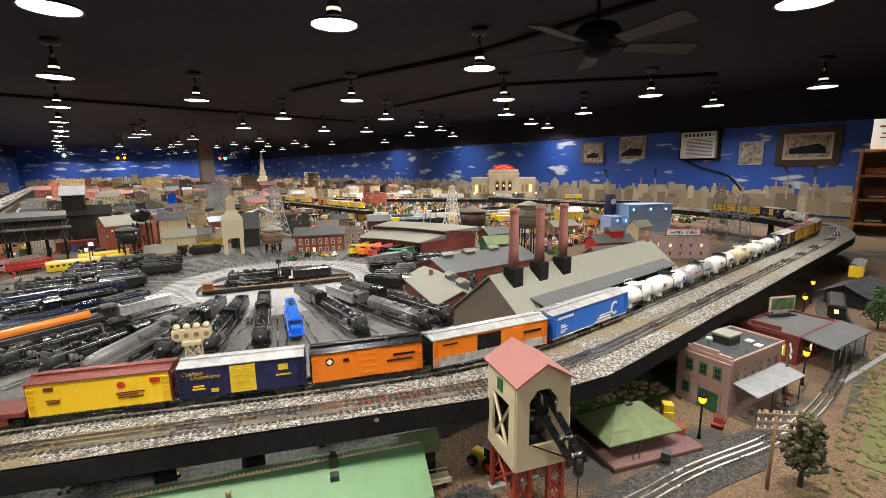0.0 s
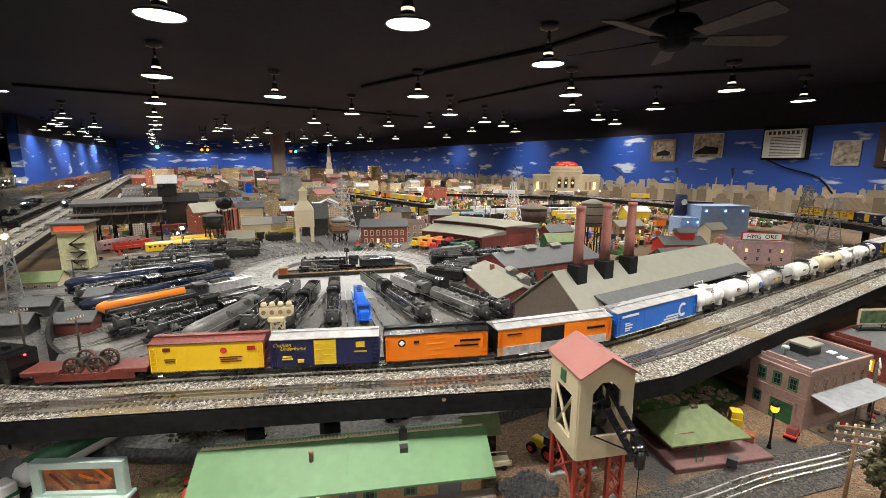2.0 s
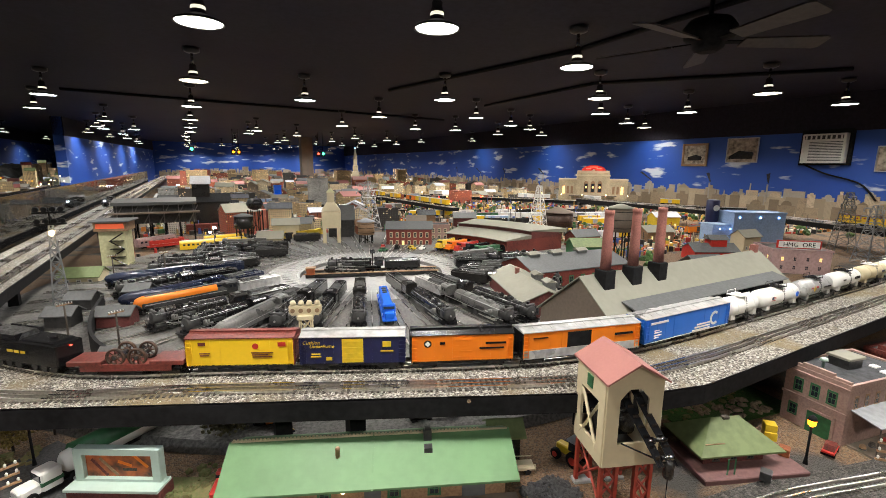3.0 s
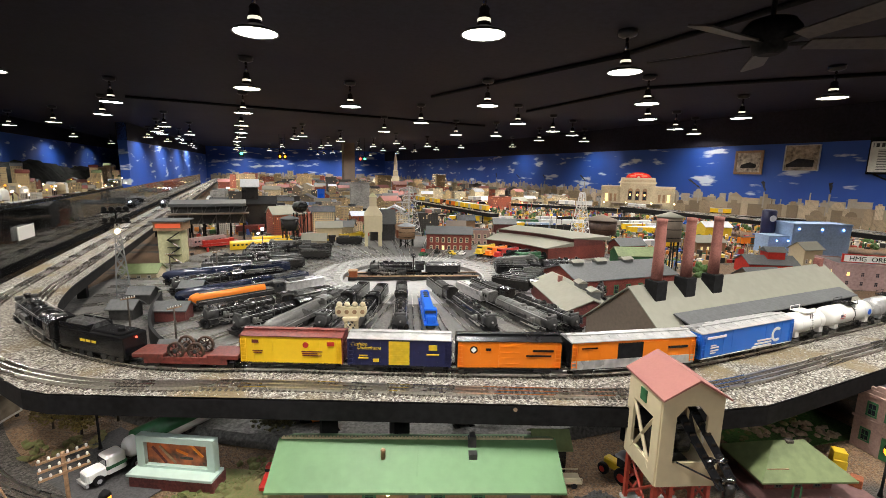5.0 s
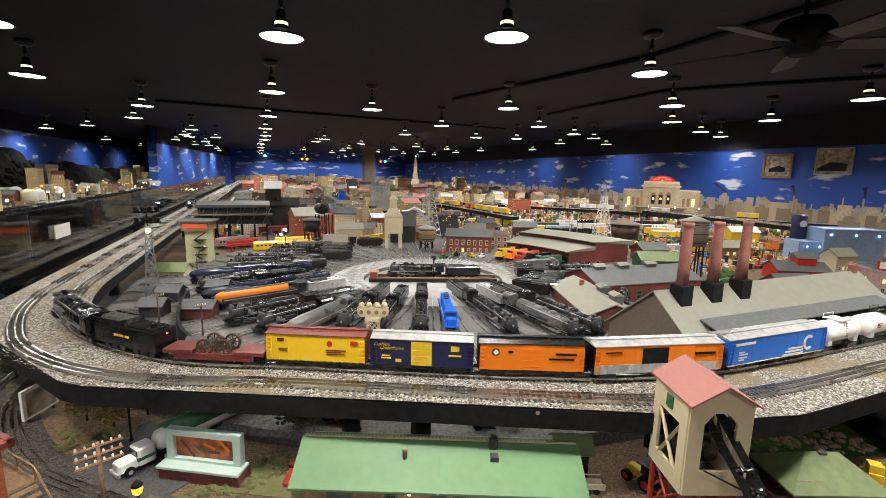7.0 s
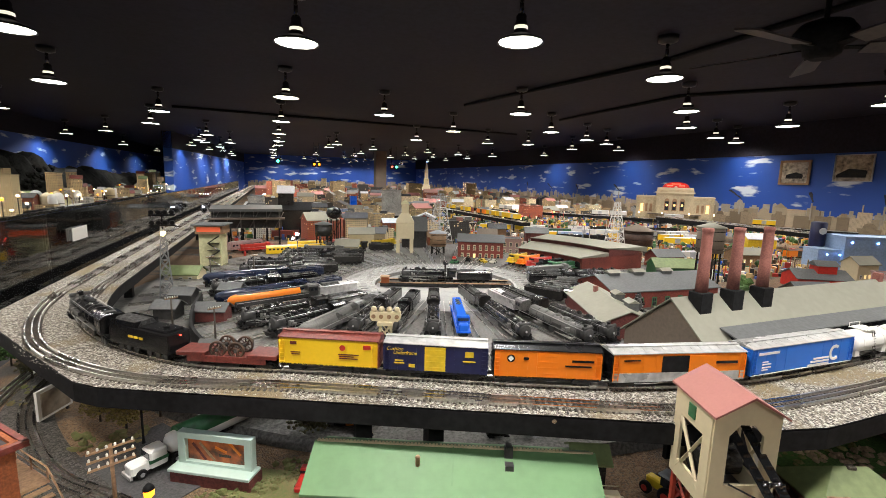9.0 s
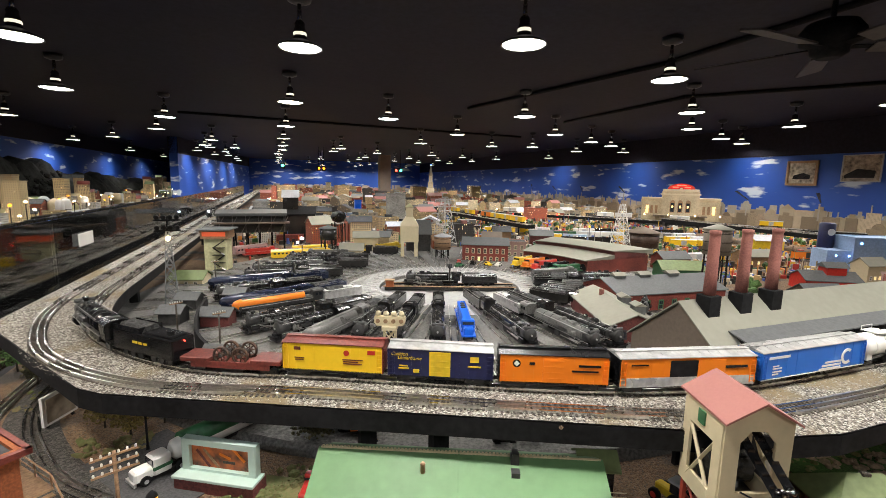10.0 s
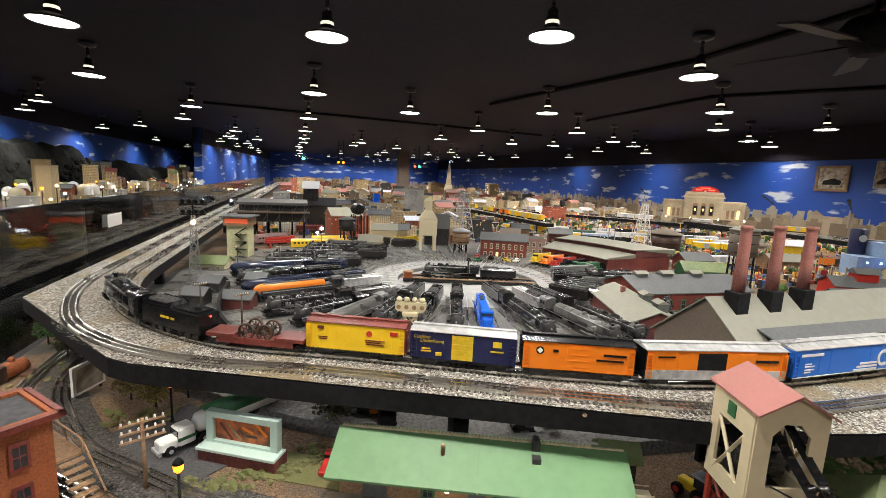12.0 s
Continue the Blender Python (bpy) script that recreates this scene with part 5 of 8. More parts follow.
def yard_buildings():
    t = block("engine_shed", "maroon engine shed with pale grey roof and vents", "building", 1.46, 2.42, YARD, 70, 0.56, 0.24, 0.075, "darkbrick", "roofgrey", "gable", 0.05)
    windows(t, "f", 4, 1, 0.03, 0.035, 0.02, 0.05, (0.56, 0.24), "white")
    windows(t, "l", 2, 1, 0.03, 0.04, 0.02, 0.05, (0.56, 0.24), "darkgrey")
    for x in (-0.16, 0.0):
        vent(t, x, -0.055, 0.09, 0.06, 0.045, 0.05)
    part("chimney", Form().box(0.1, 0.02, 0.1, 0.02, 0.02, 0.05), "chimney", t)
    t = block("brick_workshop", "red brick workshop with green windows and grey roof", "building", 2.0, 2.7, YARD - 0.02, -4, 0.72, 0.34, 0.115, "brick", "slate", "gable", 0.06)
    windows(t, "f", 7, 1, 0.035, 0.05, 0.03, 0.05, (0.72, 0.34), "greenpaint")
    windows(t, "l", 3, 1, 0.035, 0.05, 0.03, 0.05, (0.72, 0.34), "greenpaint")
    for x in (-0.25, -0.08, 0.12):
        vent(t, x, 0.0, 0.15, 0.07, 0.05, 0.04)
    # roundhouse
    t = thing("roundhouse", pose(CX, CY, YARD - 0.022), "curved red roundhouse with a stepped grey roof", "roundhouse")
    n = 8
    a0, a1 = radians(3), radians(35)
    def sector(r0, r1, z0, z1, zz=None):
        f = Form()
        vs = []
        for k in range(n + 1):
            a = a0 + (a1 - a0) * k / n
            c, s = math.cos(a), math.sin(a)
            for r, z in ((r0, z0), (r1, z0), (r1, zz or z1), (r0, z1)):
                vs.append((r * c, r * s, z))
        fs = [(i * 4 + j, i * 4 + (j + 1) % 4, i * 4 + 4 + (j + 1) % 4, i * 4 + 4 + j) for i in range(n) for j in range(4)]
        return f.add(vs, [tuple(reversed(q)) for q in fs] + [(0, 1, 2, 3)[::1], tuple(reversed(range(4 * n, 4 * n + 4)))])
    part("wall", sector(1.14, 1.75, 0, 0.13, 0.15), "brick", t)
    part("roof", sector(1.11, 1.4, 0.131, 0.137, 0.165), "roofgrey", t)
    up = part("upper_wall", sector(1.4, 1.72, 0.131, 0.19, 0.165), "darkbrick", t)
    part("roof", sector(1.37, 1.8, 0.195, 0.2, 0.16), "roofgrey", up)
    for k in range(7):
        a = math.degrees(a0 + (a1 - a0) * (k + 0.5) / 7)
        d = Form().box(0, 0, 0, 0.004, 0.062, 0.07)
        d.lathe([(0.031, -0.002), (0.031, 0.002)], 16, (0, 0, 0.07), "x")
        o = part("engine_door", d, "flatblack", t, "arched engine doorway")
        o.matrix_basis = pose(1.136 * math.cos(math.radians(a)), 1.136 * math.sin(math.radians(a)), 0.001, 0, 0, a)
    # two-storey brick office
    t = block("brick_office", "two-storey red brick office with cream arched windows", "building", 1.68, 4.33, BOARD, -26, 0.4, 0.24, 0.165, "brick", "slate", "gable", 0.05)
    windows(t, "f", 7, 2, 0.027, 0.042, 0.022, 0.072, (0.4, 0.24), "cream", 0.08, 0.92)
    windows(t, "l", 3, 2, 0.027, 0.042, 0.022, 0.072, (0.4, 0.24), "cream", 0.08)
    t = block("small_brick_house", "small pinkish brick house with two storeys", "building", 2.08, 4.5, BOARD, -26, 0.2, 0.2, 0.15, "pinkbrick", "tar", "flat")
    windows(t, "f", 3, 2, 0.03, 0.04, 0.02, 0.065, (0.2, 0.2), "cream", 0.3)
    # cream coaling tower
    t = thing("coaling_tower", pose(1.06, 4.66, BOARD, 0, 0, -15), "tall cream coaling tower with stepped top", "coaling tower")
    for sx in (-1, 1):
        for sy in (-1, 1):
            part("leg", Form().box(sx * 0.062, sy * 0.06, 0, 0.03, 0.03, 0.16), "cream", t)
    part("bunker", Form().box(0, 0, 0.16, 0.165, 0.16, 0.15, cut=0.006), "cream", t)
    part("hipped_top", Form().lathe([(0.118, 0.31), (0.115, 0.315), (0.05, 0.385), (0.045, 0.385)], 4, (0, 0, 0), m=pose(0, 0, 0, 0, 0, 45), smooth=False), "cream", t)
    part("head_house", Form().box(0, 0, 0.383, 0.065, 0.065, 0.09), "cream", t)
    part("head_roof", Form().lathe([(0.056, 0.473), (0.003, 0.51)], 4, m=pose(0, 0, 0, 0, 0, 45), smooth=False), "paleyellow", t)
    # grey coal house behind
    block("coal_house", "grey timber house with steep roof", "building", 1.25, 5.0, BOARD, -15, 0.24, 0.2, 0.2, "darkgrey", "slate", "gable", 0.12)
    # control tower
    t = thing("control_tower", pose(-0.5, 4.4, BOARD, 0, 0, -12), "pale yellow control tower with lit red cabin and outside stairs", "tower")
    part("shaft", Form().box(0, 0, 0, 0.15, 0.14, 0.26), "paleyellow", t)
    part("cabin", Form().box(0, 0, 0.262, 0.19, 0.17, 0.062, cut=0.003), "tan", t)
    part("cabin_window", Form().box(0, -0.0855, 0.28, 0.16, 0.003, 0.032), "cabinglow", t)
    part("roof", Form().box(0, 0, 0.324, 0.23, 0.21, 0.01, cut=0.003), "slate", t)
    for k in range(4):
        st = Form()
        st.box(0.03, -0.085, 0.03 + k * 0.055, 0.08, 0.03, 0.004)
        st.bar((-0.01 if k % 2 else 0.07, -0.085, 0.03 + k * 0.055), (0.07 if k % 2 else -0.01, -0.085, 0.085 + k * 0.055), 0.004)
        part("stair_flight", st, "soot", t)
    windows(t, "l", 2, 2, 0.03, 0.04, 0.05, 0.1, (0.15, 0.14), "greenpaint")
    t = block("yard_office", "small cream office with green roof", "building", -0.62, 3.95, BOARD, -15, 0.2, 0.14, 0.06, "cream", "olive", "gable", 0.04)
    windows(t, "f", 3, 1, 0.025, 0.03, 0.015, 0.05, (0.2, 0.14), "white")
    for x, y, w in ((-0.35, 2.95, 0.13), (-0.52, 3.3, 0.1), (-0.55, 3.05, 0.1), (-0.28, 2.42, 0.1), (-0.3, 3.35, 0.1)):
        block("yard_shed", "small dark shed with a slate roof", "shed", x, y, BOARD + 0.001 if math.hypot(x - CX, y - CY) > 1.86 else YARD, -20, w, 0.08, 0.055, "darkbrick" if w > 0.1 else "darkgrey", "slate", "gable", 0.025, group="yard sheds")
    # black trestle
    t = thing("coal_trestle", pose(-0.3, 5.4, BOARD, 0, 0, 0), "black timber coal trestle with a long roof", "trestle")
    part("roof", Form().prism([(-0.2, 0.36), (0.2, 0.36), (0.2, 0.385), (0.0, 0.41), (-0.2, 0.385)], 0.62, m=pose(0, 0, 0, 0, 0, 90)), "slate", t)
    part("canopy", Form().box(0, -0.2, 0.29, 0.66, 0.1, 0.012), "brownwall", t)
    part("bunker", Form().box(0, 0, 0.2, 0.6, 0.3, 0.16), "darkgrey", t)
    for k in range(6):
        x = -0.28 + 0.112 * k
        part("bent", Form().bar((x, -0.16, 0), (x, -0.1, 0.2), 0.007).bar((x, 0.16, 0), (x, 0.1, 0.2), 0.007).bar((x, -0.15, 0.02), (x, 0.12, 0.19), 0.004).box(x, 0, 0.19, 0.012, 0.3, 0.012), "soot", t)
        part("truss", Form().bar((x - 0.04, -0.155, 0.2), (x + 0.04, -0.155, 0.35), 0.004).bar((x, -0.156, 0.2), (x, -0.156, 0.36), 0.004), "grey", t)
    t = block("coal_breaker", "tall black coal breaker with stepped roofs", "building", 0.18, 6.4, BOARD, -5, 0.36, 0.3, 0.3, "soot", "flatblack", "gable", 0.08)
    part("upper_tier", Form().prism([(-0.08, 0.35), (0.08, 0.35), (0.08, 0.5), (0, 0.57), (-0.08, 0.5)], 0.17, m=pose(-0.1, 0, 0, 0, 0, 90)), "soot", t)
    part("upper_roof", Form().prism([(-0.1, 0.49), (0, 0.57), (0.1, 0.49), (0.1, 0.498), (0, 0.58), (-0.1, 0.498)], 0.2, m=pose(-0.1, 0, 0, 0, 0, 90)), "snow", t)
    part("chute", Form().prism([(-0.03, 0), (0.03, 0), (0.03, 0.04), (-0.03, 0.04)], 0.3, m=pose(0.22, -0.08, 0.16, 25, 0, 80)), "soot", t)


yard_buildings()


def water_tank(label, x, y, z, r, h, leg, wall="tan", roof="roofgrey", ball=False):
    t = thing("water_tank", pose(x, y, z), label, "water tank")
    for k in range(6):
        a = k * math.pi / 3
        part("leg", Form().bar((0.85 * r * math.cos(a), 0.85 * r * math.sin(a), 0), (0.8 * r * math.cos(a), 0.8 * r * math.sin(a), leg), 0.006), "soot", t)
    if leg > 0.02:
        part("brace", Form().bar((-0.8 * r, 0, 0.1 * leg), (0.8 * r, 0, 0.9 * leg), 0.003).bar((0.8 * r, 0, 0.1 * leg), (-0.8 * r, 0, 0.9 * leg), 0.003).bar((0, -0.8 * r, 0.1 * leg), (0, 0.8 * r, 0.9 * leg), 0.003), "soot", t)
    if ball:
        part("tank", Form().lathe([(0.2 * r, leg), (0.75 * r, leg + 0.15 * h), (r, leg + 0.5 * h), (0.75 * r, leg + 0.85 * h), (0.1 * r, leg + h)], 20), wall, t)
    else:
        part("tank", Form().lathe([(r, leg), (r, leg + h)], 24), wall, t)
        for q in (0.15, 0.5, 0.85):
            part("hoop", Form().lathe([(r + 0.002, leg + q * h), (r + 0.002, leg + q * h + 0.004)], 24), "soot", t)
        part("roof", Form().lathe([(r * 1.1, leg + h), (r * 1.1, leg + h + 0.004), (0.02, leg + h + 0.35 * r), (0.012, leg + h + 0.38 * r)], 24), roof, t)
    return t


def lattice_mast(label, x, y, z, h, w, arms=True, a=20, mats="white"):
    t = thing("lattice_mast", pose(x, y, z, 0, 0, a), label, "pylon")
    top = w * 0.22
    def cor(q, sx, sy):
        k = (w * (1 - q) + top * q) / 2
        return (sx * k, sy * k, q * h)
    for sx in (-1, 1):
        for sy in (-1, 1):
            part("leg", Form().bar(cor(0, sx, sy), cor(1, sx, sy), 0.0035), mats, t)
    n = 7
    for k in range(n):
        f = Form()
        q0, q1 = k / n, (k + 1) / n
        for s in (-1, 1):
            f.bar(cor(q0, -1, s), cor(q1, 1, s), 0.002).bar(cor(q0, 1, s), cor(q1, -1, s), 0.002)
            f.bar(cor(q0, s, -1), cor(q1, s, 1), 0.002).bar(cor(q0, s, 1), cor(q1, s, -1), 0.002)
            f.bar(cor(q1, -1, s), cor(q1, 1, s), 0.002).bar(cor(q1, s, -1), cor(q1, s, 1), 0.002)
        tagged(part("bracing", f, mats, t), kind="stuff")
    if arms:
        for k, q in enumerate((0.66, 0.8, 0.94)):
            s = w * (0.95 - 0.12 * k)
            f = Form().bar((-s, 0, q * h), (s, 0, q * h), 0.003)
            f.bar((-s, 0, q * h), (0, 0, q * h + 0.03), 0.002).bar((s, 0, q * h), (0, 0, q * h + 0.03), 0.002)
            for u in (-1, -0.55, 0.55, 1):
                f.lathe([(0.004, -0.03), (0.004, 0)], 6, (u * s, 0, q * h))
            part("cross_arm", f, mats, t)
    return t


water_tank("brown wooden water tank with pale conical roof", 1.33, 4.5, BOARD, 0.075, 0.115, 0.1, "tan", "snow")
water_tank("black steel water tank on legs", 0.35, 4.85, BOARD, 0.075, 0.1, 0.17, "soot", "slate")
water_tank("black ball-shaped water tower", 0.5, 5.3, BOARD, 0.08, 0.12, 0.28, "black", "black", True)
water_tank("large brown storage tank with grey roof", 3.7, 4.55, BOARD, 0.17, 0.2, 0.0, "frame_wood", "brownwall")
water_tank("brown storage tank with grey roof", 4.4, 4.2, BOARD, 0.09, 0.16, 0.0, "darkbrick", "brownwall")
water_tank("wooden water tank on tall legs", 2.55, 2.75, BOARD, 0.08, 0.16, 0.28, "brownwall", "roofgrey")
lattice_mast("white lattice radio mast tapering to a point", 3.2, 4.33, BOARD, 0.52, 0.17, False)
lattice_mast("grey lattice power pylon behind the turntable", 1.72, 5.5, BOARD, 0.54, 0.2, True, mats="silver")
lattice_mast("pale grey lattice power pylon with cross arms", 4.52, 2.01, BOARD, 0.45, 0.15, True, 60, "awning")
lattice_mast("grey lattice power pylon with cross arms", 4.86, 2.3, BOARD, 0.53, 0.16, True, 40, "grey")


def flood_tower():
    t = lattice_mast("silver lattice floodlight tower with lit lamps", -0.62, 3.39, BOARD, 0.42, 0.07, False, 10, "awning")
    for k, z in enumerate((0.42, 0.475)):
        b = part("lamp_bar", Form().box(0, 0, z, 0.12, 0.02, 0.008), "flatblack", t)
        for x in (-0.045, -0.015, 0.015, 0.045):
            part("floodlight", Form().lathe([(0.010, -0.02), (0.013, 0.0)][::1], 12, (x, -0.012, z + 0.02), "y"), "flatblack", b)
    part("post", Form().bar((0, 0, 0.4), (0, 0, 0.5), 0.004), "flatblack", t)
    part("lit_lamp", Form().blob(0.0, -0.035, 0.385, 0.016, rng), "warm", t)


flood_tower()


def signal_tower():
    """Cream floodlight gantry in the middle of the engine yard."""
    t = thing("yard_light_tower", pose(0.257, 2.077, YARD, 0, 0, -22), "cream steel light tower with a row of globe lamps", "light tower")
    for sx in (-1, 1):
        for sy in (-1, 1):
            part("leg", Form().bar((sx * 0.024, sy * 0.02, 0), (sx * 0.017, sy * 0.015, 0.2), 0.003), "cream", t)
    for k in range(4):
        z = 0.05 * k
        f = Form()
        for s in (-1, 1):
            f.bar((-0.02, s * 0.017, z), (0.02, s * 0.017, z + 0.05), 0.002).bar((0.02, s * 0.017, z), (-0.02, s * 0.017, z + 0.05), 0.002)
            f.bar((s * 0.02, -0.017, z), (s * 0.02, 0.017, z + 0.05), 0.002)
        tagged(part("bracing", f, "cream", t), kind="stuff")
    part("platform", Form().box(0, 0, 0.2, 0.05, 0.045, 0.012, cut=0.002), "cream", t)
    part("crosshead", Form().prism([(-0.042, 0), (0.042, 0), (0.05, 0.01), (0.05, 0.03), (-0.05, 0.03), (-0.05, 0.01)], 0.02, m=pose(0, 0, 0.212)), "cream", t)
    for k in range(4):
        part("lamp_globe", Form().lathe([(0.003, 0), (0.009, 0.003), (0.0098, 0.009), (0.006, 0.016)], 12, (-0.038 + 0.0253 * k, 0, 0.242)), "cream", t)
        part("lamp_lens", Form().lathe([(0.007, -0.002), (0.007, 0.002)], 12, (-0.038 + 0.0253 * k, -0.0115, 0.228), "y"), "tan", t)


signal_tower()


# ---- front town ----
def town_tracks():
    left = spline([(-0.8, 3.2), (-0.79, 2.6), (-0.765, 2.25), (-0.6, 1.92), (-0.42, 1.74), (-0.2, 1.56), (0.1, 1.39), (0.42, 1.24), (0.66, 1.13), (0.88, 1.07), (1.08, 1.03), (1.45, 0.93), (1.86, 0.91), (2.24, 0.94), (2.6, 1.03), (2.95, 1.1), (3.6, 1.12)], STEP)
    structure("road_bed", strip(left, 0.062, 0.062, BOARD + 0.0008, BOARD + 0.003), "roadbed", "dark gravel road bed under the town track", "road bed")
    track(left, BOARD + 0.003, "town track of three rails on dark ties", STEP)
    second = spline([(-0.88, 3.2), (-0.88, 2.6), (-0.85, 2.2), (-0.7, 1.88), (-0.5, 1.68)], STEP)
    track(second, BOARD + 0.003, "second town track on dark ties", STEP)
    for x, y, w, d, a, m_, nm, lb in ((-0.36, 1.86, 0.2, 0.34, 38, "asphalt", "road", "grey asphalt yard road"), (1.32, 1.35, 0.42, 0.2, -10, "lawn", "ground_park", "green turf of a little park"), (1.55, 0.9, 1.1, 0.10, 4, "earth", "ground_verge", "tan earth verge"),
                                     (2.0, 0.77, 1.2, 0.09, 2, "grass", "ground_meadow", "rough turf with scrub"), (-0.05, 1.66, 0.3, 0.1, -28, "grass", "ground_scrub", "tan and green scrub")):
        structure(nm, Form().box(0, 0, BOARD + 0.001, w, d, 0.0025, m=pose(x, y, 0, 0, 0, a)), m_, lb, "ground")


town_tracks()


def freight_house():
    """Long depot with a mint green roof below the raised line."""
    t = block("freight_house", "long tan freight house with mint green roof", "building", 0.279, 1.528, BOARD, -23.2, 0.57, 0.16, 0.068, "tan", "greenroof", "gable", 0.042, 0.025)
    cap = Form().box(0, 0, 0.113, 0.61, 0.005, 0.004)
    part("ridge", cap, "cream", t)
    for k in range(76):
        if k < 68:
            part("ridge_tile", Form().box(-0.3 + 0.008 * k, 0, 0.117, 0.0045, 0.004, 0.0035), "cream", t)
    part("roof_joint", Form().prism([(-0.107, 0.058), (0, 0.1165), (0, 0.1175), (-0.107, 0.0592)], 0.004, m=pose(0.0, 0, 0, 0, 0, 90)), "greenroof", t)
    ch = part("chimney", Form().box(0.12, -0.012, 0.098, 0.018, 0.014, 0.03), "darkgrey", t)
    part("chimney_cap", Form().box(0.12, -0.012, 0.128, 0.013, 0.02, 0.005).box(0.12, -0.035, 0.09, 0.018, 0.018, 0.014), "darkgrey", ch)
    part("stove_pipe", Form().lathe([(0.005, 0.085), (0.005, 0.112), (0.006, 0.113), (0.003, 0.117)], 10, (-0.075, -0.04, 0)), "tan", t)
    for x, w in ((-0.21, 0.05), (0.0, 0.035), (0.215, 0.05)):
        d = part("door", Form().box(x, -0.0815, 0.0, w, 0.004, 0.06), "slate", t)
    for x in (-0.1, 0.045, 0.13):
        f = new("window", frame_mesh("greenpaint"))
        f.parent = t
        f.matrix_basis = pose(x, -0.08, 0.022) @ Matrix.Diagonal((0.03, 0.012, 0.028, 1))
        p = new("pane", PANE)
        p.parent = f
    part("door_lamp", Form().lathe([(0.0045, 0.045), (0.007, 0.05), (0.003, 0.06)], 10, (-0.06, -0.09, 0)), "warm", t)
    part("platform", Form().box(0, -0.13, 0, 0.62, 0.1, 0.012), "brownwall", t)


freight_house()


def coal_lift():
    """Cream loading tower with a red gable roof and a hinged boom on red steel legs."""
    t = thing("loading_tower", pose(0.716, 1.238, BOARD, 0, 0, -21), "cream timber loading tower with red roof on red legs", "tower")
    W, D, z0, h = 0.118, 0.122, 0.118, 0.187
    th = 0.006
    # side walls with a diamond-braced opening
    for sx in (-1, 1):
        x = sx * (W / 2)
        f = Form().box(x, 0, z0, th, D, 0.035).box(x, 0, z0 + h - 0.055, th, D, 0.055)
        f.box(x, -D / 2 + 0.012, z0 + 0.035, th, 0.024, h - 0.09).box(x, D / 2 - 0.012, z0 + 0.035, th, 0.024, h - 0.09)
        part("side_wall", f, "cream", t)
        br = Form()
        for s in (-1, 1):
            br.bar((x, -s * (D / 2 - 0.024), z0 + 0.02), (x, s * (D / 2 - 0.024), z0 + h - 0.06), 0.004)
        part("brace", br, "cream", t)
        part("sign_plate", Form().box(x + sx * 0.004, 0.0, z0 + h - 0.042, 0.003, 0.022, 0.026), "greenpaint", t)
    for sy in (-1, 1):
        y = sy * D / 2
        f = Form()
        f.box(-W / 2 + 0.014, y, z0, 0.028, th, h).box(W / 2 - 0.014, y, z0, 0.028, th, h).box(0, y, z0, W - 0.056, th, 0.05).box(0, y, z0 + h - 0.02, W - 0.056, th, 0.02)
        for sx in (-1, 1):
            f.prism([(0, 0), (0.018, 0), (0, -0.022)] if sx < 0 else [(0, 0), (0, -0.022), (-0.018, 0)], th, m=pose(sx * (W / 2 - 0.028), y, z0 + h - 0.02))
        f.prism([(-W / 2, 0), (W / 2, 0), (0, 0.032)], th, m=pose(0, y, z0 + h))
        part("gable_wall", f, "cream", t)
    r = part("roof", Form().prism([(-0.066, -0.006), (0, 0.0325), (0.066, -0.006), (0.066, -0.002), (0, 0.037), (-0.066, -0.002)], 0.15, m=pose(0, 0, z0 + h)), "redroof", t)
    part("floor", Form().box(0, 0, z0 - 0.002, W - 0.01, D - 0.01, 0.004), "darkgrey", t)
    part("drum", Form().lathe([(0.03, -0.04), (0.03, 0.04)], 16, (0, 0.02, z0 + 0.05), "x"), "soot", t)
    for sx in (-1, 1):
        for sy in (-1, 1):
            x, y = sx * 0.038, sy * 0.053
            f = Form().box(x - 0.016, y, 0.006, 0.007, 0.01, z0 - 0.006).box(x + 0.016, y, 0.006, 0.007, 0.01, z0 - 0.006)
            for k in range(3):
                za, zb = 0.01 + k * 0.036, 0.046 + k * 0.036
                f.bar((x - 0.014, y, za), (x + 0.014, y, zb), 0.003).bar((x + 0.014, y, za), (x - 0.014, y, zb), 0.003)
            leg = part("leg", f, "redsteel", t, "red lattice steel leg")
            part("footing", Form().box(x, y, 0, 0.046, 0.024, 0.008, cut=0.002), "concrete", leg)
        part("leg_brace", Form().bar((sx * 0.05, -0.05, 0.02), (sx * 0.05, 0.05, z0 - 0.006), 0.003).bar((sx * 0.05, 0.05, 0.02), (sx * 0.05, -0.05, z0 - 0.006), 0.003), "redsteel", t)
    # boom: two dark girders leaning out of the near opening
    for sx in (-1, 1):
        b = Form()
        m = look((sx * 0.017, 0.02, z0 + 0.165), (sx * 0.017 + 0.01, -0.15, z0 - 0.01)) @ pose(0, 0, 0, 90, 0, 0)
        p, q = Vector((sx * 0.015 - 0.005, 0.0, z0 + 0.18)), Vector((sx * 0.014 + 0.04, -0.115, z0 + 0.05))
        for o in (-0.004, 0.004):
            b.bar(p + Vector((o, 0, 0)), q + Vector((o, 0, 0)), 0.003)
            b.bar(p + Vector((o, -0.01, -0.012)), q + Vector((o, -0.01, -0.012)), 0.003)
        for k in range(9):
            u = p.lerp(q, (k + 0.5) / 9)
            b.box(u.x, u.y - 0.005, u.z - 0.01, 0.012, 0.008, 0.008)
        part("boom", b, "black", t)
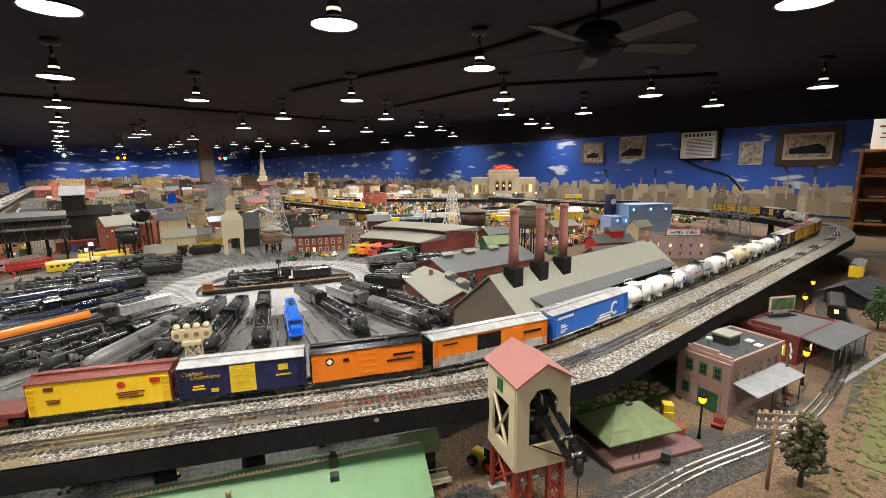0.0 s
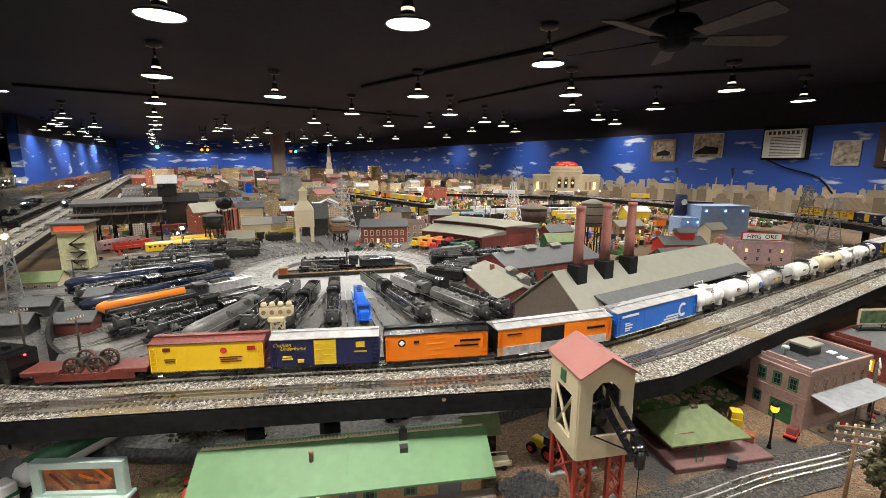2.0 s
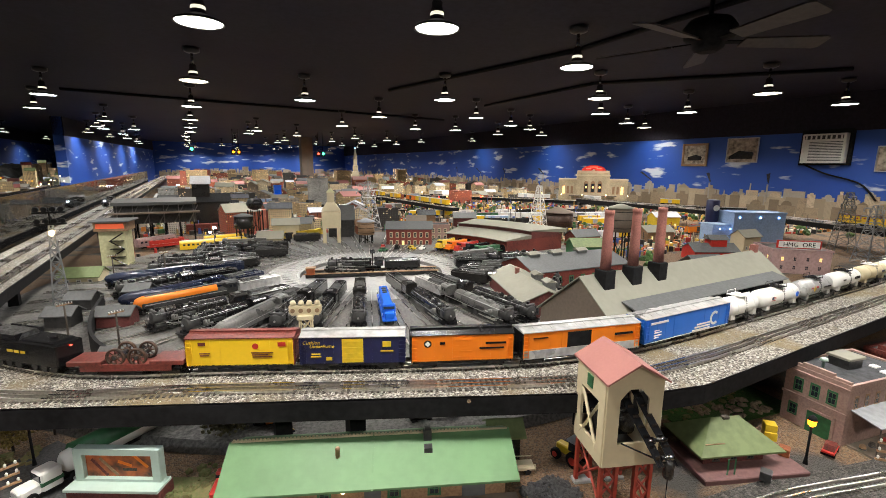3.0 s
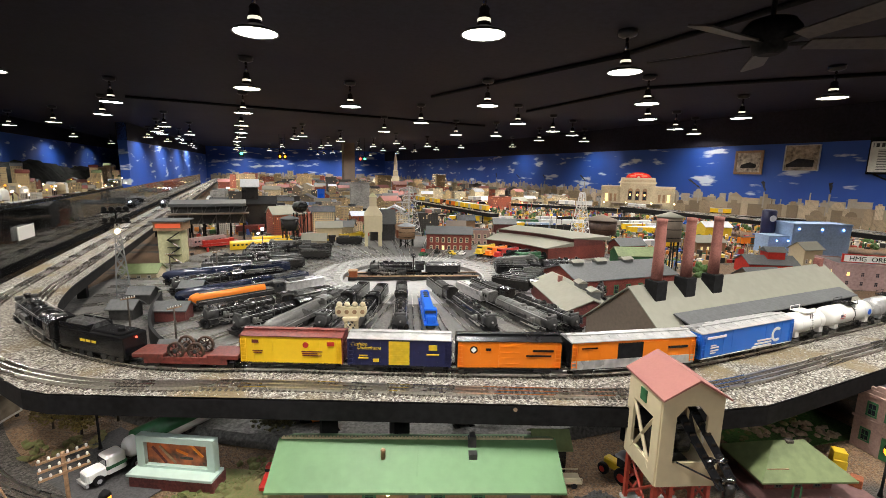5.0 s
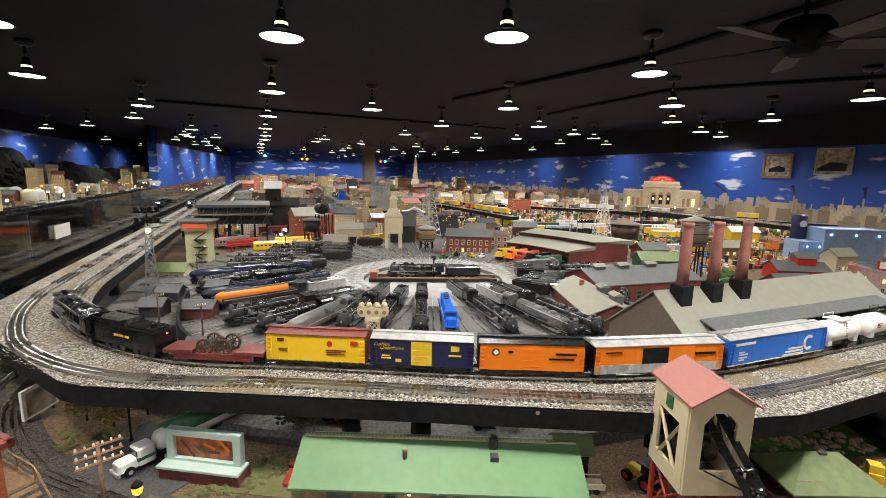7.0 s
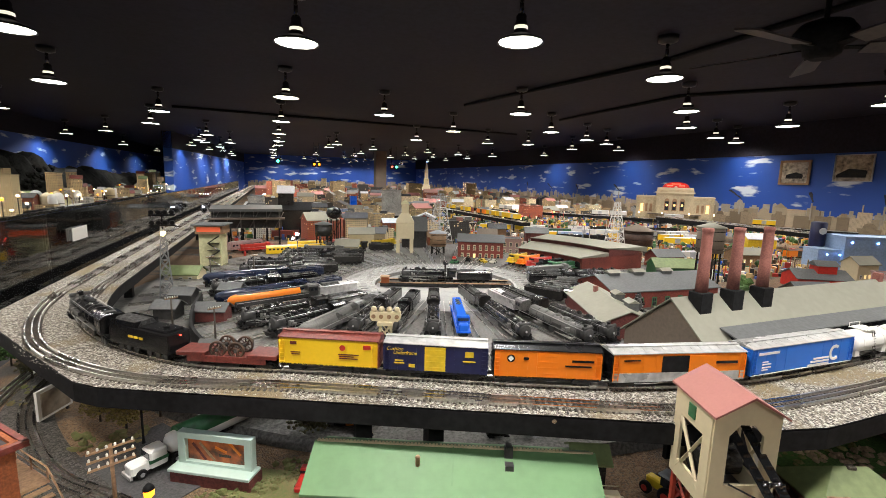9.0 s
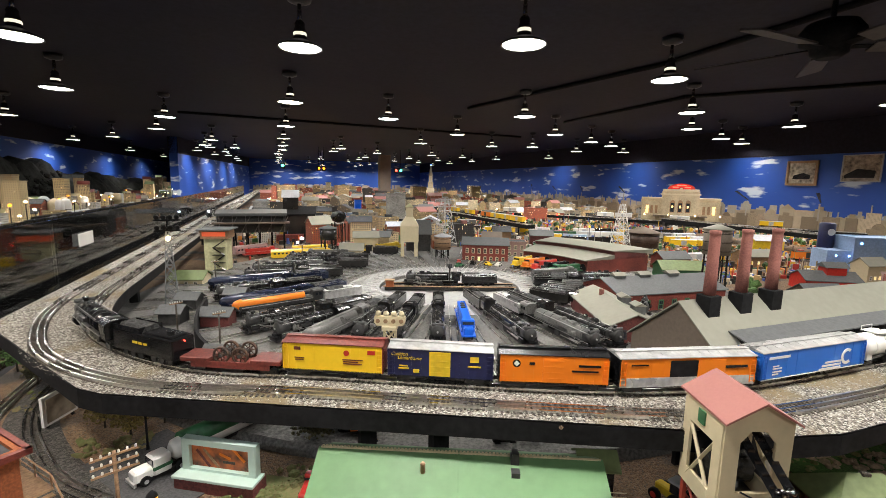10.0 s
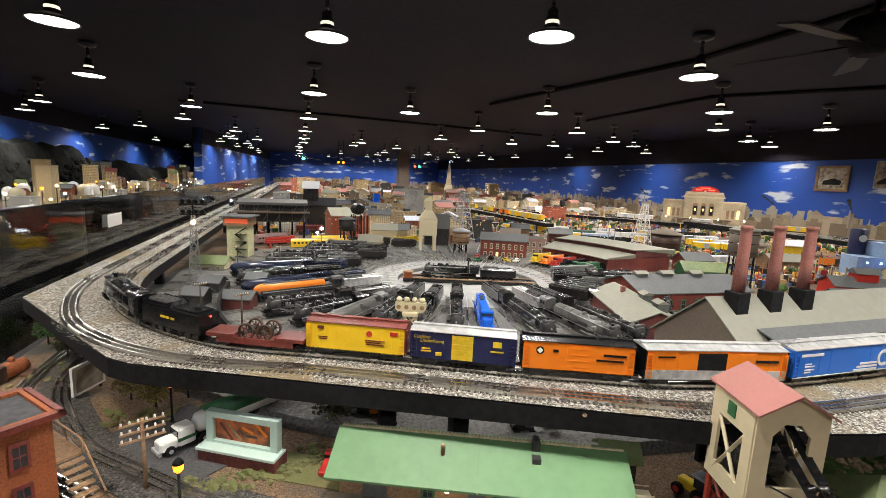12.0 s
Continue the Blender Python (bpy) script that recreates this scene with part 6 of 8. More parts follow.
    part("pulley", Form().lathe([(0.007, -0.012), (0.007, -0.008), (0.004, -0.007), (0.004, 0.007), (0.007, 0.008), (0.007, 0.012)], 16, (0.034, -0.095, z0 + 0.075), "x").lathe([(0.003, -0.02), (0.003, 0.02)], 14, (0.034, -0.095, z0 + 0.075), "x"), "chrome", t)
    part("end_pulley", Form().lathe([(0.006, -0.012), (0.006, -0.007), (0.004, -0.006), (0.004, 0.006), (0.006, 0.007), (0.006, 0.012)], 14, (0.04, -0.118, z0 + 0.052), "x"), "chrome", t)
    part("bucket", Form().lathe([(0.007, -0.05), (0.01, -0.046), (0.01, -0.02), (0.006, -0.012)], 12, (0.045, -0.12, z0 + 0.06)), "soot", t)
    part("cable", Form().bar((-0.03, -0.075, z0 + 0.06), (0.04, -0.118, z0 + 0.04), 0.002).bar((0.045, -0.12, z0 + 0.01), (0.045, -0.12, 0.004), 0.0015), "black", t)
    part("tank", Form().lathe([(0.018, 0.0), (0.02, 0.004), (0.02, 0.05), (0.017, 0.055)], 16, (0.083, 0.0, z0 + 0.03)), "white", t, "small white tank on the side")


coal_lift()


def street_lamp(x, y, h=0.1, z=BOARD):
    t = thing("street_lamp", pose(x, y, z), "dark post lamp with a glowing amber globe", "street lamp", "amber street lamps")
    part("post", Form().lathe([(0.006, 0), (0.004, 0.01), (0.0028, 0.02), (0.0028, h)], 8), "flatblack", t)
    part("globe", Form().lathe([(0.004, h), (0.0085, h + 0.005), (0.0095, h + 0.014), (0.007, h + 0.02)], 12), "amber", t)
    part("cap", Form().lathe([(0.0105, h + 0.018), (0.008, h + 0.024), (0.002, h + 0.03)], 12), "flatblack", t)


for x, y in ((1.23, 1.08), (1.79, 0.98), (-0.41, 1.96), (2.55, 1.14), (-0.31, 1.58), (2.9, 1.18)):
    street_lamp(x, y)


def telegraph_pole(x, y, h, a, label="brown telegraph pole with three cross arms and insulators", arms=3, z=BOARD, w=0.08):
    t = thing("telegraph_pole", pose(x, y, z, 0, 0, a), label, "utility pole", "telegraph poles")
    part("post", Form().lathe([(0.0042, 0), (0.0032, h)], 8), "brown" if arms < 3 else "tan", t)
    for k in range(arms):
        z1 = h - 0.008 - 0.018 * k
        b = part("cross_arm", Form().box(0, -0.004, z1, w, 0.004, 0.004), "tan", t)
        for j in range(6):
            part("insulator", Form().lathe([(0.0022, 0), (0.0022, 0.005), (0.001, 0.0065)], 6, (-w * 0.45 + j * w * 0.18, -0.004, z1 + 0.004)), "white", b)


telegraph_pole(1.137, 0.905, 0.19, -48)
telegraph_pole(-0.397, 1.69, 0.16, 25)
telegraph_pole(-0.93, 2.2, 0.17, 60, arms=2)
telegraph_pole(1.66, 1.0, 0.16, 15, arms=2)
for x, y in ((-0.3, 2.55), (-0.48, 2.75), (-0.2, 3.75), (-0.45, 3.75), (0.1, 4.4)):
    telegraph_pole(x, y, 0.17, 30, "thin dark telegraph pole in the yard", 1, YARD if math.hypot(x - CX, y - CY) < 1.85 else BOARD, 0.05)


def depot():
    t = block("small_depot", "small brown depot under an olive hipped roof", "building", 1.075, 1.2, BOARD + 0.012, -22, 0.16, 0.085, 0.035, "darkbrick", "olive", "hip", 0.06, 0.03)
    part("platform", Form().box(0.02, -0.025, -0.012, 0.27, 0.15, 0.013, cut=0.002), "maroon", t, "dull maroon station platform")
    part("roof_vent", Form().box(0.0, 0.0, 0.086, 0.02, 0.014, 0.012, cut=0.002), "brown", t)
    part("ladder", Form().box(-0.05, -0.085, 0.0, 0.003, 0.002, 0.04).box(-0.032, -0.085, 0, 0.003, 0.002, 0.04), "greenpaint", t)
    part("roof_hatch", Form().box(-0.06, -0.05, 0.055, 0.05, 0.003, 0.003), "tan", t)
    windows(t, "f", 3, 1, 0.02, 0.022, 0.008, 0.05, (0.16, 0.085), "brown")
    for x, y, m_, lb in ((1.2, 1.115, "orangebrick", "brown wooden crate on the platform"), (1.06, 1.09, "darkgrey", "grey wooden crate on the platform")):
        c = thing("crate", pose(x, y, BOARD + 0.0135, 0, 0, 20), lb, "crate", "crates")
        part("box", Form().box(0, 0, 0, 0.026, 0.022, 0.02, cut=0.001), m_, c)
        part("batten", Form().box(0, -0.0115, 0.002, 0.026, 0.001, 0.004).box(0, -0.0115, 0.014, 0.026, 0.001, 0.004), m_, c)
    c = thing("crate", pose(1.27, 1.18, BOARD, 0, 0, 40), "stack of bright yellow crates", "crate", "crates")
    part("box", Form().box(0, 0, 0, 0.03, 0.03, 0.022, cut=0.001), "yellowbright", c)
    part("box", Form().box(0.002, 0, 0.0225, 0.028, 0.028, 0.02, cut=0.001), "yellowbright", c)
    w = thing("hand_cart", pose(1.335, 1.07, BOARD, 0, 0, 10), "red flat hand cart with a brown load", "cart")
    part("bed", Form().box(0, 0, 0.01, 0.06, 0.026, 0.004), "redpaint", w)
    part("load", Form().prism([(-0.02, 0), (0.02, 0), (0.012, 0.014), (-0.014, 0.014)], 0.022, m=pose(0, 0, 0.014)), "boxred", w)
    for sx in (-1, 1):
        part("wheel", Form().lathe([(0.006, -0.014), (0.006, 0.014)], 10, (sx * 0.02, 0, 0.006), "y"), "flatblack", w)


depot()


def hotel():
    """Two-storey pinkish brick store; the front faces -x."""
    t = block("brick_hotel", "two-storey weathered pink brick store with flat roof", "building", 1.545, 1.12, BOARD, -10, 0.33, 0.18, 0.19, "pinkbrick", "tar", "flat")
    t.scale = (0.86, 0.86, 0.86)
    windows(t, "l", 3, 1, 0.03, 0.042, 0.12, 0.05, (0.33, 0.18), "greenpaint", 0, 0.8)
    for u in (0.055,):
        f = new("window", frame_mesh("greenpaint"))
        f.parent = t
        f.matrix_basis = pose(-0.165, u, 0.035, 0, 0, -90) @ Matrix.Diagonal((0.03, 0.012, 0.038, 1))
        p = new("pane", PANE)
        p.parent = f
    part("door", Form().box(-0.1665, -0.025, 0.0, 0.004, 0.07, 0.07), "greenpaint", t, "wide dark green door")
    part("door_frame", Form().box(-0.168, -0.064, 0, 0.006, 0.008, 0.078).box(-0.168, 0.014, 0, 0.006, 0.008, 0.078).box(-0.168, -0.025, 0.07, 0.006, 0.086, 0.008), "pinkbrick", t)
    part("string_course", Form().box(-0.167, 0, 0.098, 0.006, 0.186, 0.007).box(-0.168, 0, 0.178, 0.01, 0.192, 0.008), "pinkbrick", t)
    part("stepped_parapet", Form().box(-0.162, 0, 0.2, 0.01, 0.18, 0.008).box(-0.162, 0, 0.208, 0.01, 0.09, 0.008), "pinkbrick", t)
    windows(t, "f", 6, 1, 0.022, 0.04, 0.12, 0.05, (0.33, 0.18), "tan", 0, 0.92)
    part("awning", Form().prism([(-0.078, 0.097), (0, 0.115), (0, 0.118), (-0.078, 0.1)], 0.31, m=pose(0.01, -0.09, 0, 0, 0, 90)), "awning", t, "pale grey sloping awning")
    for k in range(4):
        part("awning_post", Form().bar((-0.13 + k * 0.095, -0.16, 0), (-0.13 + k * 0.095, -0.16, 0.099), 0.002), "brown", t)
    part("veranda_floor", Form().box(0.01, -0.13, 0, 0.31, 0.07, 0.006), "brownwall", t)
    v = part("roof_house", Form().box(0.0, 0.02, 0.193, 0.07, 0.06, 0.03), "darkgrey", t)
    part("roof_house_cap", Form().box(0.0, 0.02, 0.223, 0.082, 0.07, 0.008, cut=0.002), "roofgrey", v)
    part("roof_vent", Form().lathe([(0.004, 0.193), (0.004, 0.215), (0.012, 0.217), (0.01, 0.226)], 10, (-0.09, 0.03, 0)), "palegreen", t)
    for x, y in ((0.08, -0.02), (0.11, 0.04), (0.06, -0.06)):
        part("skylight", Form().box(x, y, 0.193, 0.028, 0.022, 0.004, cut=0.001), "white", t)
    for k in range(9):
        o = thing("barrel", pose(1.42 + 0.03 * k + rng.uniform(-0.01, 0.01), 1.02 - 0.006 * k + rng.uniform(-0.015, 0.015), BOARD), "small brown goods barrel under the awning", "barrel", "goods under the awning")
        part("staves", Form().lathe([(0.006, 0), (0.008, 0.008), (0.006, 0.017)], 10), ("tan", "brown", "cream", "redpaint")[k % 4], o)
        part("hoop", Form().lathe([(0.0082, 0.006), (0.0082, 0.009)], 10), "darkgrey", o)


hotel()


def red_store():
    t = block("red_store", "low red store with a grey-blue flat roof", "building", 2.12, 1.1, BOARD, -9, 0.32, 0.19, 0.1, "brick", "slate", "flat")
    windows(t, "l", 2, 1, 0.035, 0.04, 0.03, 0.05, (0.32, 0.19), "yellowbright", 0.5)
    windows(t, "f", 5, 1, 0.03, 0.035, 0.03, 0.05, (0.32, 0.19), "tan", 0.3)
    part("side_roof", Form().prism([(-0.1, 0.09), (0, 0.104), (0, 0.109), (-0.1, 0.094)], 0.33, m=pose(0.01, -0.095, 0, 0, 0, 90)), "slate", t)
    for k in range(4):
        part("post", Form().bar((-0.14 + k * 0.095, -0.188, 0), (-0.14 + k * 0.095, -0.188, 0.094), 0.002), "brown", t)
    part("kerb", Form().box(0.02, -0.235, 0, 0.42, 0.016, 0.008), "awning", t)
    part("stepped_front", Form().box(-0.14, 0.02, 0.104, 0.01, 0.1, 0.018), "brick", t)
    b = thing("billboard", pose(2.19, 1.145, BOARD + 0.1042, 0, 0, -30), "cream framed billboard with a dark green poster", "billboard")
    part("stand", Form().bar((-0.04, 0, 0), (-0.04, 0, 0.03), 0.002).bar((0.04, 0, 0), (0.04, 0, 0.03), 0.002).box(0, 0, 0, 0.12, 0.03, 0.003), "flatblack", b)
    part("frame", Form().box(0, 0, 0.02, 0.115, 0.006, 0.06), "cream", b)
    part("poster", Form().box(0, -0.0035, 0.026, 0.103, 0.002, 0.048), "posterdark", b)
    c = thing("caboose", pose(2.72, 1.055, BOARD + 0.012, 0, 0, 10), "black passenger caboose with lit windows on the town track", "railway carriage")
    part("body", Form().box(0, 0, 0.02, 0.26, 0.06, 0.045, cut=0.003), "soot", c)
    part("roof", Form().prism([(-0.034, 0), (0.034, 0), (0.024, 0.012), (-0.024, 0.012)], 0.28, m=pose(0, 0, 0.066, 0, 0, 90)), "darkgrey", c)
    for k in range(7):
        part("window", Form().box(-0.105 + 0.035 * k, -0.0305, 0.038, 0.018, 0.002, 0.016), "lit" if k % 2 else "glass", c)
    part("end_window", Form().box(-0.1305, 0, 0.038, 0.002, 0.016, 0.018), "lit", c)
    for sx in (-1, 1):
        truck_frame(c, sx * 0.085)
    t = block("freight_shed", "dark roofed freight shed beside the town track", "building", 3.1, 1.2 - 0.16, BOARD, -8, 0.3, 0.16, 0.07, "darkgrey", "tar", "gable", 0.04, 0.03)
    y = boxcar("yellow boxcar parked by the freight shed", 0.3, "yellow", "yellow", "silver")
    y.matrix_basis = pose(3.75, 1.12, BOARD + 0.012, 0, 0, 4)
    y["group"] = "parked cars"


red_store()


def drive_in():
    t = thing("drive_in_screen", pose(-0.218, 1.742, BOARD, 0, 0, -30), "pale framed drive-in screen with an orange picture on a brick base", "billboard")
    part("base", Form().box(0, 0, 0, 0.2, 0.05, 0.032, cut=0.002), "darkbrick", t)
    part("ledge", Form().box(0, -0.006, 0.032, 0.2, 0.05, 0.006, cut=0.001), "palegreen", t)
    f = Form().box(-0.083, 0.006, 0.038, 0.018, 0.018, 0.076).box(0.083, 0.006, 0.038, 0.018, 0.018, 0.076).box(0, 0.006, 0.100, 0.148, 0.018, 0.014).box(0, 0.006, 0.038, 0.148, 0.018, 0.006)
    part("frame", f, "palegreen", t)
    part("picture", Form().box(0, 0.01, 0.044, 0.148, 0.006, 0.056), "film", t, "orange and brown film picture")
    for x, z, w, a, mt in ((-0.045, 0.05, 0.05, -50, "darkbrick"), (-0.025, 0.052, 0.055, -48, "tan"), (0.045, 0.066, 0.04, -45, "orange"), (0.01, 0.06, 0.03, -20, "orange"), (0.02, 0.046, 0.03, 0, "brown")):
        o = part("picture_stroke", Form().box(0, 0, -0.003, w, 0.0012, 0.006), mt, t)
        o.matrix_basis = pose(x, 0.0065, z + 0.015, 0, -a, 0)
    b = thing("billboard", pose(-0.68, 2.2, BOARD, 0, 0, 68), "tall white framed billboard beside the track", "billboard")
    part("frame", Form().box(0, 0, 0.01, 0.11, 0.008, 0.085), "white", b)
    part("poster", Form().box(0, -0.005, 0.018, 0.09, 0.003, 0.068), "photo", b)
    for sx in (-1, 1):
        part("post", Form().box(sx * 0.04, 0, 0, 0.006, 0.006, 0.012), "flatblack", b)


drive_in()


def tanker_truck():
    t = thing("tanker_lorry", pose(-0.338, 1.85, BOARD + 0.004, 0, 0, -144), "white and green lorry with a long green tank trailer", "lorry")
    part("bonnet", Form().box(0.062, 0, 0.014, 0.04, 0.036, 0.022, cut=0.004), "white", t)
    part("grille", Form().box(0.0825, 0, 0.016, 0.002, 0.02, 0.018), "silver", t)
    part("cab", Form().box(0.024, 0, 0.014, 0.04, 0.042, 0.042, cut=0.004), "white", t)
    part("windscreen", Form().box(0.0445, 0, 0.037, 0.002, 0.036, 0.014), "glass", t)
    part("stripe", Form().box(0.024, 0, 0.026, 0.041, 0.043, 0.008), "greenpaint", t)
    part("bumper", Form().box(0.084, 0, 0.008, 0.006, 0.042, 0.008), "silver", t)
    tr = part("trailer_tank", Form().lathe([(0.015, -0.31), (0.024, -0.3), (0.026, -0.28), (0.026, -0.03), (0.024, -0.01), (0.015, -0.002)], 18, (0, 0, 0.046), "x"), "white", t)
    part("tank_top", Form().lathe([(0.0262, -0.285), (0.0262, -0.025)], 18, (0, 0, 0.056), "x"), "greenpaint", tr, "green upper half of the tank")
    part("chassis", Form().box(-0.1, 0, 0.012, 0.3, 0.02, 0.01), "soot", t)
    for x in (0.062, -0.015, -0.04, -0.25, -0.275):
        for sy in (-1, 1):
            w = part("wheel", Form().lathe([(0.0105, -0.004), (0.0115, -0.003), (0.0115, 0.003), (0.0105, 0.004)], 14, (x, sy * 0.02, 0.0115), "y"), "flatblack", t)
            part("hub", Form().lathe([(0.005, -0.005), (0.005, 0.005)], 10, (x, sy * 0.02, 0.0115), "y"), "silver", w)


tanker_truck()


def interlocking_tower():
    t = block("signal_box", "two-storey orange brick signal box with tarred roof", "building", -0.665, 1.68, BOARD, 42, 0.19, 0.15, 0.185, "orangebrick", "tar", "flat")
    part("roof_edge", Form().box(0, -0.085, 0.183, 0.224, 0.01, 0.012).box(0, 0.085, 0.183, 0.224, 0.01, 0.012).box(-0.107, 0, 0.183, 0.01, 0.18, 0.012).box(0.107, 0, 0.183, 0.01, 0.18, 0.012), "boxred", t)
    part("stack", Form().lathe([(0.009, 0.18), (0.009, 0.225), (0.011, 0.226), (0.008, 0.232)], 12, (-0.02, 0.02, 0)), "flatblack", t)
    windows(t, "f", 2, 2, 0.032, 0.05, 0.025, 0.085, (0.2, 0.16), "boxred")
    windows(t, "r", 2, 2, 0.032, 0.05, 0.025, 0.085, (0.2, 0.16), "boxred")
    part("sign_board", Form().box(0.1025, 0.02, 0.15, 0.003, 0.07, 0.015), "cream", t)
    part("balcony", Form().box(0.12, 0, 0.08, 0.045, 0.14, 0.005), "tan", t)
    st = Form()
    for k in range(7):
        st.box(0.12, -0.075 - 0.013 * k, 0.072 - 0.011 * k, 0.04, 0.014, 0.003)
    part("stairs", st, "tan", t)
    rl = Form()
    for y in (-0.07, 0.0, 0.07):
        rl.bar((0.14, y, 0.085), (0.14, y, 0.115), 0.0018)
    rl.bar((0.14, -0.07, 0.115), (0.14, 0.07, 0.115), 0.0018).bar((0.14, -0.07, 0.1), (0.14, 0.07, 0.1), 0.0013).bar((0.14, -0.07, 0.115), (0.14, -0.16, 0.035), 0.0018)
    part("railing", rl, "tan", t)


interlocking_tower()


def small_vehicles():
    def auto(label, mats, m, s=1.0, truck=False, dump=False):
        t = thing("toy_car", m, label, "vehicle", "model vehicles")
        part("body", Form().box(0, 0, 0.007 * s, 0.085 * s, 0.036 * s, 0.014 * s, cut=0.004 * s), mats, t)
        c = part("cabin", Form().box(-0.006 * s, 0, 0.02 * s, 0.04 * s, 0.032 * s, 0.013 * s, cut=0.004 * s) if not truck else Form().box(0.028 * s, 0, 0.02 * s, 0.022 * s, 0.034 * s, 0.02 * s, cut=0.003 * s), mats, t)
        part("window", Form().box((-0.006 if not truck else 0.028) * s, 0, 0.023 * s, (0.036 if not truck else 0.0232) * s, 0.0345 * s, 0.008 * s), "glass", c)
        if dump:
            part("dump_bed", Form().prism([(-0.042 * s, 0.03 * s), (0.012 * s, 0.022 * s), (0.015 * s, 0.046 * s), (-0.045 * s, 0.05 * s)], 0.036 * s), "orange", t)
        for sx in (-1, 1):
            for sy in (-1, 1):
                part("wheel", Form().lathe([(0.008 * s, -0.003 * s), (0.008 * s, 0.003 * s)], 12, (sx * 0.026 * s, sy * 0.017 * s, 0.008 * s), "y"), "flatblack", t)
        return t
    protos = []
    for mt, w in (("redpaint", "red"), ("yellowbright", "yellow"), ("white", "white"), ("engineblue", "blue"), ("greenpaint", "green"), ("soot", "black")):
        protos.append(auto(w + " model car standing on the layout", mt, pose(0, 0, 0)))
    spots = [(1.35, 4.15), (1.55, 4.0), (1.62, 3.95), (1.75, 3.9), (1.3, 4.02), (1.45, 4.08)]
    for p, (x, y) in zip(protos, spots):
        p.matrix_basis = pose(x, y, YARD if math.hypot(x - CX, y - CY) < 1.85 else BOARD, 0, 0, rng.uniform(0, 360))
    r = random.Random(5)
    n = 0
    while n < 90:
        x, y = r.uniform(1.5, 6.6), r.uniform(2.4, 10)
        if math.hypot(x - CX, y - CY) < 1.95 or (y < 2.9 and x < 2.6) or not free(x, y, 0.08):
            continue
        copy_thing(r.choice(protos), pose(x, y, BOARD + 0.001, 0, 0, r.choice((-40, -35, 50, 140)) + r.uniform(-8, 8)))
        n += 1
    auto("orange dump truck below the raised line", "soot", pose(0.111, 1.852, BOARD + 0.001, 0, 0, 160), 1.2, True, True)
    auto("yellow sports car below the raised line", "yellowbright", pose(0.125, 1.779, BOARD + 0.001, 0, 0, 200), 0.95)
    auto("red model lorry on a flat bed", "redpaint", pose(-0.03, 1.66, BOARD + 0.004, 0, 0, 70), 0.8, True)
    t = thing("tractor", pose(0.73, 1.365, BOARD, 0, 0, 100), "yellow tractor with red wheel hubs and grey canopy", "tractor")
    part("body", Form().box(0.01, 0, 0.016, 0.06, 0.022, 0.02, cut=0.003), "yellowbright", t)
    part("cab", Form().box(-0.012, 0, 0.034, 0.03, 0.028, 0.024, cut=0.002), "glass", t)
    part("canopy", Form().box(-0.012, 0, 0.058, 0.038, 0.034, 0.005, cut=0.002), "snow", t)
    for x, rr in ((-0.02, 0.02), (0.03, 0.014)):
        for sy in (-1, 1):
            w = part("wheel", Form().lathe([(rr * 0.85, -0.006), (rr, -0.004), (rr, 0.004), (rr * 0.85, 0.006)], 16, (x, sy * 0.022, rr), "y"), "flatblack", t)
            part("hub", Form().lathe([(rr * 0.5, -0.007), (rr * 0.5, 0.007)], 12, (x, sy * 0.022, rr), "y"), "redpaint", w)
    t = thing("loader", pose(0.47, 1.68, BOARD, 0, 0, -10), "black loader with a green bucket", "loader")
    part("body", Form().box(0, 0, 0.014, 0.06, 0.03, 0.02, cut=0.003), "soot", t)
    part("cab", Form().box(-0.008, 0, 0.034, 0.032, 0.03, 0.034, cut=0.003), "soot", t)
    part("arm", Form().bar((0.0, 0, 0.04), (0.07, 0, 0.06), 0.004), "darkgrey", t)
    part("bucket", Form().prism([(0, 0), (0.03, -0.012), (0.036, 0.004), (0.012, 0.024)], 0.04, m=pose(0.065, 0, 0.045)), "greenpaint", t)
    for x in (-0.02, 0.022):
        for sy in (-1, 1):
            part("wheel", Form().lathe([(0.014, -0.005), (0.014, 0.005)], 14, (x, sy * 0.018, 0.014), "y"), "flatblack", t)


def scrap_boiler():
    t = thing("scrap_boiler", pose(-0.945, 2.36, BOARD, 0, 0, 70), "rusty red scrapped boiler lying on the ground", "scrap boiler")
    part("shell", Form().lathe([(0.016, -0.055), (0.024, -0.05), (0.025, 0.02), (0.022, 0.05), (0.012, 0.056)], 16, (0, 0, 0.024), "x"), "orangebrick", t)
    part("firebox", Form().box(-0.045, 0, 0.0, 0.04, 0.05, 0.052, cut=0.004), "rust", t)
    part("dome", Form().lathe([(0.009, 0), (0.009, 0.012), (0.004, 0.016)], 10, (0.01, 0, 0.046)), "orangebrick", t)
    part("plate", Form().box(0.03, -0.04, 0.0, 0.05, 0.03, 0.008), "rust", t)


scrap_boiler()


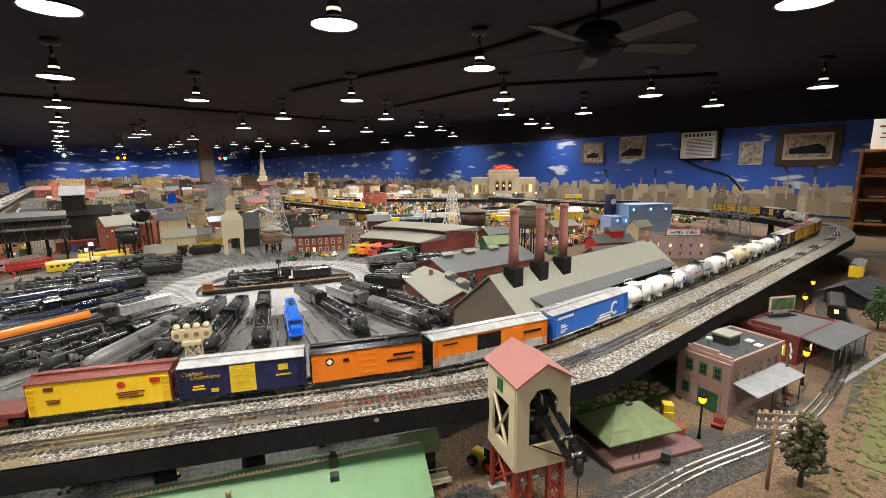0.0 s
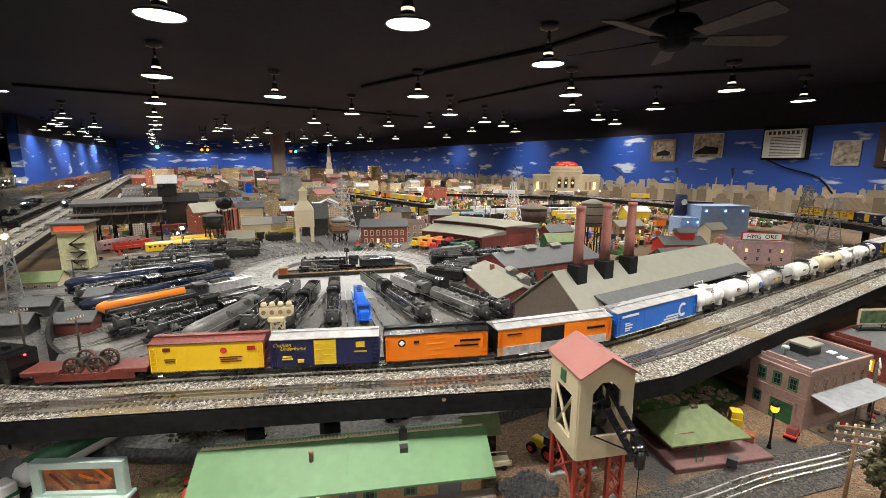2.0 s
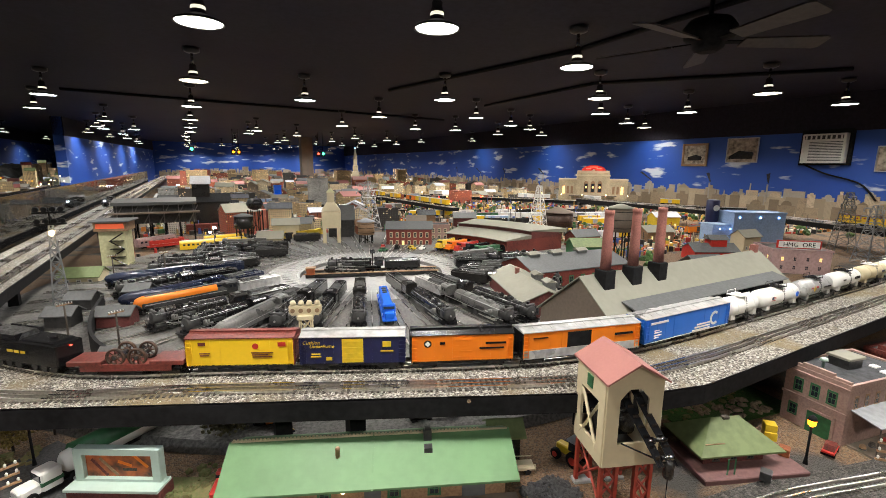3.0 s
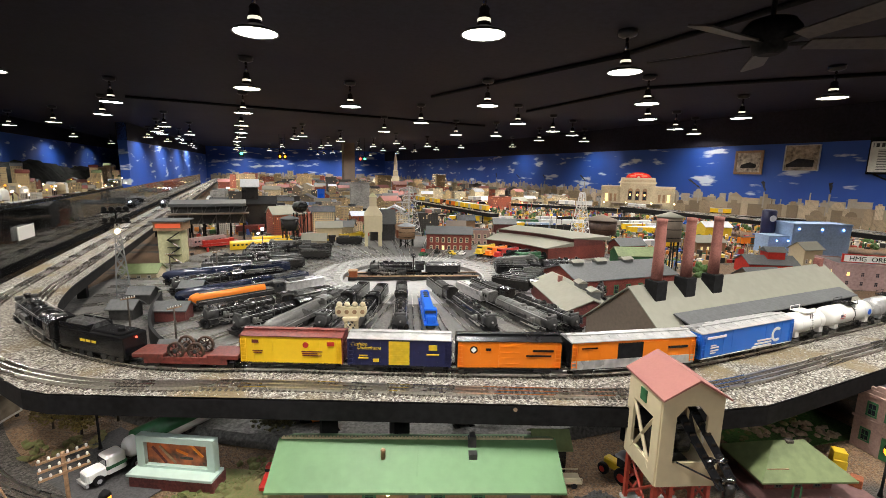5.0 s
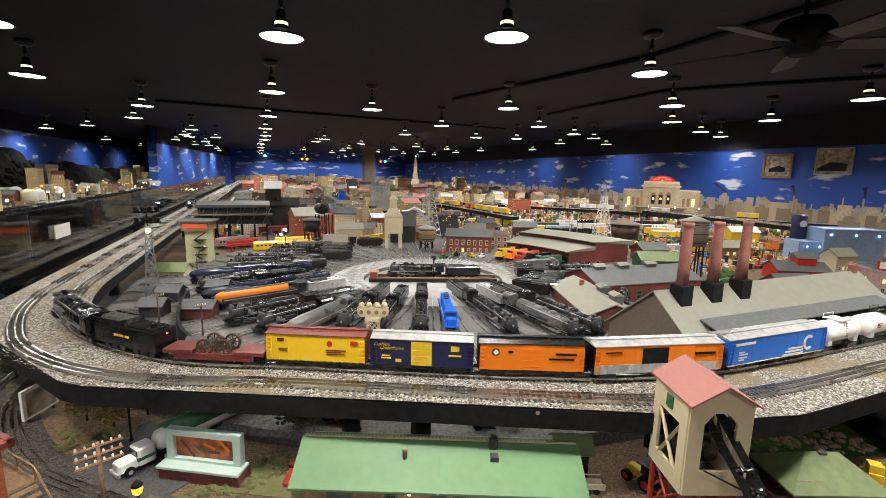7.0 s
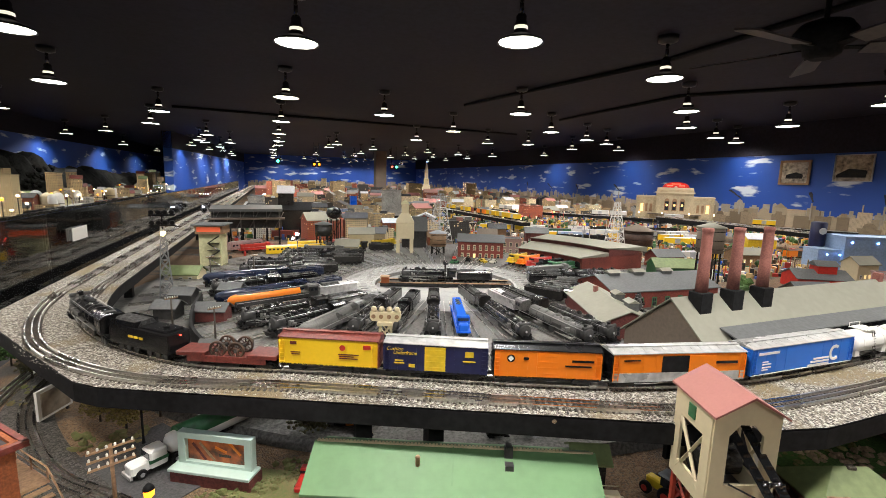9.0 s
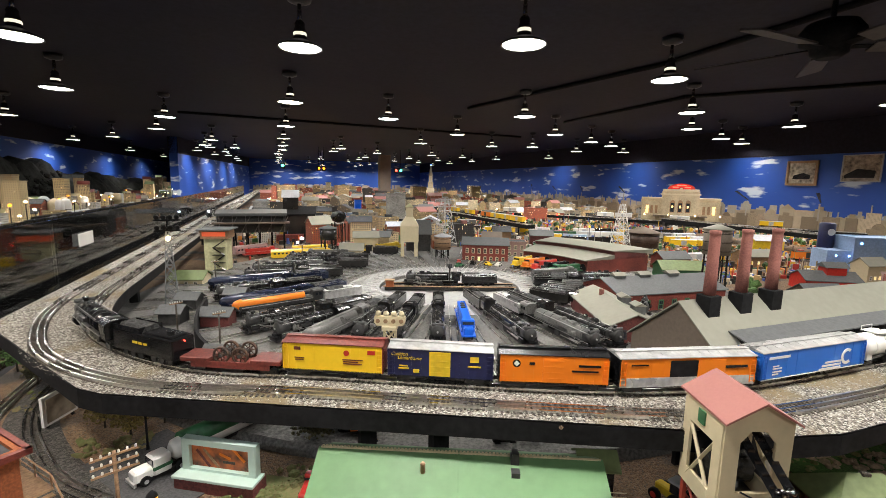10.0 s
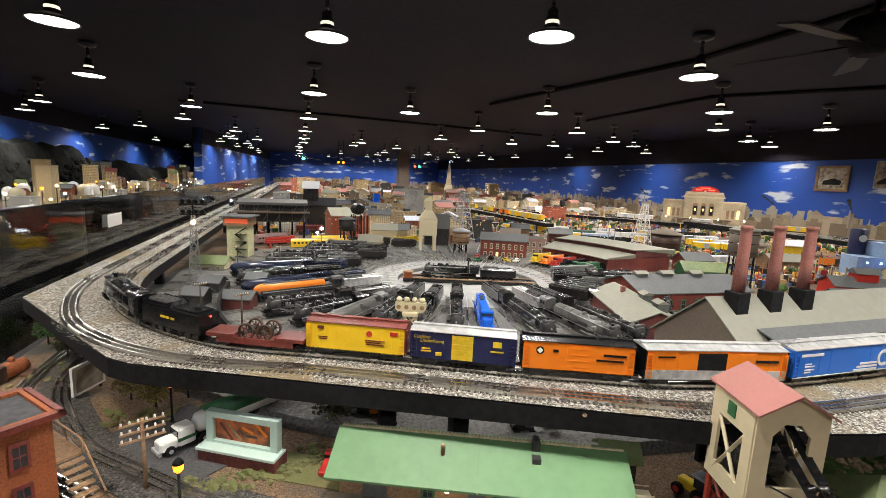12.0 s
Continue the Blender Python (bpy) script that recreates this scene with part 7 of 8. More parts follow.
# ---- plants ----
def tree(x, y, h, mats, label, seed, r=0.04, z=BOARD, squash=0.9):
    t = thing("tree", pose(x, y, z), label, "tree")
    q = random.Random(seed)
    tr = Form().lathe([(h * 0.035, 0), (h * 0.025, h * 0.3), (h * 0.012, h * 0.85)], 8)
    for k in range(7):
        a = q.uniform(0, 6.28)
        zz = h * q.uniform(0.3, 0.7)
        tr.bar((0, 0, zz), (r * 0.8 * math.cos(a), r * 0.8 * math.sin(a), zz + h * 0.18), h * 0.008)
    part("trunk", tr, "bark", t)
    c = Form()
    for k in range(420):
        a, u = q.uniform(0, 6.28), q.random() ** 0.5
        zz = q.uniform(0.3, 1.0)
        rr = r * u * (1.0 - abs(zz - 0.55) * 1.1) * q.uniform(0.75, 1.25)
        c.blob(rr * math.cos(a), rr * math.sin(a), h * zz, h * q.uniform(0.018, 0.05), q, squash)
    part("crown", c, mats, t)
    return t


def plants():
    tree(1.2, 0.86, 0.17, "leafdark", "small dark olive tree beside the town track", 1, 0.04)
    for k, (x, y, h) in enumerate(((1.38, 1.42, 0.07), (1.45, 1.4, 0.09), (1.5, 1.45, 0.08), (1.33, 1.38, 0.05))):
        tree(x, y, h, "leaf", "little green tree in the park below the line", 10 + k, 0.022)
    for k, (x, y, h) in enumerate(((2.65, 0.9, 0.13), (2.85, 0.86, 0.14), (3.0, 0.92, 0.12))):
        tree(x, y, h, "leaf", "bright green bushy tree near the freight shed", 20 + k, 0.06)
    for k, (x, y, h) in enumerate(((-0.47, 2.05, 0.1), (-0.55, 2.12, 0.09), (-0.4, 2.1, 0.1))):
        tree(x, y, h, "leafgold", "golden brown bushy tree under the line", 30 + k, 0.045)
    for k, (x, y, h) in enumerate(((0.0, 1.86, 0.12), (0.05, 1.93, 0.11))):
        tree(x, y, h, "leafdark", "dark bare-looking tree under the line", 40 + k, 0.06)
    tree(-0.968, 2.650, 0.1, "leaf", "dark green bushy tree near the scrapped boiler", 51, 0.045)
    tree(-0.85, 2.5, 0.1, "leafdark", "dark tree near the edge of the table", 50, 0.04)
    q = random.Random(9)
    sc = Form()
    for x0, y0, w, d, n in ((1.5, 0.8, 0.5, 0.05, 120), (2.2, 0.82, 0.6, 0.06, 150), (-0.22, 1.67, 0.11, 0.03, 70), (1.3, 1.4, 0.2, 0.07, 90), (-0.5, 2.02, 0.09, 0.05, 40), (-0.05, 1.72, 0.05, 0.05, 40), (-0.85, 2.15, 0.06, 0.3, 60), (-0.93, 2.75, 0.03, 0.1, 40)):
        for _ in range(n):
            sc.blob(x0 + q.uniform(-w, w), y0 + q.uniform(-d, d), BOARD + 0.003, q.uniform(0.004, 0.014), q, 0.7)
    t = new("scrub", sc.mesh("scrub", MAT["grass"]))
    tagged(t, "low green and tan scrub on the layout ground", "scrub", kind="stuff")
    rk = Form()
    for x0, y0, w, d, n in ((1.36, 1.29, 0.08, 0.04, 40), (1.26, 1.36, 0.05, 0.05, 20), ):
        for _ in range(n):
            rk.blob(x0 + q.uniform(-w, w), y0 + q.uniform(-d, d), BOARD + 0.004, q.uniform(0.006, 0.014), q, 0.8)
    gr = Form()
    for _ in range(170):
        gr.blob(0.6 + q.uniform(-0.05, 0.06), 1.3 + q.uniform(-0.045, 0.04), BOARD + 0.004, q.uniform(0.004, 0.011), q, 0.8)
    tagged(new("rubble", gr.mesh("rubble", MAT["asphalt"])), "heap of dark grey rubble beside the loading tower", "rubble", kind="stuff")
    t = new("rocks", rk.mesh("rocks", MAT["rock"]))
    tagged(t, "grey and tan rocks below the raised line", "rocks", kind="stuff")
    br = Form()
    for _ in range(160):
        x, y = q.uniform(1.6, 6.5), q.uniform(2.5, 9)
        if math.hypot(x - CX, y - CY) < 1.95 or not free(x, y, 0.06):
            continue
        for _ in range(5):
            br.blob(x + q.uniform(-0.03, 0.03), y + q.uniform(-0.03, 0.03), BOARD + q.uniform(0.01, 0.05), q.uniform(0.02, 0.04), q)
    t = new("bushes", br.mesh("bushes", MAT["leaf"]))
    tagged(t, "small dark green bushes between the far tracks", "bushes", kind="stuff")


# ---- middle ground ----
TAKEN = [(1.65, 1.72, 0.6), (3.72, 2.2, 0.35), (3.6, 2.65, 0.35), (4.8, 3.05, 0.5), (2.0, 2.7, 0.45), (3.7, 4.55, 0.22), (4.4, 4.2, 0.12), (3.2, 4.33, 0.14), (1.68, 4.33, 0.28), (2.08, 4.5, 0.18), (6.8, 6.9, 0.75), (1.06, 4.66, 0.15), (1.25, 5.0, 0.2), (1.72, 5.5, 0.15), (-0.3, 5.4, 0.42), (0.18, 6.4, 0.35), (-0.5, 4.4, 0.16), (-0.62, 3.95, 0.16)]


def free(x, y, r):
    if x < -0.6 and r > 0.02:
        return False
    if x > 5.2 and y < 6.2 and x < 5.85:
        return False
    return all((x - a) ** 2 + (y - b) ** 2 > (r + c) ** 2 for a, b, c in TAKEN)


def industry():
    t = block("ore_works", "pink stucco ore works with a red sign on its roof", "building", 3.72, 2.2, BOARD, -42, 0.36, 0.3, 0.16, "pink", "darkgrey", "flat")
    windows(t, "f", 4, 2, 0.025, 0.03, 0.03, 0.06, (0.36, 0.3), "pink", 0.15)
    windows(t, "l", 3, 2, 0.025, 0.03, 0.03, 0.06, (0.36, 0.3), "pink", 0.15)
    s = part("roof_sign", Form().box(-0.02, -0.13, 0.175, 0.27, 0.01, 0.055), "redpaint", t)
    part("sign_face", Form().box(-0.02, -0.136, 0.181, 0.25, 0.004, 0.043), "white", s)
    cu = bpy.data.curves.new("lettering", "FONT")
    cu.body, cu.size, cu.align_x, cu.extrude = "HMG  ORE", 0.042, "CENTER", 0.001
    cu.materials.append(MAT["black"])
    o = new("lettering", cu)
    o.parent = s
    o.matrix_basis = pose(-0.02, -0.1392, 0.188, 90, 0, 0)
    t = block("blue_factory", "pale blue factory with small blue lamps", "building", 4.75, 3.0, BOARD, -28, 0.5, 0.26, 0.3, "paleblue", "paleblue", "flat")
    part("lower_wing", Form().box(-0.34, 0.0, 0, 0.18, 0.2, 0.19), "paleblue", t)
    part("silo", Form().lathe([(0.06, 0), (0.06, 0.4), (0.05, 0.41)], 20, (-0.3, 0.14, 0)), "bluebox", t, "dark blue silo with round emblem")
    part("emblem", Form().lathe([(0.03, -0.002), (0.03, 0.002)], 16, (-0.3, 0.079, 0.33), "y"), "white", t)
    for x, z in ((-0.2, 0.26), (0.0, 0.26), (0.18, 0.26), (-0.38, 0.15), (-0.28, 0.15)):
        part("lamp", Form().blob(x, -0.135, z, 0.010, rng), "bluebulb", t)
    t = block("red_barn", "bright red barn with a grey roof", "building", 3.55, 2.68, BOARD, -30, 0.34, 0.2, 0.08, "redpaint", "slate", "gable", 0.05)
    part("cupola", Form().box(0.04, 0, 0.1, 0.12, 0.1, 0.07), "redpaint", t)
    part("cupola_roof", Form().prism([(-0.06, 0.165), (0.06, 0.165), (0, 0.2)], 0.15, m=pose(0.04, 0, 0, 0, 0, 90)), "slate", t)
    windows(t, "f", 4, 1, 0.03, 0.03, 0.025, 0.05, (0.34, 0.2), "white", 0.3)
    for k, (x, y, w, h, m_, r_) in enumerate(((2.75, 3.2, 0.3, 0.1, "greenpaint", "olive"), (2.9, 2.35, 0.22, 0.1, "brownwall", "slate"), (4.2, 2.75, 0.2, 0.14, "cream", "roofgrey"), (5.0, 4.1, 0.3, 0.14, "yellowbright", "snow"), (4.0, 3.5, 0.3, 0.1, "tan", "roofgrey"), (3.1, 3.6, 0.26, 0.1, "brick", "slate"),
                                                 (2.75, 5.1, 0.25, 0.13, "darkbrick", "slate"), (2.4, 5.4, 0.2, 0.15, "tan", "tar"), (0.75, 5.15, 0.24, 0.15, "cream", "roofgrey"), (0.95, 5.35, 0.2, 0.13, "stone", "slate"), (0.55, 4.75, 0.2, 0.09, "stone", "roofgrey"), (1.5, 5.05, 0.16, 0.12, "orangebrick", "tan"), (2.1, 5.05, 0.2, 0.13, "darkbrick", "brownwall"))):
        t = block("workshop", ("small painted workshop with pitched roof", "modest trackside warehouse with pitched roof")[k % 2], "building", x, y, BOARD, -25 + (k % 3) * 8, w, w * 0.65, h, m_, r_, "gable", 0.05, group="trackside workshops")
        windows(t, "f", 4, 1, 0.025, 0.03, 0.03, 0.05, (w, w * 0.65), "white", 0.4)
        TAKEN.append((x, y, w * 0.62))


def far_car(label, mats, roof, length=0.3):
    t = thing("goods_wagon", pose(0, 0, 0), label, "goods wagon", "far trains")
    part("body", Form().box(0, 0, 0.02, length - 0.012, 0.062, 0.066, cut=0.002), mats, t)
    part("roof", Form().prism([(-0.032, 0), (0.032, 0), (0, 0.007)], length - 0.008, m=pose(0, 0, 0.0862, 0, 0, 90)), roof, t)
    part("door", Form().box(0, -0.032, 0.024, 0.06, 0.003, 0.056), roof, t)
    part("chassis", Form().box(0, 0, 0.01, length * 0.95, 0.024, 0.01).box(length * 0.34, 0, 0.0, 0.05, 0.04, 0.014).box(-length * 0.34, 0, 0, 0.05, 0.04, 0.014), "soot", t)
    return t


def far_trains():
    protos = [far_car("white box trailer on a far siding", "white", "snow"), far_car("yellow boxcar on a far siding", "yellow", "silver"), far_car("oxide red boxcar on a far siding", "boxred", "boxred"), far_car("pale blue boxcar on a far siding", "paleblue", "snow"),
              far_car("orange boxcar on a far siding", "orange", "darkgrey"), far_car("green boxcar on a far siding", "greenpaint", "slate"), far_car("black hopper on a far siding", "soot", "soot"), far_car("grey boxcar on a far siding", "grey", "silver")]
    used = set()
    r = random.Random(21)
    def run(x0, y0, x1, y1, z, choice, fill=0.9, shelf=None):
        d = math.hypot(x1 - x0, y1 - y0)
        a = math.atan2(y1 - y0, x1 - x0)
        p = [Vector((x0 + (x1 - x0) * k * STEP / d, y0 + (y1 - y0) * k * STEP / d, 0)) for k in range(int(d / STEP) + 1)]
        if shelf:
            v = thing("viaduct", pose(0, 0, 0), "black viaduct shelf with a track along the far tracks", "viaduct", kind="structure")
            part("deck", strip(p, 0.07, 0.07, z - 0.05, z - 0.002), "flatblack", v)
            part("ballast_bed", strip(p, 0.062, 0.062, z - 0.002, z), "ballast", v)
            k = 0
            while k < len(p):
                part("pier", Form().box(p[k].x, p[k].y, BOARD, 0.03, 0.03, z - 0.05 - BOARD), "flatblack", v)
                k += 24
        track(p, z, "far track on dark ties", STEP, tie_gap=0.03, three=False)
        s = 0.2
        while s < d - 0.2:
            if r.random() < fill:
                o = protos[r.choice(choice)]
                m = pose(x0 + math.cos(a) * s, y0 + math.sin(a) * s, z + 0.009, 0, 0, math.degrees(a))
                if o.name in used:
                    copy_thing(o, m)
                else:
                    o.matrix_basis = m
                    used.add(o.name)
            s += 0.312
    run(3.0, 5.15, 5.2, 4.2, BOARD + 0.002, (0, 1, 2, 6), 0.75)
    run(2.9, 5.5, 5.3, 4.55, BOARD + 0.002, (0, 3, 7, 1), 0.85)
    run(2.7, 5.95, 5.35, 4.95, BOARD + 0.002, (0, 7, 5, 2), 0.7)
    run(2.6, 6.4, 5.35, 5.4, BOARD + 0.002, (1, 1, 4, 6, 0), 0.9)
    run(3.0, 8.6, 3.1, 5.9, 1.04, (1, 1, 1, 4), 0.8, True)
    run(3.9, 9.5, 6.15, 6.6, 1.0, (0, 2, 7), 0.3, True)
    run(6.15, 6.55, 7.5, 4.4, 1.0, (0, 1, 3, 4), 0.5, True)
    run(2.75, 3.85, 5.2, 3.5, BOARD + 0.002, (1, 0, 4, 3), 0.7)
    run(-0.2, 4.95, 1.0, 5.6, BOARD + 0.002, (1, 4, 2), 0.0)
    run(-0.15, 5.9, 0.95, 5.95, BOARD + 0.002, (2, 1, 6), 0.6)
    run(0.6, 7.3, 2.9, 7.0, BOARD + 0.05, (2, 7, 0, 6), 0.7, True)
    run(0.4, 8.6, 2.9, 8.9, BOARD + 0.05, (2, 7, 1, 3), 0.7, True)


def station():
    t = thing("union_station", pose(6.82, 6.86, 1.0, 0, 0, -44), "cream stone railway station with lit arches and red roof sign", "station")
    t.matrix_basis = pose(6.8, 6.9, 0.97, 0, 0, -44) @ Matrix.Diagonal((0.95, 1, 1.3, 1))
    part("plinth", Form().box(0, 0.02, -0.12, 1.42, 0.5, 0.12), "darkgrey", t)
    part("wing", Form().box(-0.48, 0.05, 0, 0.36, 0.34, 0.3), "stone", t)
    part("wing", Form().box(0.48, 0.05, 0, 0.36, 0.34, 0.3), "stone", t)
    part("main_hall", Form().box(0, 0.03, 0, 0.62, 0.4, 0.41), "stone", t)
    part("cornice", Form().box(0, 0.03, 0.36, 0.66, 0.44, 0.02).box(0, 0.03, 0.41, 0.6, 0.38, 0.03).box(-0.48, 0.05, 0.3, 0.38, 0.36, 0.02).box(0.48, 0.05, 0.3, 0.38, 0.36, 0.02), "cream", t)
    for x in (-0.13, 0.0, 0.13):
        f = Form().box(x, -0.172, 0.12, 0.085, 0.008, 0.13).lathe([(0.0425, -0.004), (0.0425, 0.004)], 20, (x, -0.172, 0.25), "y")
        w = part("arched_window", f, "tan", t)
        part("pane", Form().box(x, -0.178, 0.13, 0.06, 0.006, 0.12), "glass", w)
        part("lamp", Form().lathe([(0.018, -0.003), (0.018, 0.003)], 12, (x, -0.183, 0.2), "y"), "lit", w)
    for x in (-0.56, -0.48, -0.4, 0.4, 0.48, 0.56):
        part("window", Form().box(x, -0.121, 0.1, 0.045, 0.006, 0.11), "lit" if abs(x) > 0.5 else "tan", t)
    part("canopy", Form().box(0, -0.2, 0.07, 0.9, 0.14, 0.012), "brownwall", t)
    for k in range(11):
        part("column", Form().lathe([(0.008, 0), (0.008, 0.07)], 8, (-0.42 + 0.084 * k, -0.25, 0)), "stone", t)
    n = 14
    arc = [(0.23 * math.cos(math.pi * k / n), 0.08 * math.sin(math.pi * k / n)) for k in range(n + 1)]
    part("roof_sign", Form().prism(arc, 0.03, m=pose(0, -0.12, 0.44)), "redpaint", t, "curved red neon roof sign")
    part("sign_bars", Form().box(-0.1, -0.137, 0.46, 0.1, 0.004, 0.015).box(0.1, -0.137, 0.46, 0.1, 0.004, 0.015).box(0, -0.137, 0.485, 0.16, 0.004, 0.012), "redbulb", t)
    part("clock", Form().lathe([(0.028, -0.003), (0.028, 0.003)], 16, (0, -0.141, 0.435), "y"), "cream", t)
    for x in (-0.6, -0.2, 0.25, 0.65):
        part("platform_lamp", Form().blob(x, -0.28, 0.09, 0.014, rng), "warm", t)


# ---- far city ----
def city_paint(name, wall, lit, cols, dark=(0.055, 0.05, 0.045), island=False):
    m = bpy.data.materials.new(name)
    m.use_nodes = True
    nt = m.node_tree
    L = nt.links.new
    b = nt.nodes["Principled BSDF"]
    b.inputs["Roughness"].default_value = 0.8
    co = nt.nodes.new("ShaderNodeTexCoord")
    sp = nt.nodes.new("ShaderNodeSeparateXYZ")
    L(co.outputs["Object"], sp.inputs[0])
    ad = nt.nodes.new("ShaderNodeMath")
    L(sp.outputs[0], ad.inputs[0])
    L(sp.outputs[1], ad.inputs[1])
    cm = nt.nodes.new("ShaderNodeCombineXYZ")
    L(ad.outputs[0], cm.inputs[0])
    L(sp.outputs[2], cm.inputs[1])
    br = nt.nodes.new("ShaderNodeTexBrick")
    br.offset = 0.0
    br.inputs["Scale"].default_value = cols
    br.inputs["Mortar Size"].default_value = 0.27
    br.inputs["Brick Width"].default_value, br.inputs["Row Height"].default_value = 0.9, 1.0
    br.inputs["Color1"].default_value, br.inputs["Color2"].default_value = (*dark, 1), (*(v + 0.05 for v in dark), 1)
    L(cm.outputs[0], br.inputs["Vector"])
    oi = nt.nodes.new("ShaderNodeObjectInfo")
    mr = nt.nodes.new("ShaderNodeMapRange")
    mr.inputs["To Min"].default_value, mr.inputs["To Max"].default_value = 0.8, 1.7
    if island:
        oi = nt.nodes.new("ShaderNodeNewGeometry")
    L(oi.outputs["Random Per Island" if island else "Random"], mr.inputs["Value"])
    hs = nt.nodes.new("ShaderNodeHueSaturation")
    hs.inputs["Color"].default_value = (*wall, 1)
    L(mr.outputs[0], hs.inputs["Value"])
    L(hs.outputs[0], br.inputs["Mortar"])
    L(br.outputs["Color"], b.inputs["Base Color"])
    if lit:
        wn = nt.nodes.new("ShaderNodeTexWhiteNoise")
        sn = nt.nodes.new("ShaderNodeVectorMath")
        sn.operation = "SNAP"
        sn.inputs[1].default_value = (0.9 / cols, 1.0 / cols, 1)
        L(cm.outputs[0], sn.inputs[0])
        L(sn.outputs[0], wn.inputs["Vector"])
        gt = nt.nodes.new("ShaderNodeMath")
        gt.operation = "GREATER_THAN"
        gt.inputs[1].default_value = 1 - lit
        L(wn.outputs["Value"], gt.inputs[0])
        iv = nt.nodes.new("ShaderNodeMath")
        iv.operation = "SUBTRACT"
        iv.inputs[0].default_value = 1.0
        L(br.outputs["Fac"], iv.inputs[1])
        ml = nt.nodes.new("ShaderNodeMath")
        ml.operation = "MULTIPLY"
        L(gt.outputs[0], ml.inputs[0])
        L(iv.outputs[0], ml.inputs[1])
        m3 = nt.nodes.new("ShaderNodeMath")
        m3.operation = "MULTIPLY"
        m3.inputs[1].default_value = 1.6
        L(ml.outputs[0], m3.inputs[0])
        L(m3.outputs[0], b.inputs["Emission Strength"])
        b.inputs["Emission Color"].default_value = (1.0, 0.75, 0.4, 1)
    return m


def city():
    mats = [city_paint("city_tan", (0.42, 0.3, 0.15), 0.05, 44), city_paint("city_grey", (0.36, 0.35, 0.32), 0.04, 48), city_paint("city_brick", (0.33, 0.085, 0.045), 0.04, 46), city_paint("city_cream", (0.6, 0.5, 0.32), 0.04, 44), city_paint("city_lit", (0.3, 0.25, 0.18), 0.1, 44), city_paint("city_dark", (0.05, 0.046, 0.043), 0.03, 40)]
    names = ["tan", "grey", "brick red", "cream", "dark lit-up", "black"]
    r = random.Random(11)
    n = 0
    roofs = ["tar", "slate", "roofgrey", "brownwall", "redroof", "snow"]
    tries = 0
    while n < 350 and tries < 9000:
        tries += 1
        y = 5.6 + 18.5 * r.random() ** 1.4
        x = r.uniform(-0.45, 7.2)
        if y < 8 and x > 2.3:
            continue
        w = r.uniform(0.12, 0.3) * (1 + y * 0.025)
        if not free(x, y, w * 0.55):
            continue
        TAKEN.append((x, y, w * 0.55))
        h = r.uniform(0.1, 0.26) * (1.0 if y < 9 else 1.25)
        if y > 12 and r.random() < 0.25:
            h *= r.uniform(1.4, 2.2)
        h = min(h, 0.72)
        k = r.choice((0, 0, 1, 2, 2, 3, 3, 4, 5))
        tall = h > 0.35
        kind = "flat" if tall or r.random() < 0.5 else "gable"
        t = block("tower_block" if tall else "town_house" if kind == "gable" else "city_building", "%s model %s with many small windows" % (names[k], "tower block" if tall else "town house"), "building", x, y, BOARD, r.choice((-20, -10, 0, 10, 70)), w, w * r.uniform(0.6, 1), h, mats[k], r.choice(roofs), kind, w * 0.22, 0.01, group="far city")
        if kind == "flat" and r.random() < 0.6:
            part("roof_house", Form().box(w * 0.15, 0, h, w * 0.25, w * 0.25, 0.04), r.choice(roofs), t)
        n += 1
    # landmarks
    t = thing("church_tower", pose(5.25, 16.5, BOARD, 0, 0, -20), "cream church tower with a stepped tall spire", "church")
    part("tower", Form().box(0, 0, 0, 0.26, 0.26, 0.5, cut=0.01), "cream", t)
    part("belfry", Form().box(0, 0, 0.5, 0.19, 0.19, 0.22, cut=0.01), "stone", t)
    part("upper_belfry", Form().box(0, 0, 0.72, 0.13, 0.13, 0.2, cut=0.01), "cream", t)
    part("spire", Form().lathe([(0.075, 0.92), (0.05, 1.1), (0.012, 1.32)], 8, smooth=False), "stone", t)
    part("nave", Form().prism([(-0.25, 0), (0.25, 0), (0.25, 0.25), (0, 0.42), (-0.25, 0.25)], 0.7, m=pose(-0.45, 0, 0, 0, 0, 90)), "cream", t)
    part("beacon", Form().blob(0, 0, 1.32, 0.025, rng), "bluebulb", t)
    t = block("lit_tower", "tower block with rows of bright white windows", "building", 6.6, 15.6, BOARD, -25, 0.5, 0.4, 0.6, city_paint("city_bright", (0.15, 0.12, 0.12), 0.85, 14), "tar", group="far city")
    t = thing("column", pose(4.0, 18.6, 0), "square brown building column up to the ceiling", "column", kind="structure")
    part("shaft", Form().box(0, 0, 0, 0.42, 0.42, CEIL), "brownwall", t)
    t = block("blue_display", "bright blue lit display stand", "display", 1.35, 9.2, BOARD, 0, 0.12, 0.1, 0.34, "engineblue", "engineblue", group="far city")
    part("lamp", Form().blob(0, -0.08, 0.12, 0.04, rng), "bluebulb", t)
    t = block("grain_silo", "tall grey concrete grain elevator", "building", 1.75, 7.9, BOARD, -10, 0.3, 0.25, 0.5, "citygrey", "darkgrey", group="far city")
    # signal lights hung high at the far end
    for x, y, z, m_ in ((0.1, 13.5, 1.95, "greenbulb"), (1.2, 15.5, 1.95, "amber"), (1.35, 15.5, 1.95, "amber"), (3.7, 15.5, 1.95, "redbulb"), (3.85, 15.5, 1.95, "greenbulb")):
        t = thing("hanging_signal", pose(x, y, z), "railway signal lamp hanging from the ceiling", "signal", "hanging signals")
        part("housing", Form().box(0, 0.06, -0.08, 0.11, 0.08, 0.16, cut=0.01), "flatblack", t)
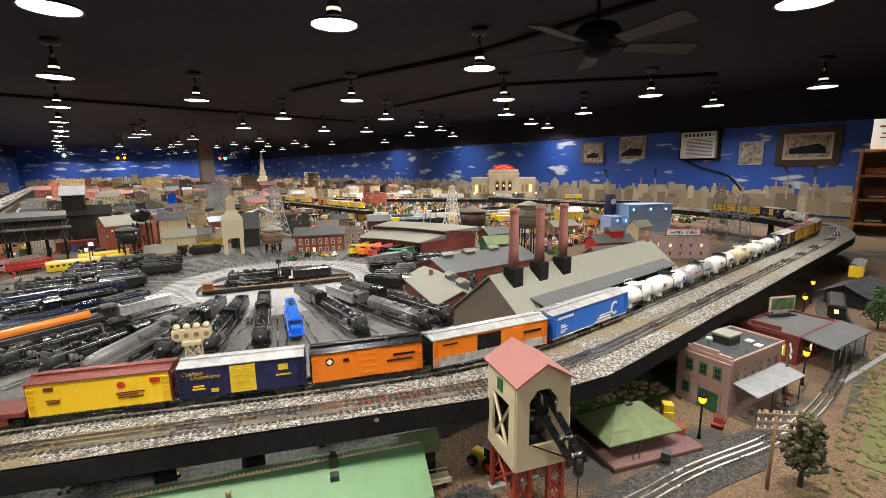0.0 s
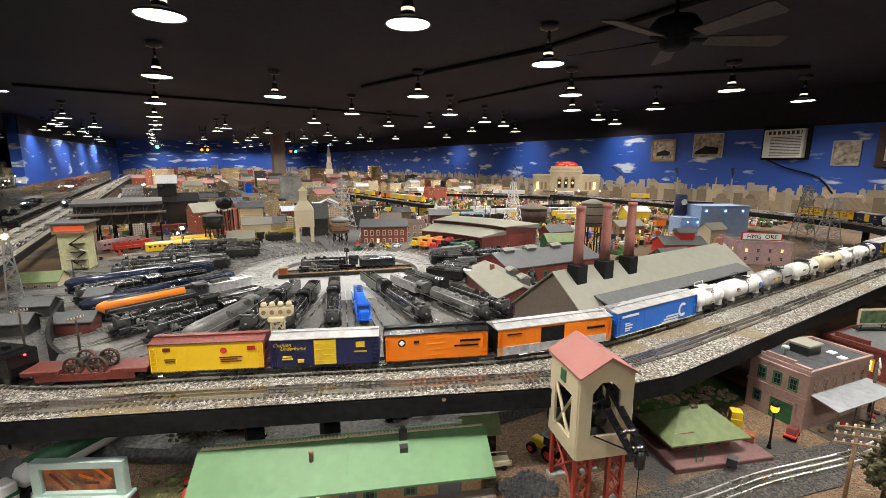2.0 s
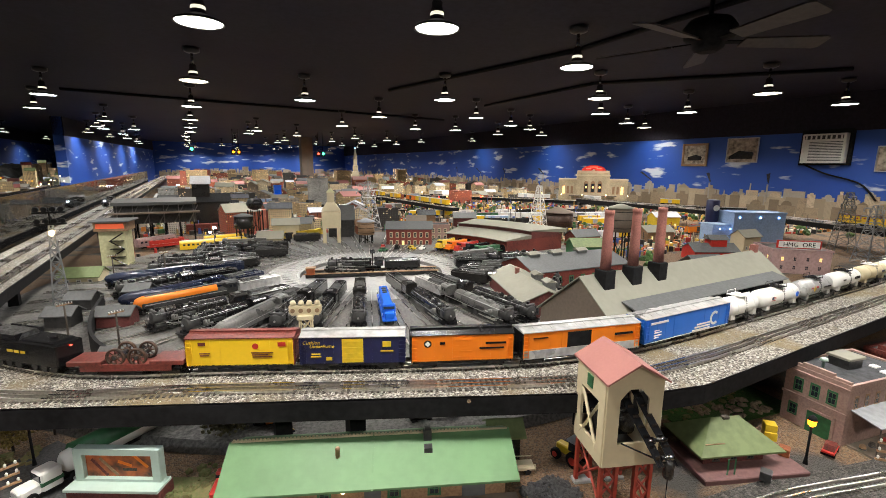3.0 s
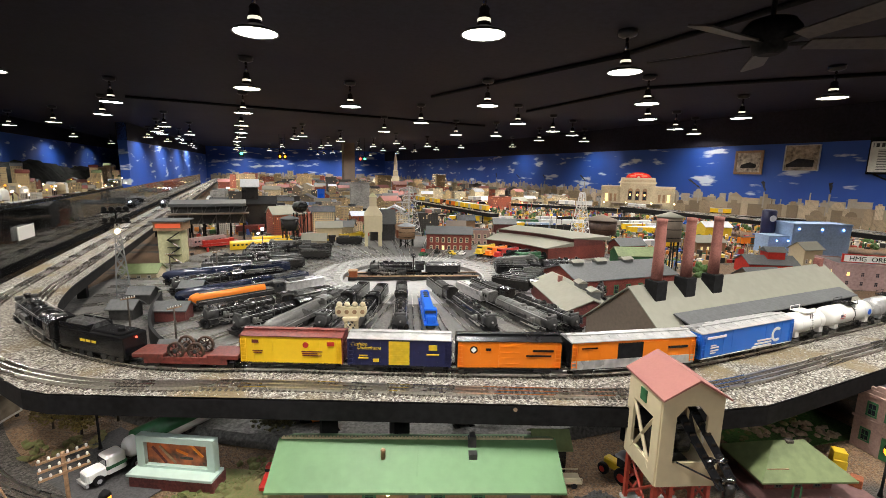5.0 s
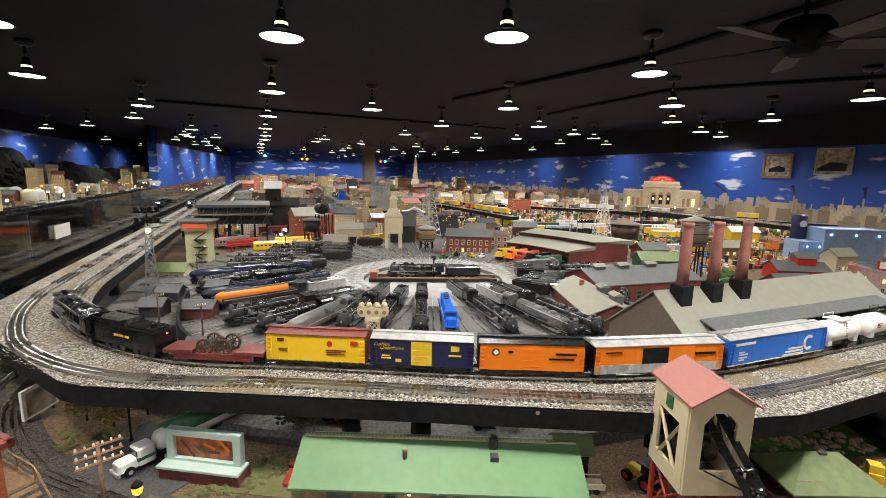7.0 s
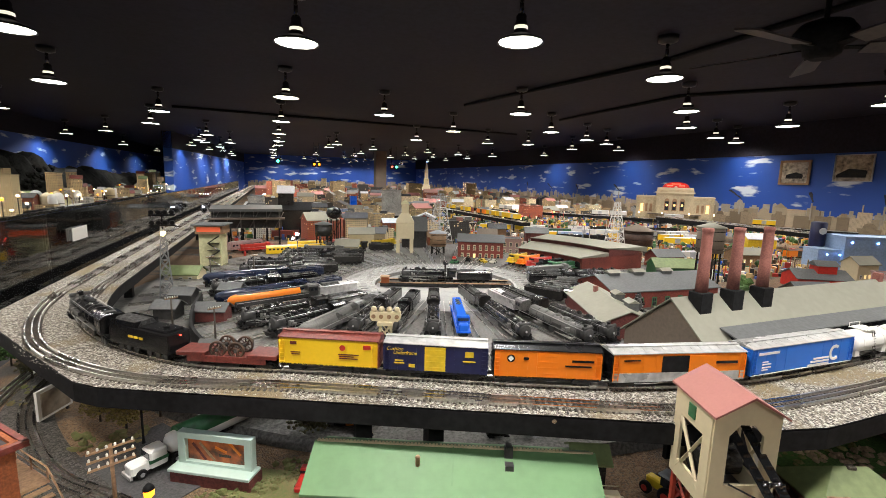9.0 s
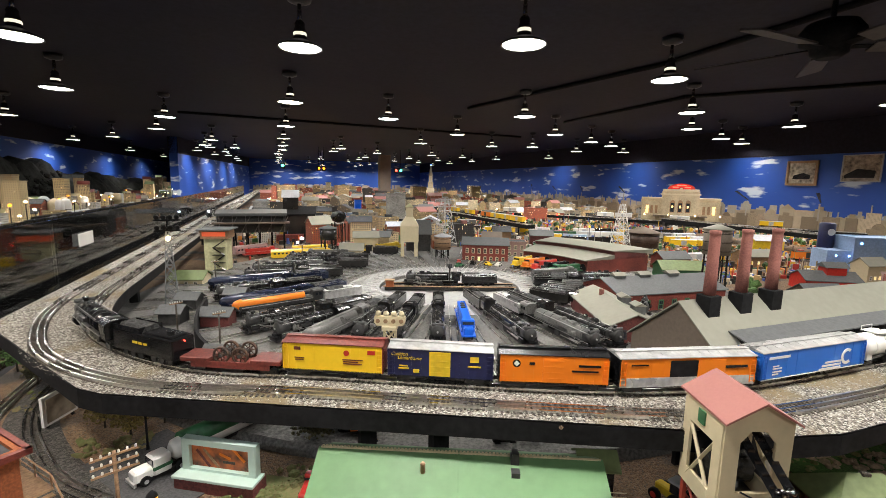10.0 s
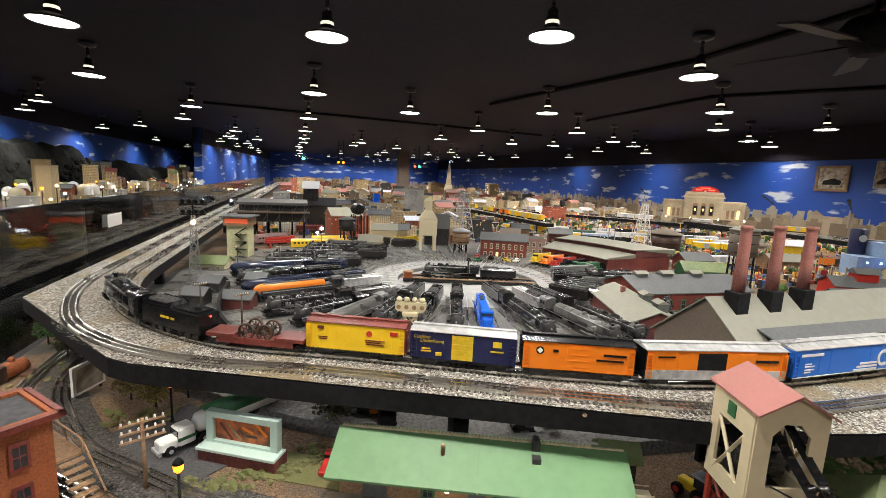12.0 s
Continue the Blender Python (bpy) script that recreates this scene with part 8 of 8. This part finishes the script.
        part("lens", Form().lathe([(0.036, -0.02), (0.036, 0.0)], 14, (0, 0.015, 0), "y"), m_, t)
        part("rod", Form().bar((0, 0.06, 0.1), (0, 0.06, CEIL - z), 0.008), "flatblack", t)
    # small lights among the buildings
    for k in range(120):
        x, y = r.uniform(-0.4, 7.0), r.uniform(4.6, 22)
        if not free(x, y, 0.03):
            continue
        h = r.uniform(0.1, 0.2)
        t = thing("street_lamp", pose(x, y, BOARD), "tiny lit street lamp among the buildings", "street lamp", "far street lamps")
        part("post", Form().bar((0, 0, 0), (0, 0, h), 0.004), "flatblack", t)
        part("globe", Form().blob(0, 0, h, 0.008 + 0.0012 * y, r), r.choice(("warm", "warm", "amber", "lit", "coldbulb", "redbulb")), t)
    skyline()


def skyline():
    """Hand-painted city along the walls: two depths of small blocks, stacks and smoke."""
    q = random.Random(4)
    paints = {"pale": "haze", "mid": city_paint("mural_paint", (0.4, 0.32, 0.215), 0, 62, (0.3, 0.24, 0.16), True), "near": city_paint("mural_paint_near", (0.27, 0.205, 0.13), 0, 75, (0.16, 0.12, 0.08), True)}
    for name, x0, lo, hi, wlo, whi in (("pale", 0.004, 0.28, 0.42, 0.06, 0.2), ("mid", 0.012, 0.22, 0.38, 0.08, 0.28), ("near", 0.022, 0.14, 0.28, 0.07, 0.3)):
        f = Form()
        y = 1.0
        while y < NORTH - 0.2:
            w = q.uniform(wlo, whi)
            h = q.uniform(lo, hi)
            f.box(EAST - x0, y + w / 2, 0.9, 0.007, w, h)
            k = q.random()
            if k < 0.25:
                f.box(EAST - x0 - 0.001, y + w * 0.5, 0.9 + h, 0.006, w * 0.45, q.uniform(0.02, 0.06))
            elif k < 0.4:
                f.lathe([(w * 0.3, -0.003), (w * 0.3, 0.003)], 14, (EAST - x0, y + w * 0.5, 0.9 + h), "x")
            elif k < 0.52:
                f.box(EAST - x0, y + w * 0.7, 0.9 + h, 0.006, 0.016, q.uniform(0.05, 0.13))
            elif k < 0.6:
                f.prism([(-w / 2, 0), (w / 2, 0), (0, w * 0.35)], 0.006, m=pose(EAST - x0, y + w / 2, 0.9 + h, 0, 0, 90))
            y += w * q.uniform(0.9, 1.15 if name == "mid" else 1.7)
        x = -1.2
        while x < EAST - 0.2:
            w = q.uniform(wlo, whi) * 1.6
            f.box(x + w / 2, NORTH - x0, 0.9, w, 0.007, q.uniform(lo, hi) * 1.15)
            x += w * 1.2
        structure("backdrop_" + name, f, paints[name], "painted skyline of small tan and grey city buildings", "mural")
    # factory stacks with dark smoke
    f, g = Form(), Form()
    for y in (2.15, 2.45, 4.3, 5.2, 6.35, 7.6, 9.4, 11.0, 12.2, 13.6):
        z = 1.36 + q.uniform(0, 0.08)
        f.box(EAST - 0.03, y, 1.1, 0.005, 0.022, z - 1.1)
        a = q.uniform(-0.02, 0.06)
        edge = [(q.uniform(0.006, 0.012) + 0.004 * k, 0.03 * k) for k in range(6)]
        out = [(a * k + w, hh) for k, (w, hh) in enumerate(edge)] + [(a * k - w * q.uniform(0.3, 1.2), hh + 0.012) for k, (w, hh) in reversed(list(enumerate(edge)))]
        g.prism(out, 0.002, m=pose(EAST - 0.006, y, z + 0.01, 0, 0, 90))
    structure("backdrop_stack", f, "haze", "painted pale factory stacks", "mural")
    structure("backdrop_smoke", g, "smoke", "painted plumes of dark smoke", "mural")


def wall_things():
    def picture(y0, z0, y1, z1, mats, frame_mats, fr, label):
        t = thing("wall_picture", pose(EAST, (y0 + y1) / 2, z1, 0, 0, -90), label, "picture", "pictures on the wall")
        w, h = y0 - y1, z0 - z1
        part("frame", Form().box(0, -0.022, 0, w, 0.02, fr).box(0, -0.022, h - fr, w, 0.02, fr).box(-w / 2 + fr / 2, -0.022, fr, fr, 0.02, h - 2 * fr).box(w / 2 - fr / 2, -0.022, fr, fr, 0.02, h - 2 * fr), frame_mats, t)
        part("print", Form().box(0, -0.012, fr, w - 2 * fr, 0.01, h - 2 * fr), mats, t)
        return t
    p = picture(5.75, 2.03, 5.29, 1.64, "photo", "tan", 0.035, "framed photograph of a diesel train on the wall")
    part("train_shape", Form().prism([(-0.13, 0), (0.12, 0), (0.13, 0.06), (0.02, 0.1), (-0.12, 0.06)], 0.004, m=pose(0, -0.0195, 0.1)), "soot", p)
    p = picture(4.98, 2.09, 4.5, 1.7, "photo", "snow", 0.012, "grey photograph of a steam train on the wall")
    part("train_shape", Form().prism([(-0.2, 0), (0.16, 0), (0.17, 0.1), (-0.05, 0.13), (-0.2, 0.04)], 0.004, m=pose(0, -0.0195, 0.06)), "soot", p)
    p = picture(3.08, 1.91, 2.78, 1.58, "photo", "snow", 0.012, "small colour photograph on the wall")
    p = picture(2.63, 2.07, 1.93, 1.56, "photo", "frame_wood", 0.08, "large dark framed sepia picture of a train")
    part("mount", Form().box(0, -0.0185, 0.08, 0.54, 0.004, 0.03).box(0, -0.0185, 0.4, 0.54, 0.004, 0.03).box(-0.255, -0.0185, 0.11, 0.03, 0.004, 0.29).box(0.255, -0.0185, 0.11, 0.03, 0.004, 0.29), "cream", p, "cream picture mount")
    part("train_shape", Form().prism([(-0.2, 0), (0.2, 0), (0.2, 0.06), (0.12, 0.13), (-0.05, 0.1), (-0.2, 0.07)], 0.004, m=pose(0, -0.0195, 0.16)), "soot", p)
    t = thing("air_conditioner", pose(EAST, 3.63, 1.69, 0, 0, -90), "off-white window air conditioner set in the wall", "air conditioner")
    part("casing", Form().box(0, -0.07, 0, 0.5, 0.14, 0.4, cut=0.008), "plastic", t)
    for k in range(13):
        part("louvre", Form().box(0.03, -0.142, 0.03 + k * 0.021, 0.38, 0.003, 0.008), "darkgrey", t)
    part("outlet", Form().box(0, -0.143, 0.325, 0.44, 0.005, 0.05), "darkgrey", t)
    for k in range(8):
        part("vane", Form().box(-0.2 + k * 0.057, -0.147, 0.326, 0.02, 0.006, 0.048), "plastic", t)
    part("frame", Form().box(0, -0.03, -0.03, 0.59, 0.06, 0.03).box(-0.275, -0.03, 0, 0.04, 0.06, 0.46).box(0.275, -0.03, 0, 0.04, 0.06, 0.46).box(0, -0.03, 0.4, 0.51, 0.06, 0.06), "flatblack", t)
    pts = spline([(EAST - 0.03, 3.9, 1.69), (EAST - 0.05, 3.6, 1.55), (EAST - 0.03, 3.2, 1.42), (EAST - 0.04, 3.0, 1.2)], 0.05)
    c = Form()
    for p, q in zip(pts, pts[1:]):
        c.bar(p, q, 0.012, 6)
    part("power_cord", c, "flatblack", t).matrix_parent_inverse = t.matrix_basis.inverted()
    # bookcase
    t = thing("bookcase", pose(6.15, 1.2, 0, 0, 0, -84), "pine bookcase holding model boxes", "bookcase")
    w, h, d = 0.6, 1.72, 0.3
    part("side", Form().box(-w / 2, 0, 0, 0.025, d, h), "wood", t)
    part("side", Form().box(w / 2, 0, 0, 0.025, d, h), "wood", t)
    part("back", Form().box(0, d / 2 - 0.006, 0, w - 0.03, 0.01, h), "wood", t)
    for k in range(8):
        part("shelf", Form().box(0, -0.005, 0.06 + k * 0.232, w - 0.028, d - 0.02, 0.022), "wood", t)
    for k in range(14):
        z = 0.083 + (k % 7) * 0.232
        b = thing("model_box", pose(0, 0, 0), "small model box on the bookcase shelf", "box", "boxes on the bookcase")
        b.matrix_basis = pose(6.15, 1.2, 0, 0, 0, -84) @ pose(-0.15 + 0.3 * (k // 7), -0.03, z)
        part("carton", Form().box(0, 0, 0, rng.uniform(0.14, 0.24), 0.14, rng.uniform(0.05, 0.12), cut=0.003), ("boxred", "orange", "darkgrey", "greenpaint", "soot")[k % 5], b)
        part("stripe", Form().box(0, -0.071, 0.012, 0.12, 0.002, 0.018), "cream", b)
    p = thing("poster_board", pose(6.15, 1.2, 1.7205, 0, 0, -84), "white card sign standing on the bookcase", "sign")
    part("board", Form().box(0, 0, 0, 0.5, 0.02, 0.28), "white", p)
    part("bars", Form().box(0, -0.011, 0.2, 0.4, 0.002, 0.02).box(0, -0.011, 0.14, 0.36, 0.002, 0.012).box(0, -0.011, 0.1, 0.38, 0.002, 0.012), "brick", p)


def ceiling_fan():
    zf = 2.25
    t = thing("ceiling_fan", pose(2.42, 2.18, zf), "dark five-bladed ceiling fan, standing still", "fan")
    part("rod", Form().lathe([(0.012, 0.1), (0.012, CEIL - zf)], 10), "flatblack", t)
    part("motor", Form().lathe([(0.045, -0.05), (0.075, -0.03), (0.08, 0.0), (0.12, 0.02), (0.13, 0.07), (0.1, 0.11), (0.04, 0.13)], 24), "flatblack", t)
    part("canopy", Form().lathe([(0.03, CEIL - zf - 0.08), (0.07, CEIL - zf)], 16), "flatblack", t)
    blade = Form().prism([(0.17, -0.045), (0.56, -0.06), (0.585, -0.045), (0.585, 0.045), (0.56, 0.06), (0.17, 0.045)], 0.008, m=pose(0, 0, 0, 90, 0, 0))
    iron = Form().box(0.12, 0, 0.0, 0.13, 0.03, 0.006, cut=0.002).box(0.19, 0, 0.001, 0.04, 0.07, 0.005, cut=0.002)
    for k in range(5):
        b = part("blade", blade, "fanblade", t)
        b.matrix_basis = pose(0, 0, 0.0, 0, 0, 39 + 72 * k) @ pose(0, 0, 0, -14, 0, 0)
        part("blade_iron", iron, "flatblack", b)


def under_line():
    """Pale scenic card and odds and ends beneath the raised line."""
    for x, y, w, a, h in ((0.1, 1.98, 0.26, -24, 0.075), (0.52, 1.8, 0.5, -24, 0.05)):
        t = thing("scenery_card", pose(x, y, BOARD, 0, 0, a), "pale grey scenery card beneath the raised line", "card", "scenery cards")
        part("sheet", Form().box(0, 0, 0, w, 0.006, h), "snow", t)
        part("foot", Form().box(0, 0.015, 0, w * 0.9, 0.03, 0.004), "snow", t)
    t = block("dark_hut", "dark olive hut beneath the raised line", "shed", 0.6, 1.47, BOARD, -24, 0.07, 0.06, 0.07, "soot", "olive", "gable", 0.02)
    t = thing("flat_trailer", pose(0.585, 1.4, BOARD, 0, 0, -24), "tan flat trailer with low rails", "trailer")
    part("bed", Form().box(0, 0, 0.012, 0.085, 0.035, 0.004), "cream", t)
    part("rail", Form().bar((-0.042, -0.017, 0.026), (0.042, -0.017, 0.026), 0.0015).bar((-0.042, -0.017, 0.014), (-0.042, -0.017, 0.026), 0.0015).bar((0.042, -0.017, 0.014), (0.042, -0.017, 0.026), 0.0015).bar((-0.042, 0.017, 0.026), (0.042, 0.017, 0.026), 0.0015), "cream", t)
    for sx in (-1, 1):
        part("wheel", Form().lathe([(0.007, -0.018), (0.007, 0.018)], 10, (sx * 0.025, 0, 0.007), "y"), "flatblack", t)


def west_side():
    """The barrier beside the line and the second layout beyond the aisle."""
    m = bpy.data.materials.new("clear_acrylic")
    m.use_nodes = True
    nt = m.node_tree
    nt.nodes.remove(nt.nodes["Principled BSDF"])
    tr, gl, mx = nt.nodes.new("ShaderNodeBsdfTransparent"), nt.nodes.new("ShaderNodeBsdfGlossy"), nt.nodes.new("ShaderNodeMixShader")
    tr.inputs[0].default_value = (0.9, 0.91, 0.91, 1)
    gl.inputs["Roughness"].default_value = 0.06
    fr = nt.nodes.new("ShaderNodeFresnel")
    fr.inputs[0].default_value = 1.9
    co, nz, bp = nt.nodes.new("ShaderNodeTexCoord"), nt.nodes.new("ShaderNodeTexNoise"), nt.nodes.new("ShaderNodeBump")
    nz.inputs["Scale"].default_value = 2.5
    bp.inputs["Strength"].default_value, bp.inputs["Distance"].default_value = 0.25, 0.02
    nt.links.new(co.outputs["Object"], nz.inputs["Vector"])
    nt.links.new(nz.outputs["Fac"], bp.inputs["Height"])
    nt.links.new(bp.outputs["Normal"], gl.inputs["Normal"])
    nt.links.new(fr.outputs[0], mx.inputs[0])
    nt.links.new(tr.outputs[0], mx.inputs[1])
    nt.links.new(gl.outputs[0], mx.inputs[2])
    nt.links.new(mx.outputs[0], nt.nodes["Material Output"].inputs[0])
    t = thing("barrier", pose(-1.03, 0, 0), "clear acrylic barrier along the aisle edge of the layout", "barrier", kind="structure")
    for k in range(9):
        y = 1.6 + 1.6 * k
        p = part("panel", Form().box(0, y + 0.8, BOARD, 0.005, 1.596, 0.5), m, t, "clear wavy acrylic panel")
        p.visible_shadow = False
    tb = thing("second_layout_table", pose(0, 0, 0), "black table of a second layout across the aisle", "table", kind="structure")
    part("board", Form().box(-3.55, 14.2, 0.96, 2.0, 23.4, 0.04), "earth", tb)
    part("fascia", Form().box(-2.34, 8.4, 0.76, 0.02, 11.6, 0.24), "flatblack", tb)
    part("skirt", Form().box(-2.4, 8.4, 0, 0.02, 11.6, 0.76), "plaster", tb)
    part("ledge", Form().box(-2.37, 8.4, 1.002, 0.08, 11.6, 0.012), "olive", tb)
    for k in range(7):
        s = thing("label_card", pose(-2.325, 4.5 + 1.35 * k, 0.78, 0, 0, 90), "blank white card on the black fascia", "card", "fascia cards")
        part("card", Form().box(0, 0, 0, 0.14, 0.003, 0.06), "white", s)
    mats = [city_paint("west_tan", (0.42, 0.32, 0.17), 0.04, 40), city_paint("west_grey", (0.32, 0.31, 0.28), 0.03, 44), city_paint("west_dark", (0.12, 0.08, 0.06), 0.05, 40), city_paint("west_brick", (0.3, 0.09, 0.05), 0.03, 44), "cream", "white", "redpaint", "paleyellow"]
    r = random.Random(31)
    for k in range(120):
        y = 4.2 + 15.5 * (k + r.random()) / 120
        x = r.uniform(-4.0, -2.7 if y < 13.8 else -3.1)
        w = r.uniform(0.1, 0.24)
        h = r.uniform(0.06, 0.26)
        if k % 9 == 4:
            h, w = r.uniform(0.42, 0.6), 0.16
        m_ = mats[0 if k % 9 == 4 else r.choice((0, 0, 1, 2, 3, 4, 4, 5, 7, 7))]
        block("town_building", "small model town building across the aisle", "building", x, y, 1.0, r.choice((0, 15, -10, 90)), w, w * 0.8, h, m_, r.choice(("tar", "slate", "roofgrey", "boxred", "snow", "olive")), r.choice(("flat", "gable")), 0.05, group="town across the aisle")
    for k in range(16):
        x, y, q = r.uniform(-3.4, -2.7), r.uniform(4.5, 13.5), r.uniform(0.05, 0.08)
        t = thing("silo", pose(x, y, 1.0), "pale round storage silo across the aisle", "silo", "silos across the aisle")
        part("tank", Form().lathe([(q, 0), (q, 0.22), (q * 0.7, 0.25), (q * 0.2, 0.265)], 18), r.choice(("cream", "white", "snow")), t)
        part("band", Form().lathe([(q + 0.002, 0.11), (q + 0.002, 0.118)], 18), "darkgrey", t)
    for k in range(50):
        y, x = r.uniform(4, 14), r.uniform(-3.4, -2.45)
        t = thing("street_lamp", pose(x, y, 1.0), "tiny amber street lamp across the aisle", "street lamp", "lamps across the aisle")
        h = r.uniform(0.1, 0.3)
        part("post", Form().bar((0, 0, 0), (0, 0, h), 0.004), "flatblack", t)
        part("globe", Form().blob(0, 0, h + 0.005, 0.016, r), r.choice(("amber", "warm", "warm")), t)
    for x, z in ((-2.52, 1.012), (-2.64, 1.012)):
        p = [Vector((x, 2.6 + 0.2 * k, 0)) for k in range(58)]
        track(p, z, "track along the edge of the second layout", 0.2, tie_gap=0.03, three=False)
    one = far_car("black hopper wagon on the layout across the aisle", "soot", "soot")
    two = far_car("oxide red wagon on the layout across the aisle", "boxred", "slate")
    three = far_car("pale grey wagon on the layout across the aisle", "snow", "silver")
    for o in (one, two, three):
        o["group"] = "trains across the aisle"
    one.matrix_basis, two.matrix_basis, three.matrix_basis = pose(-2.52, 4.2, 1.021, 0, 0, 90), pose(-2.64, 4.3, 1.021, 0, 0, 90), pose(-2.64, 4.62, 1.021, 0, 0, 90)
    for k in range(1, 30):
        copy_thing(one, pose(-2.52, 4.2 + 0.315 * k, 1.021, 0, 0, 90))
        if k > 1 and k % 7 > 1:
            copy_thing(r.choice((one, two, three)), pose(-2.64, 4.3 + 0.315 * k, 1.021, 0, 0, 90))
    # wooded ridge against the wall
    f = Form()
    vs, n = [], 60
    for k in range(n + 1):
        y = 5.0 + 16 * k / n
        top = (1.9 if y < 12.45 else 1.64 if y < 16 else 1.5) + r.uniform(-0.06, 0.06)
        for u, z in ((-4.595, 0.99), (-4.595, top), (-4.4, top - r.uniform(0.02, 0.1)), (-4.2, 1.35 + r.uniform(-0.1, 0.1)), (-4.02, 0.99)):
            vs.append((u + (r.uniform(-0.03, 0.03) if -4.59 < u else 0), y, z))
    f.add(vs, [(k * 5 + j, k * 5 + 5 + j, k * 5 + 6 + j, k * 5 + j + 1) for k in range(n) for j in range(4)])
    structure("ground_ridge", f, "hill", "dark wooded ridge along the wall of the second layout", "hill")
    t = Form()
    for _ in range(420):
        y = r.uniform(5.0, 20)
        u = r.random()
        t.blob(-4.5 + 0.4 * u, y, (1.82 if y < 12.45 else 1.56 if y < 16 else 1.45) - 0.6 * u, r.uniform(0.03, 0.09), r, 0.9)
    tagged(new("ridge_trees", t.mesh("ridge_trees", MAT["hill"])), "dark trees on the wooded ridge", "trees", kind="stuff")
    s = thing("label_card", pose(-1.015, 3.51, 1.225, 0, 0, 90), "blank white card fixed to the clear barrier", "card", "fascia cards")
    part("card", Form().box(0, 0, 0, 0.19, 0.003, 0.065), "white", s)


def clutter():
    """Countless small goods, signs and fittings between the far tracks."""
    m = bpy.data.materials.new("clutter_paint")
    m.use_nodes = True
    nt = m.node_tree
    b = nt.nodes["Principled BSDF"]
    b.inputs["Roughness"].default_value = 0.5
    g, rp = nt.nodes.new("ShaderNodeNewGeometry"), nt.nodes.new("ShaderNodeValToRGB")
    rp.color_ramp.interpolation = "CONSTANT"
    cols = [(0.015, 0.015, 0.015), (0.4, 0.27, 0.12), (0.45, 0.04, 0.03), (0.04, 0.035, 0.03), (0.7, 0.47, 0.05), (0.72, 0.7, 0.64), (0.05, 0.1, 0.35), (0.12, 0.07, 0.04), (0.5, 0.18, 0.03), (0.05, 0.15, 0.06), (0.3, 0.29, 0.27), (0.6, 0.5, 0.33), (0.02, 0.02, 0.022)]
    el = rp.color_ramp.elements
    while len(el) < len(cols):
        el.new(0.5)
    for k, c in enumerate(cols):
        el[k].position, el[k].color = k / len(cols), (*c, 1)
    nt.links.new(g.outputs["Random Per Island"], rp.inputs["Fac"])
    nt.links.new(rp.outputs["Color"], b.inputs["Base Color"])
    q = random.Random(77)
    f = Form()
    n = 0
    while n < 9000:
        y = 3.0 + 16 * q.random() ** 1.7
        x = q.uniform(-0.5, 7.3)
        if math.hypot(x - CX, y - CY) < 1.95 or not free(x, y, 0.02):
            continue
        s = 1 + 0.055 * y
        w, d, h = q.uniform(0.008, 0.05) * s, q.uniform(0.008, 0.03) * s, q.uniform(0.008, 0.05) * s
        if q.random() < 0.12:
            w, d, h = 0.005 * s, 0.005 * s, q.uniform(0.06, 0.14)
        f.box(0, 0, 0, w, d, h, m=pose(x, y, BOARD, 0, 0, q.uniform(0, 180)), cut=0.002)
        n += 1
    o = new("layout_clutter", f.mesh("layout_clutter", m))
    tagged(o, "countless small coloured goods and fittings on the layout", "clutter", kind="stuff")


industry()
far_trains()
station()
small_vehicles()
plants()
city()
clutter()
wall_things()
ceiling_fan()
under_line()
west_side()
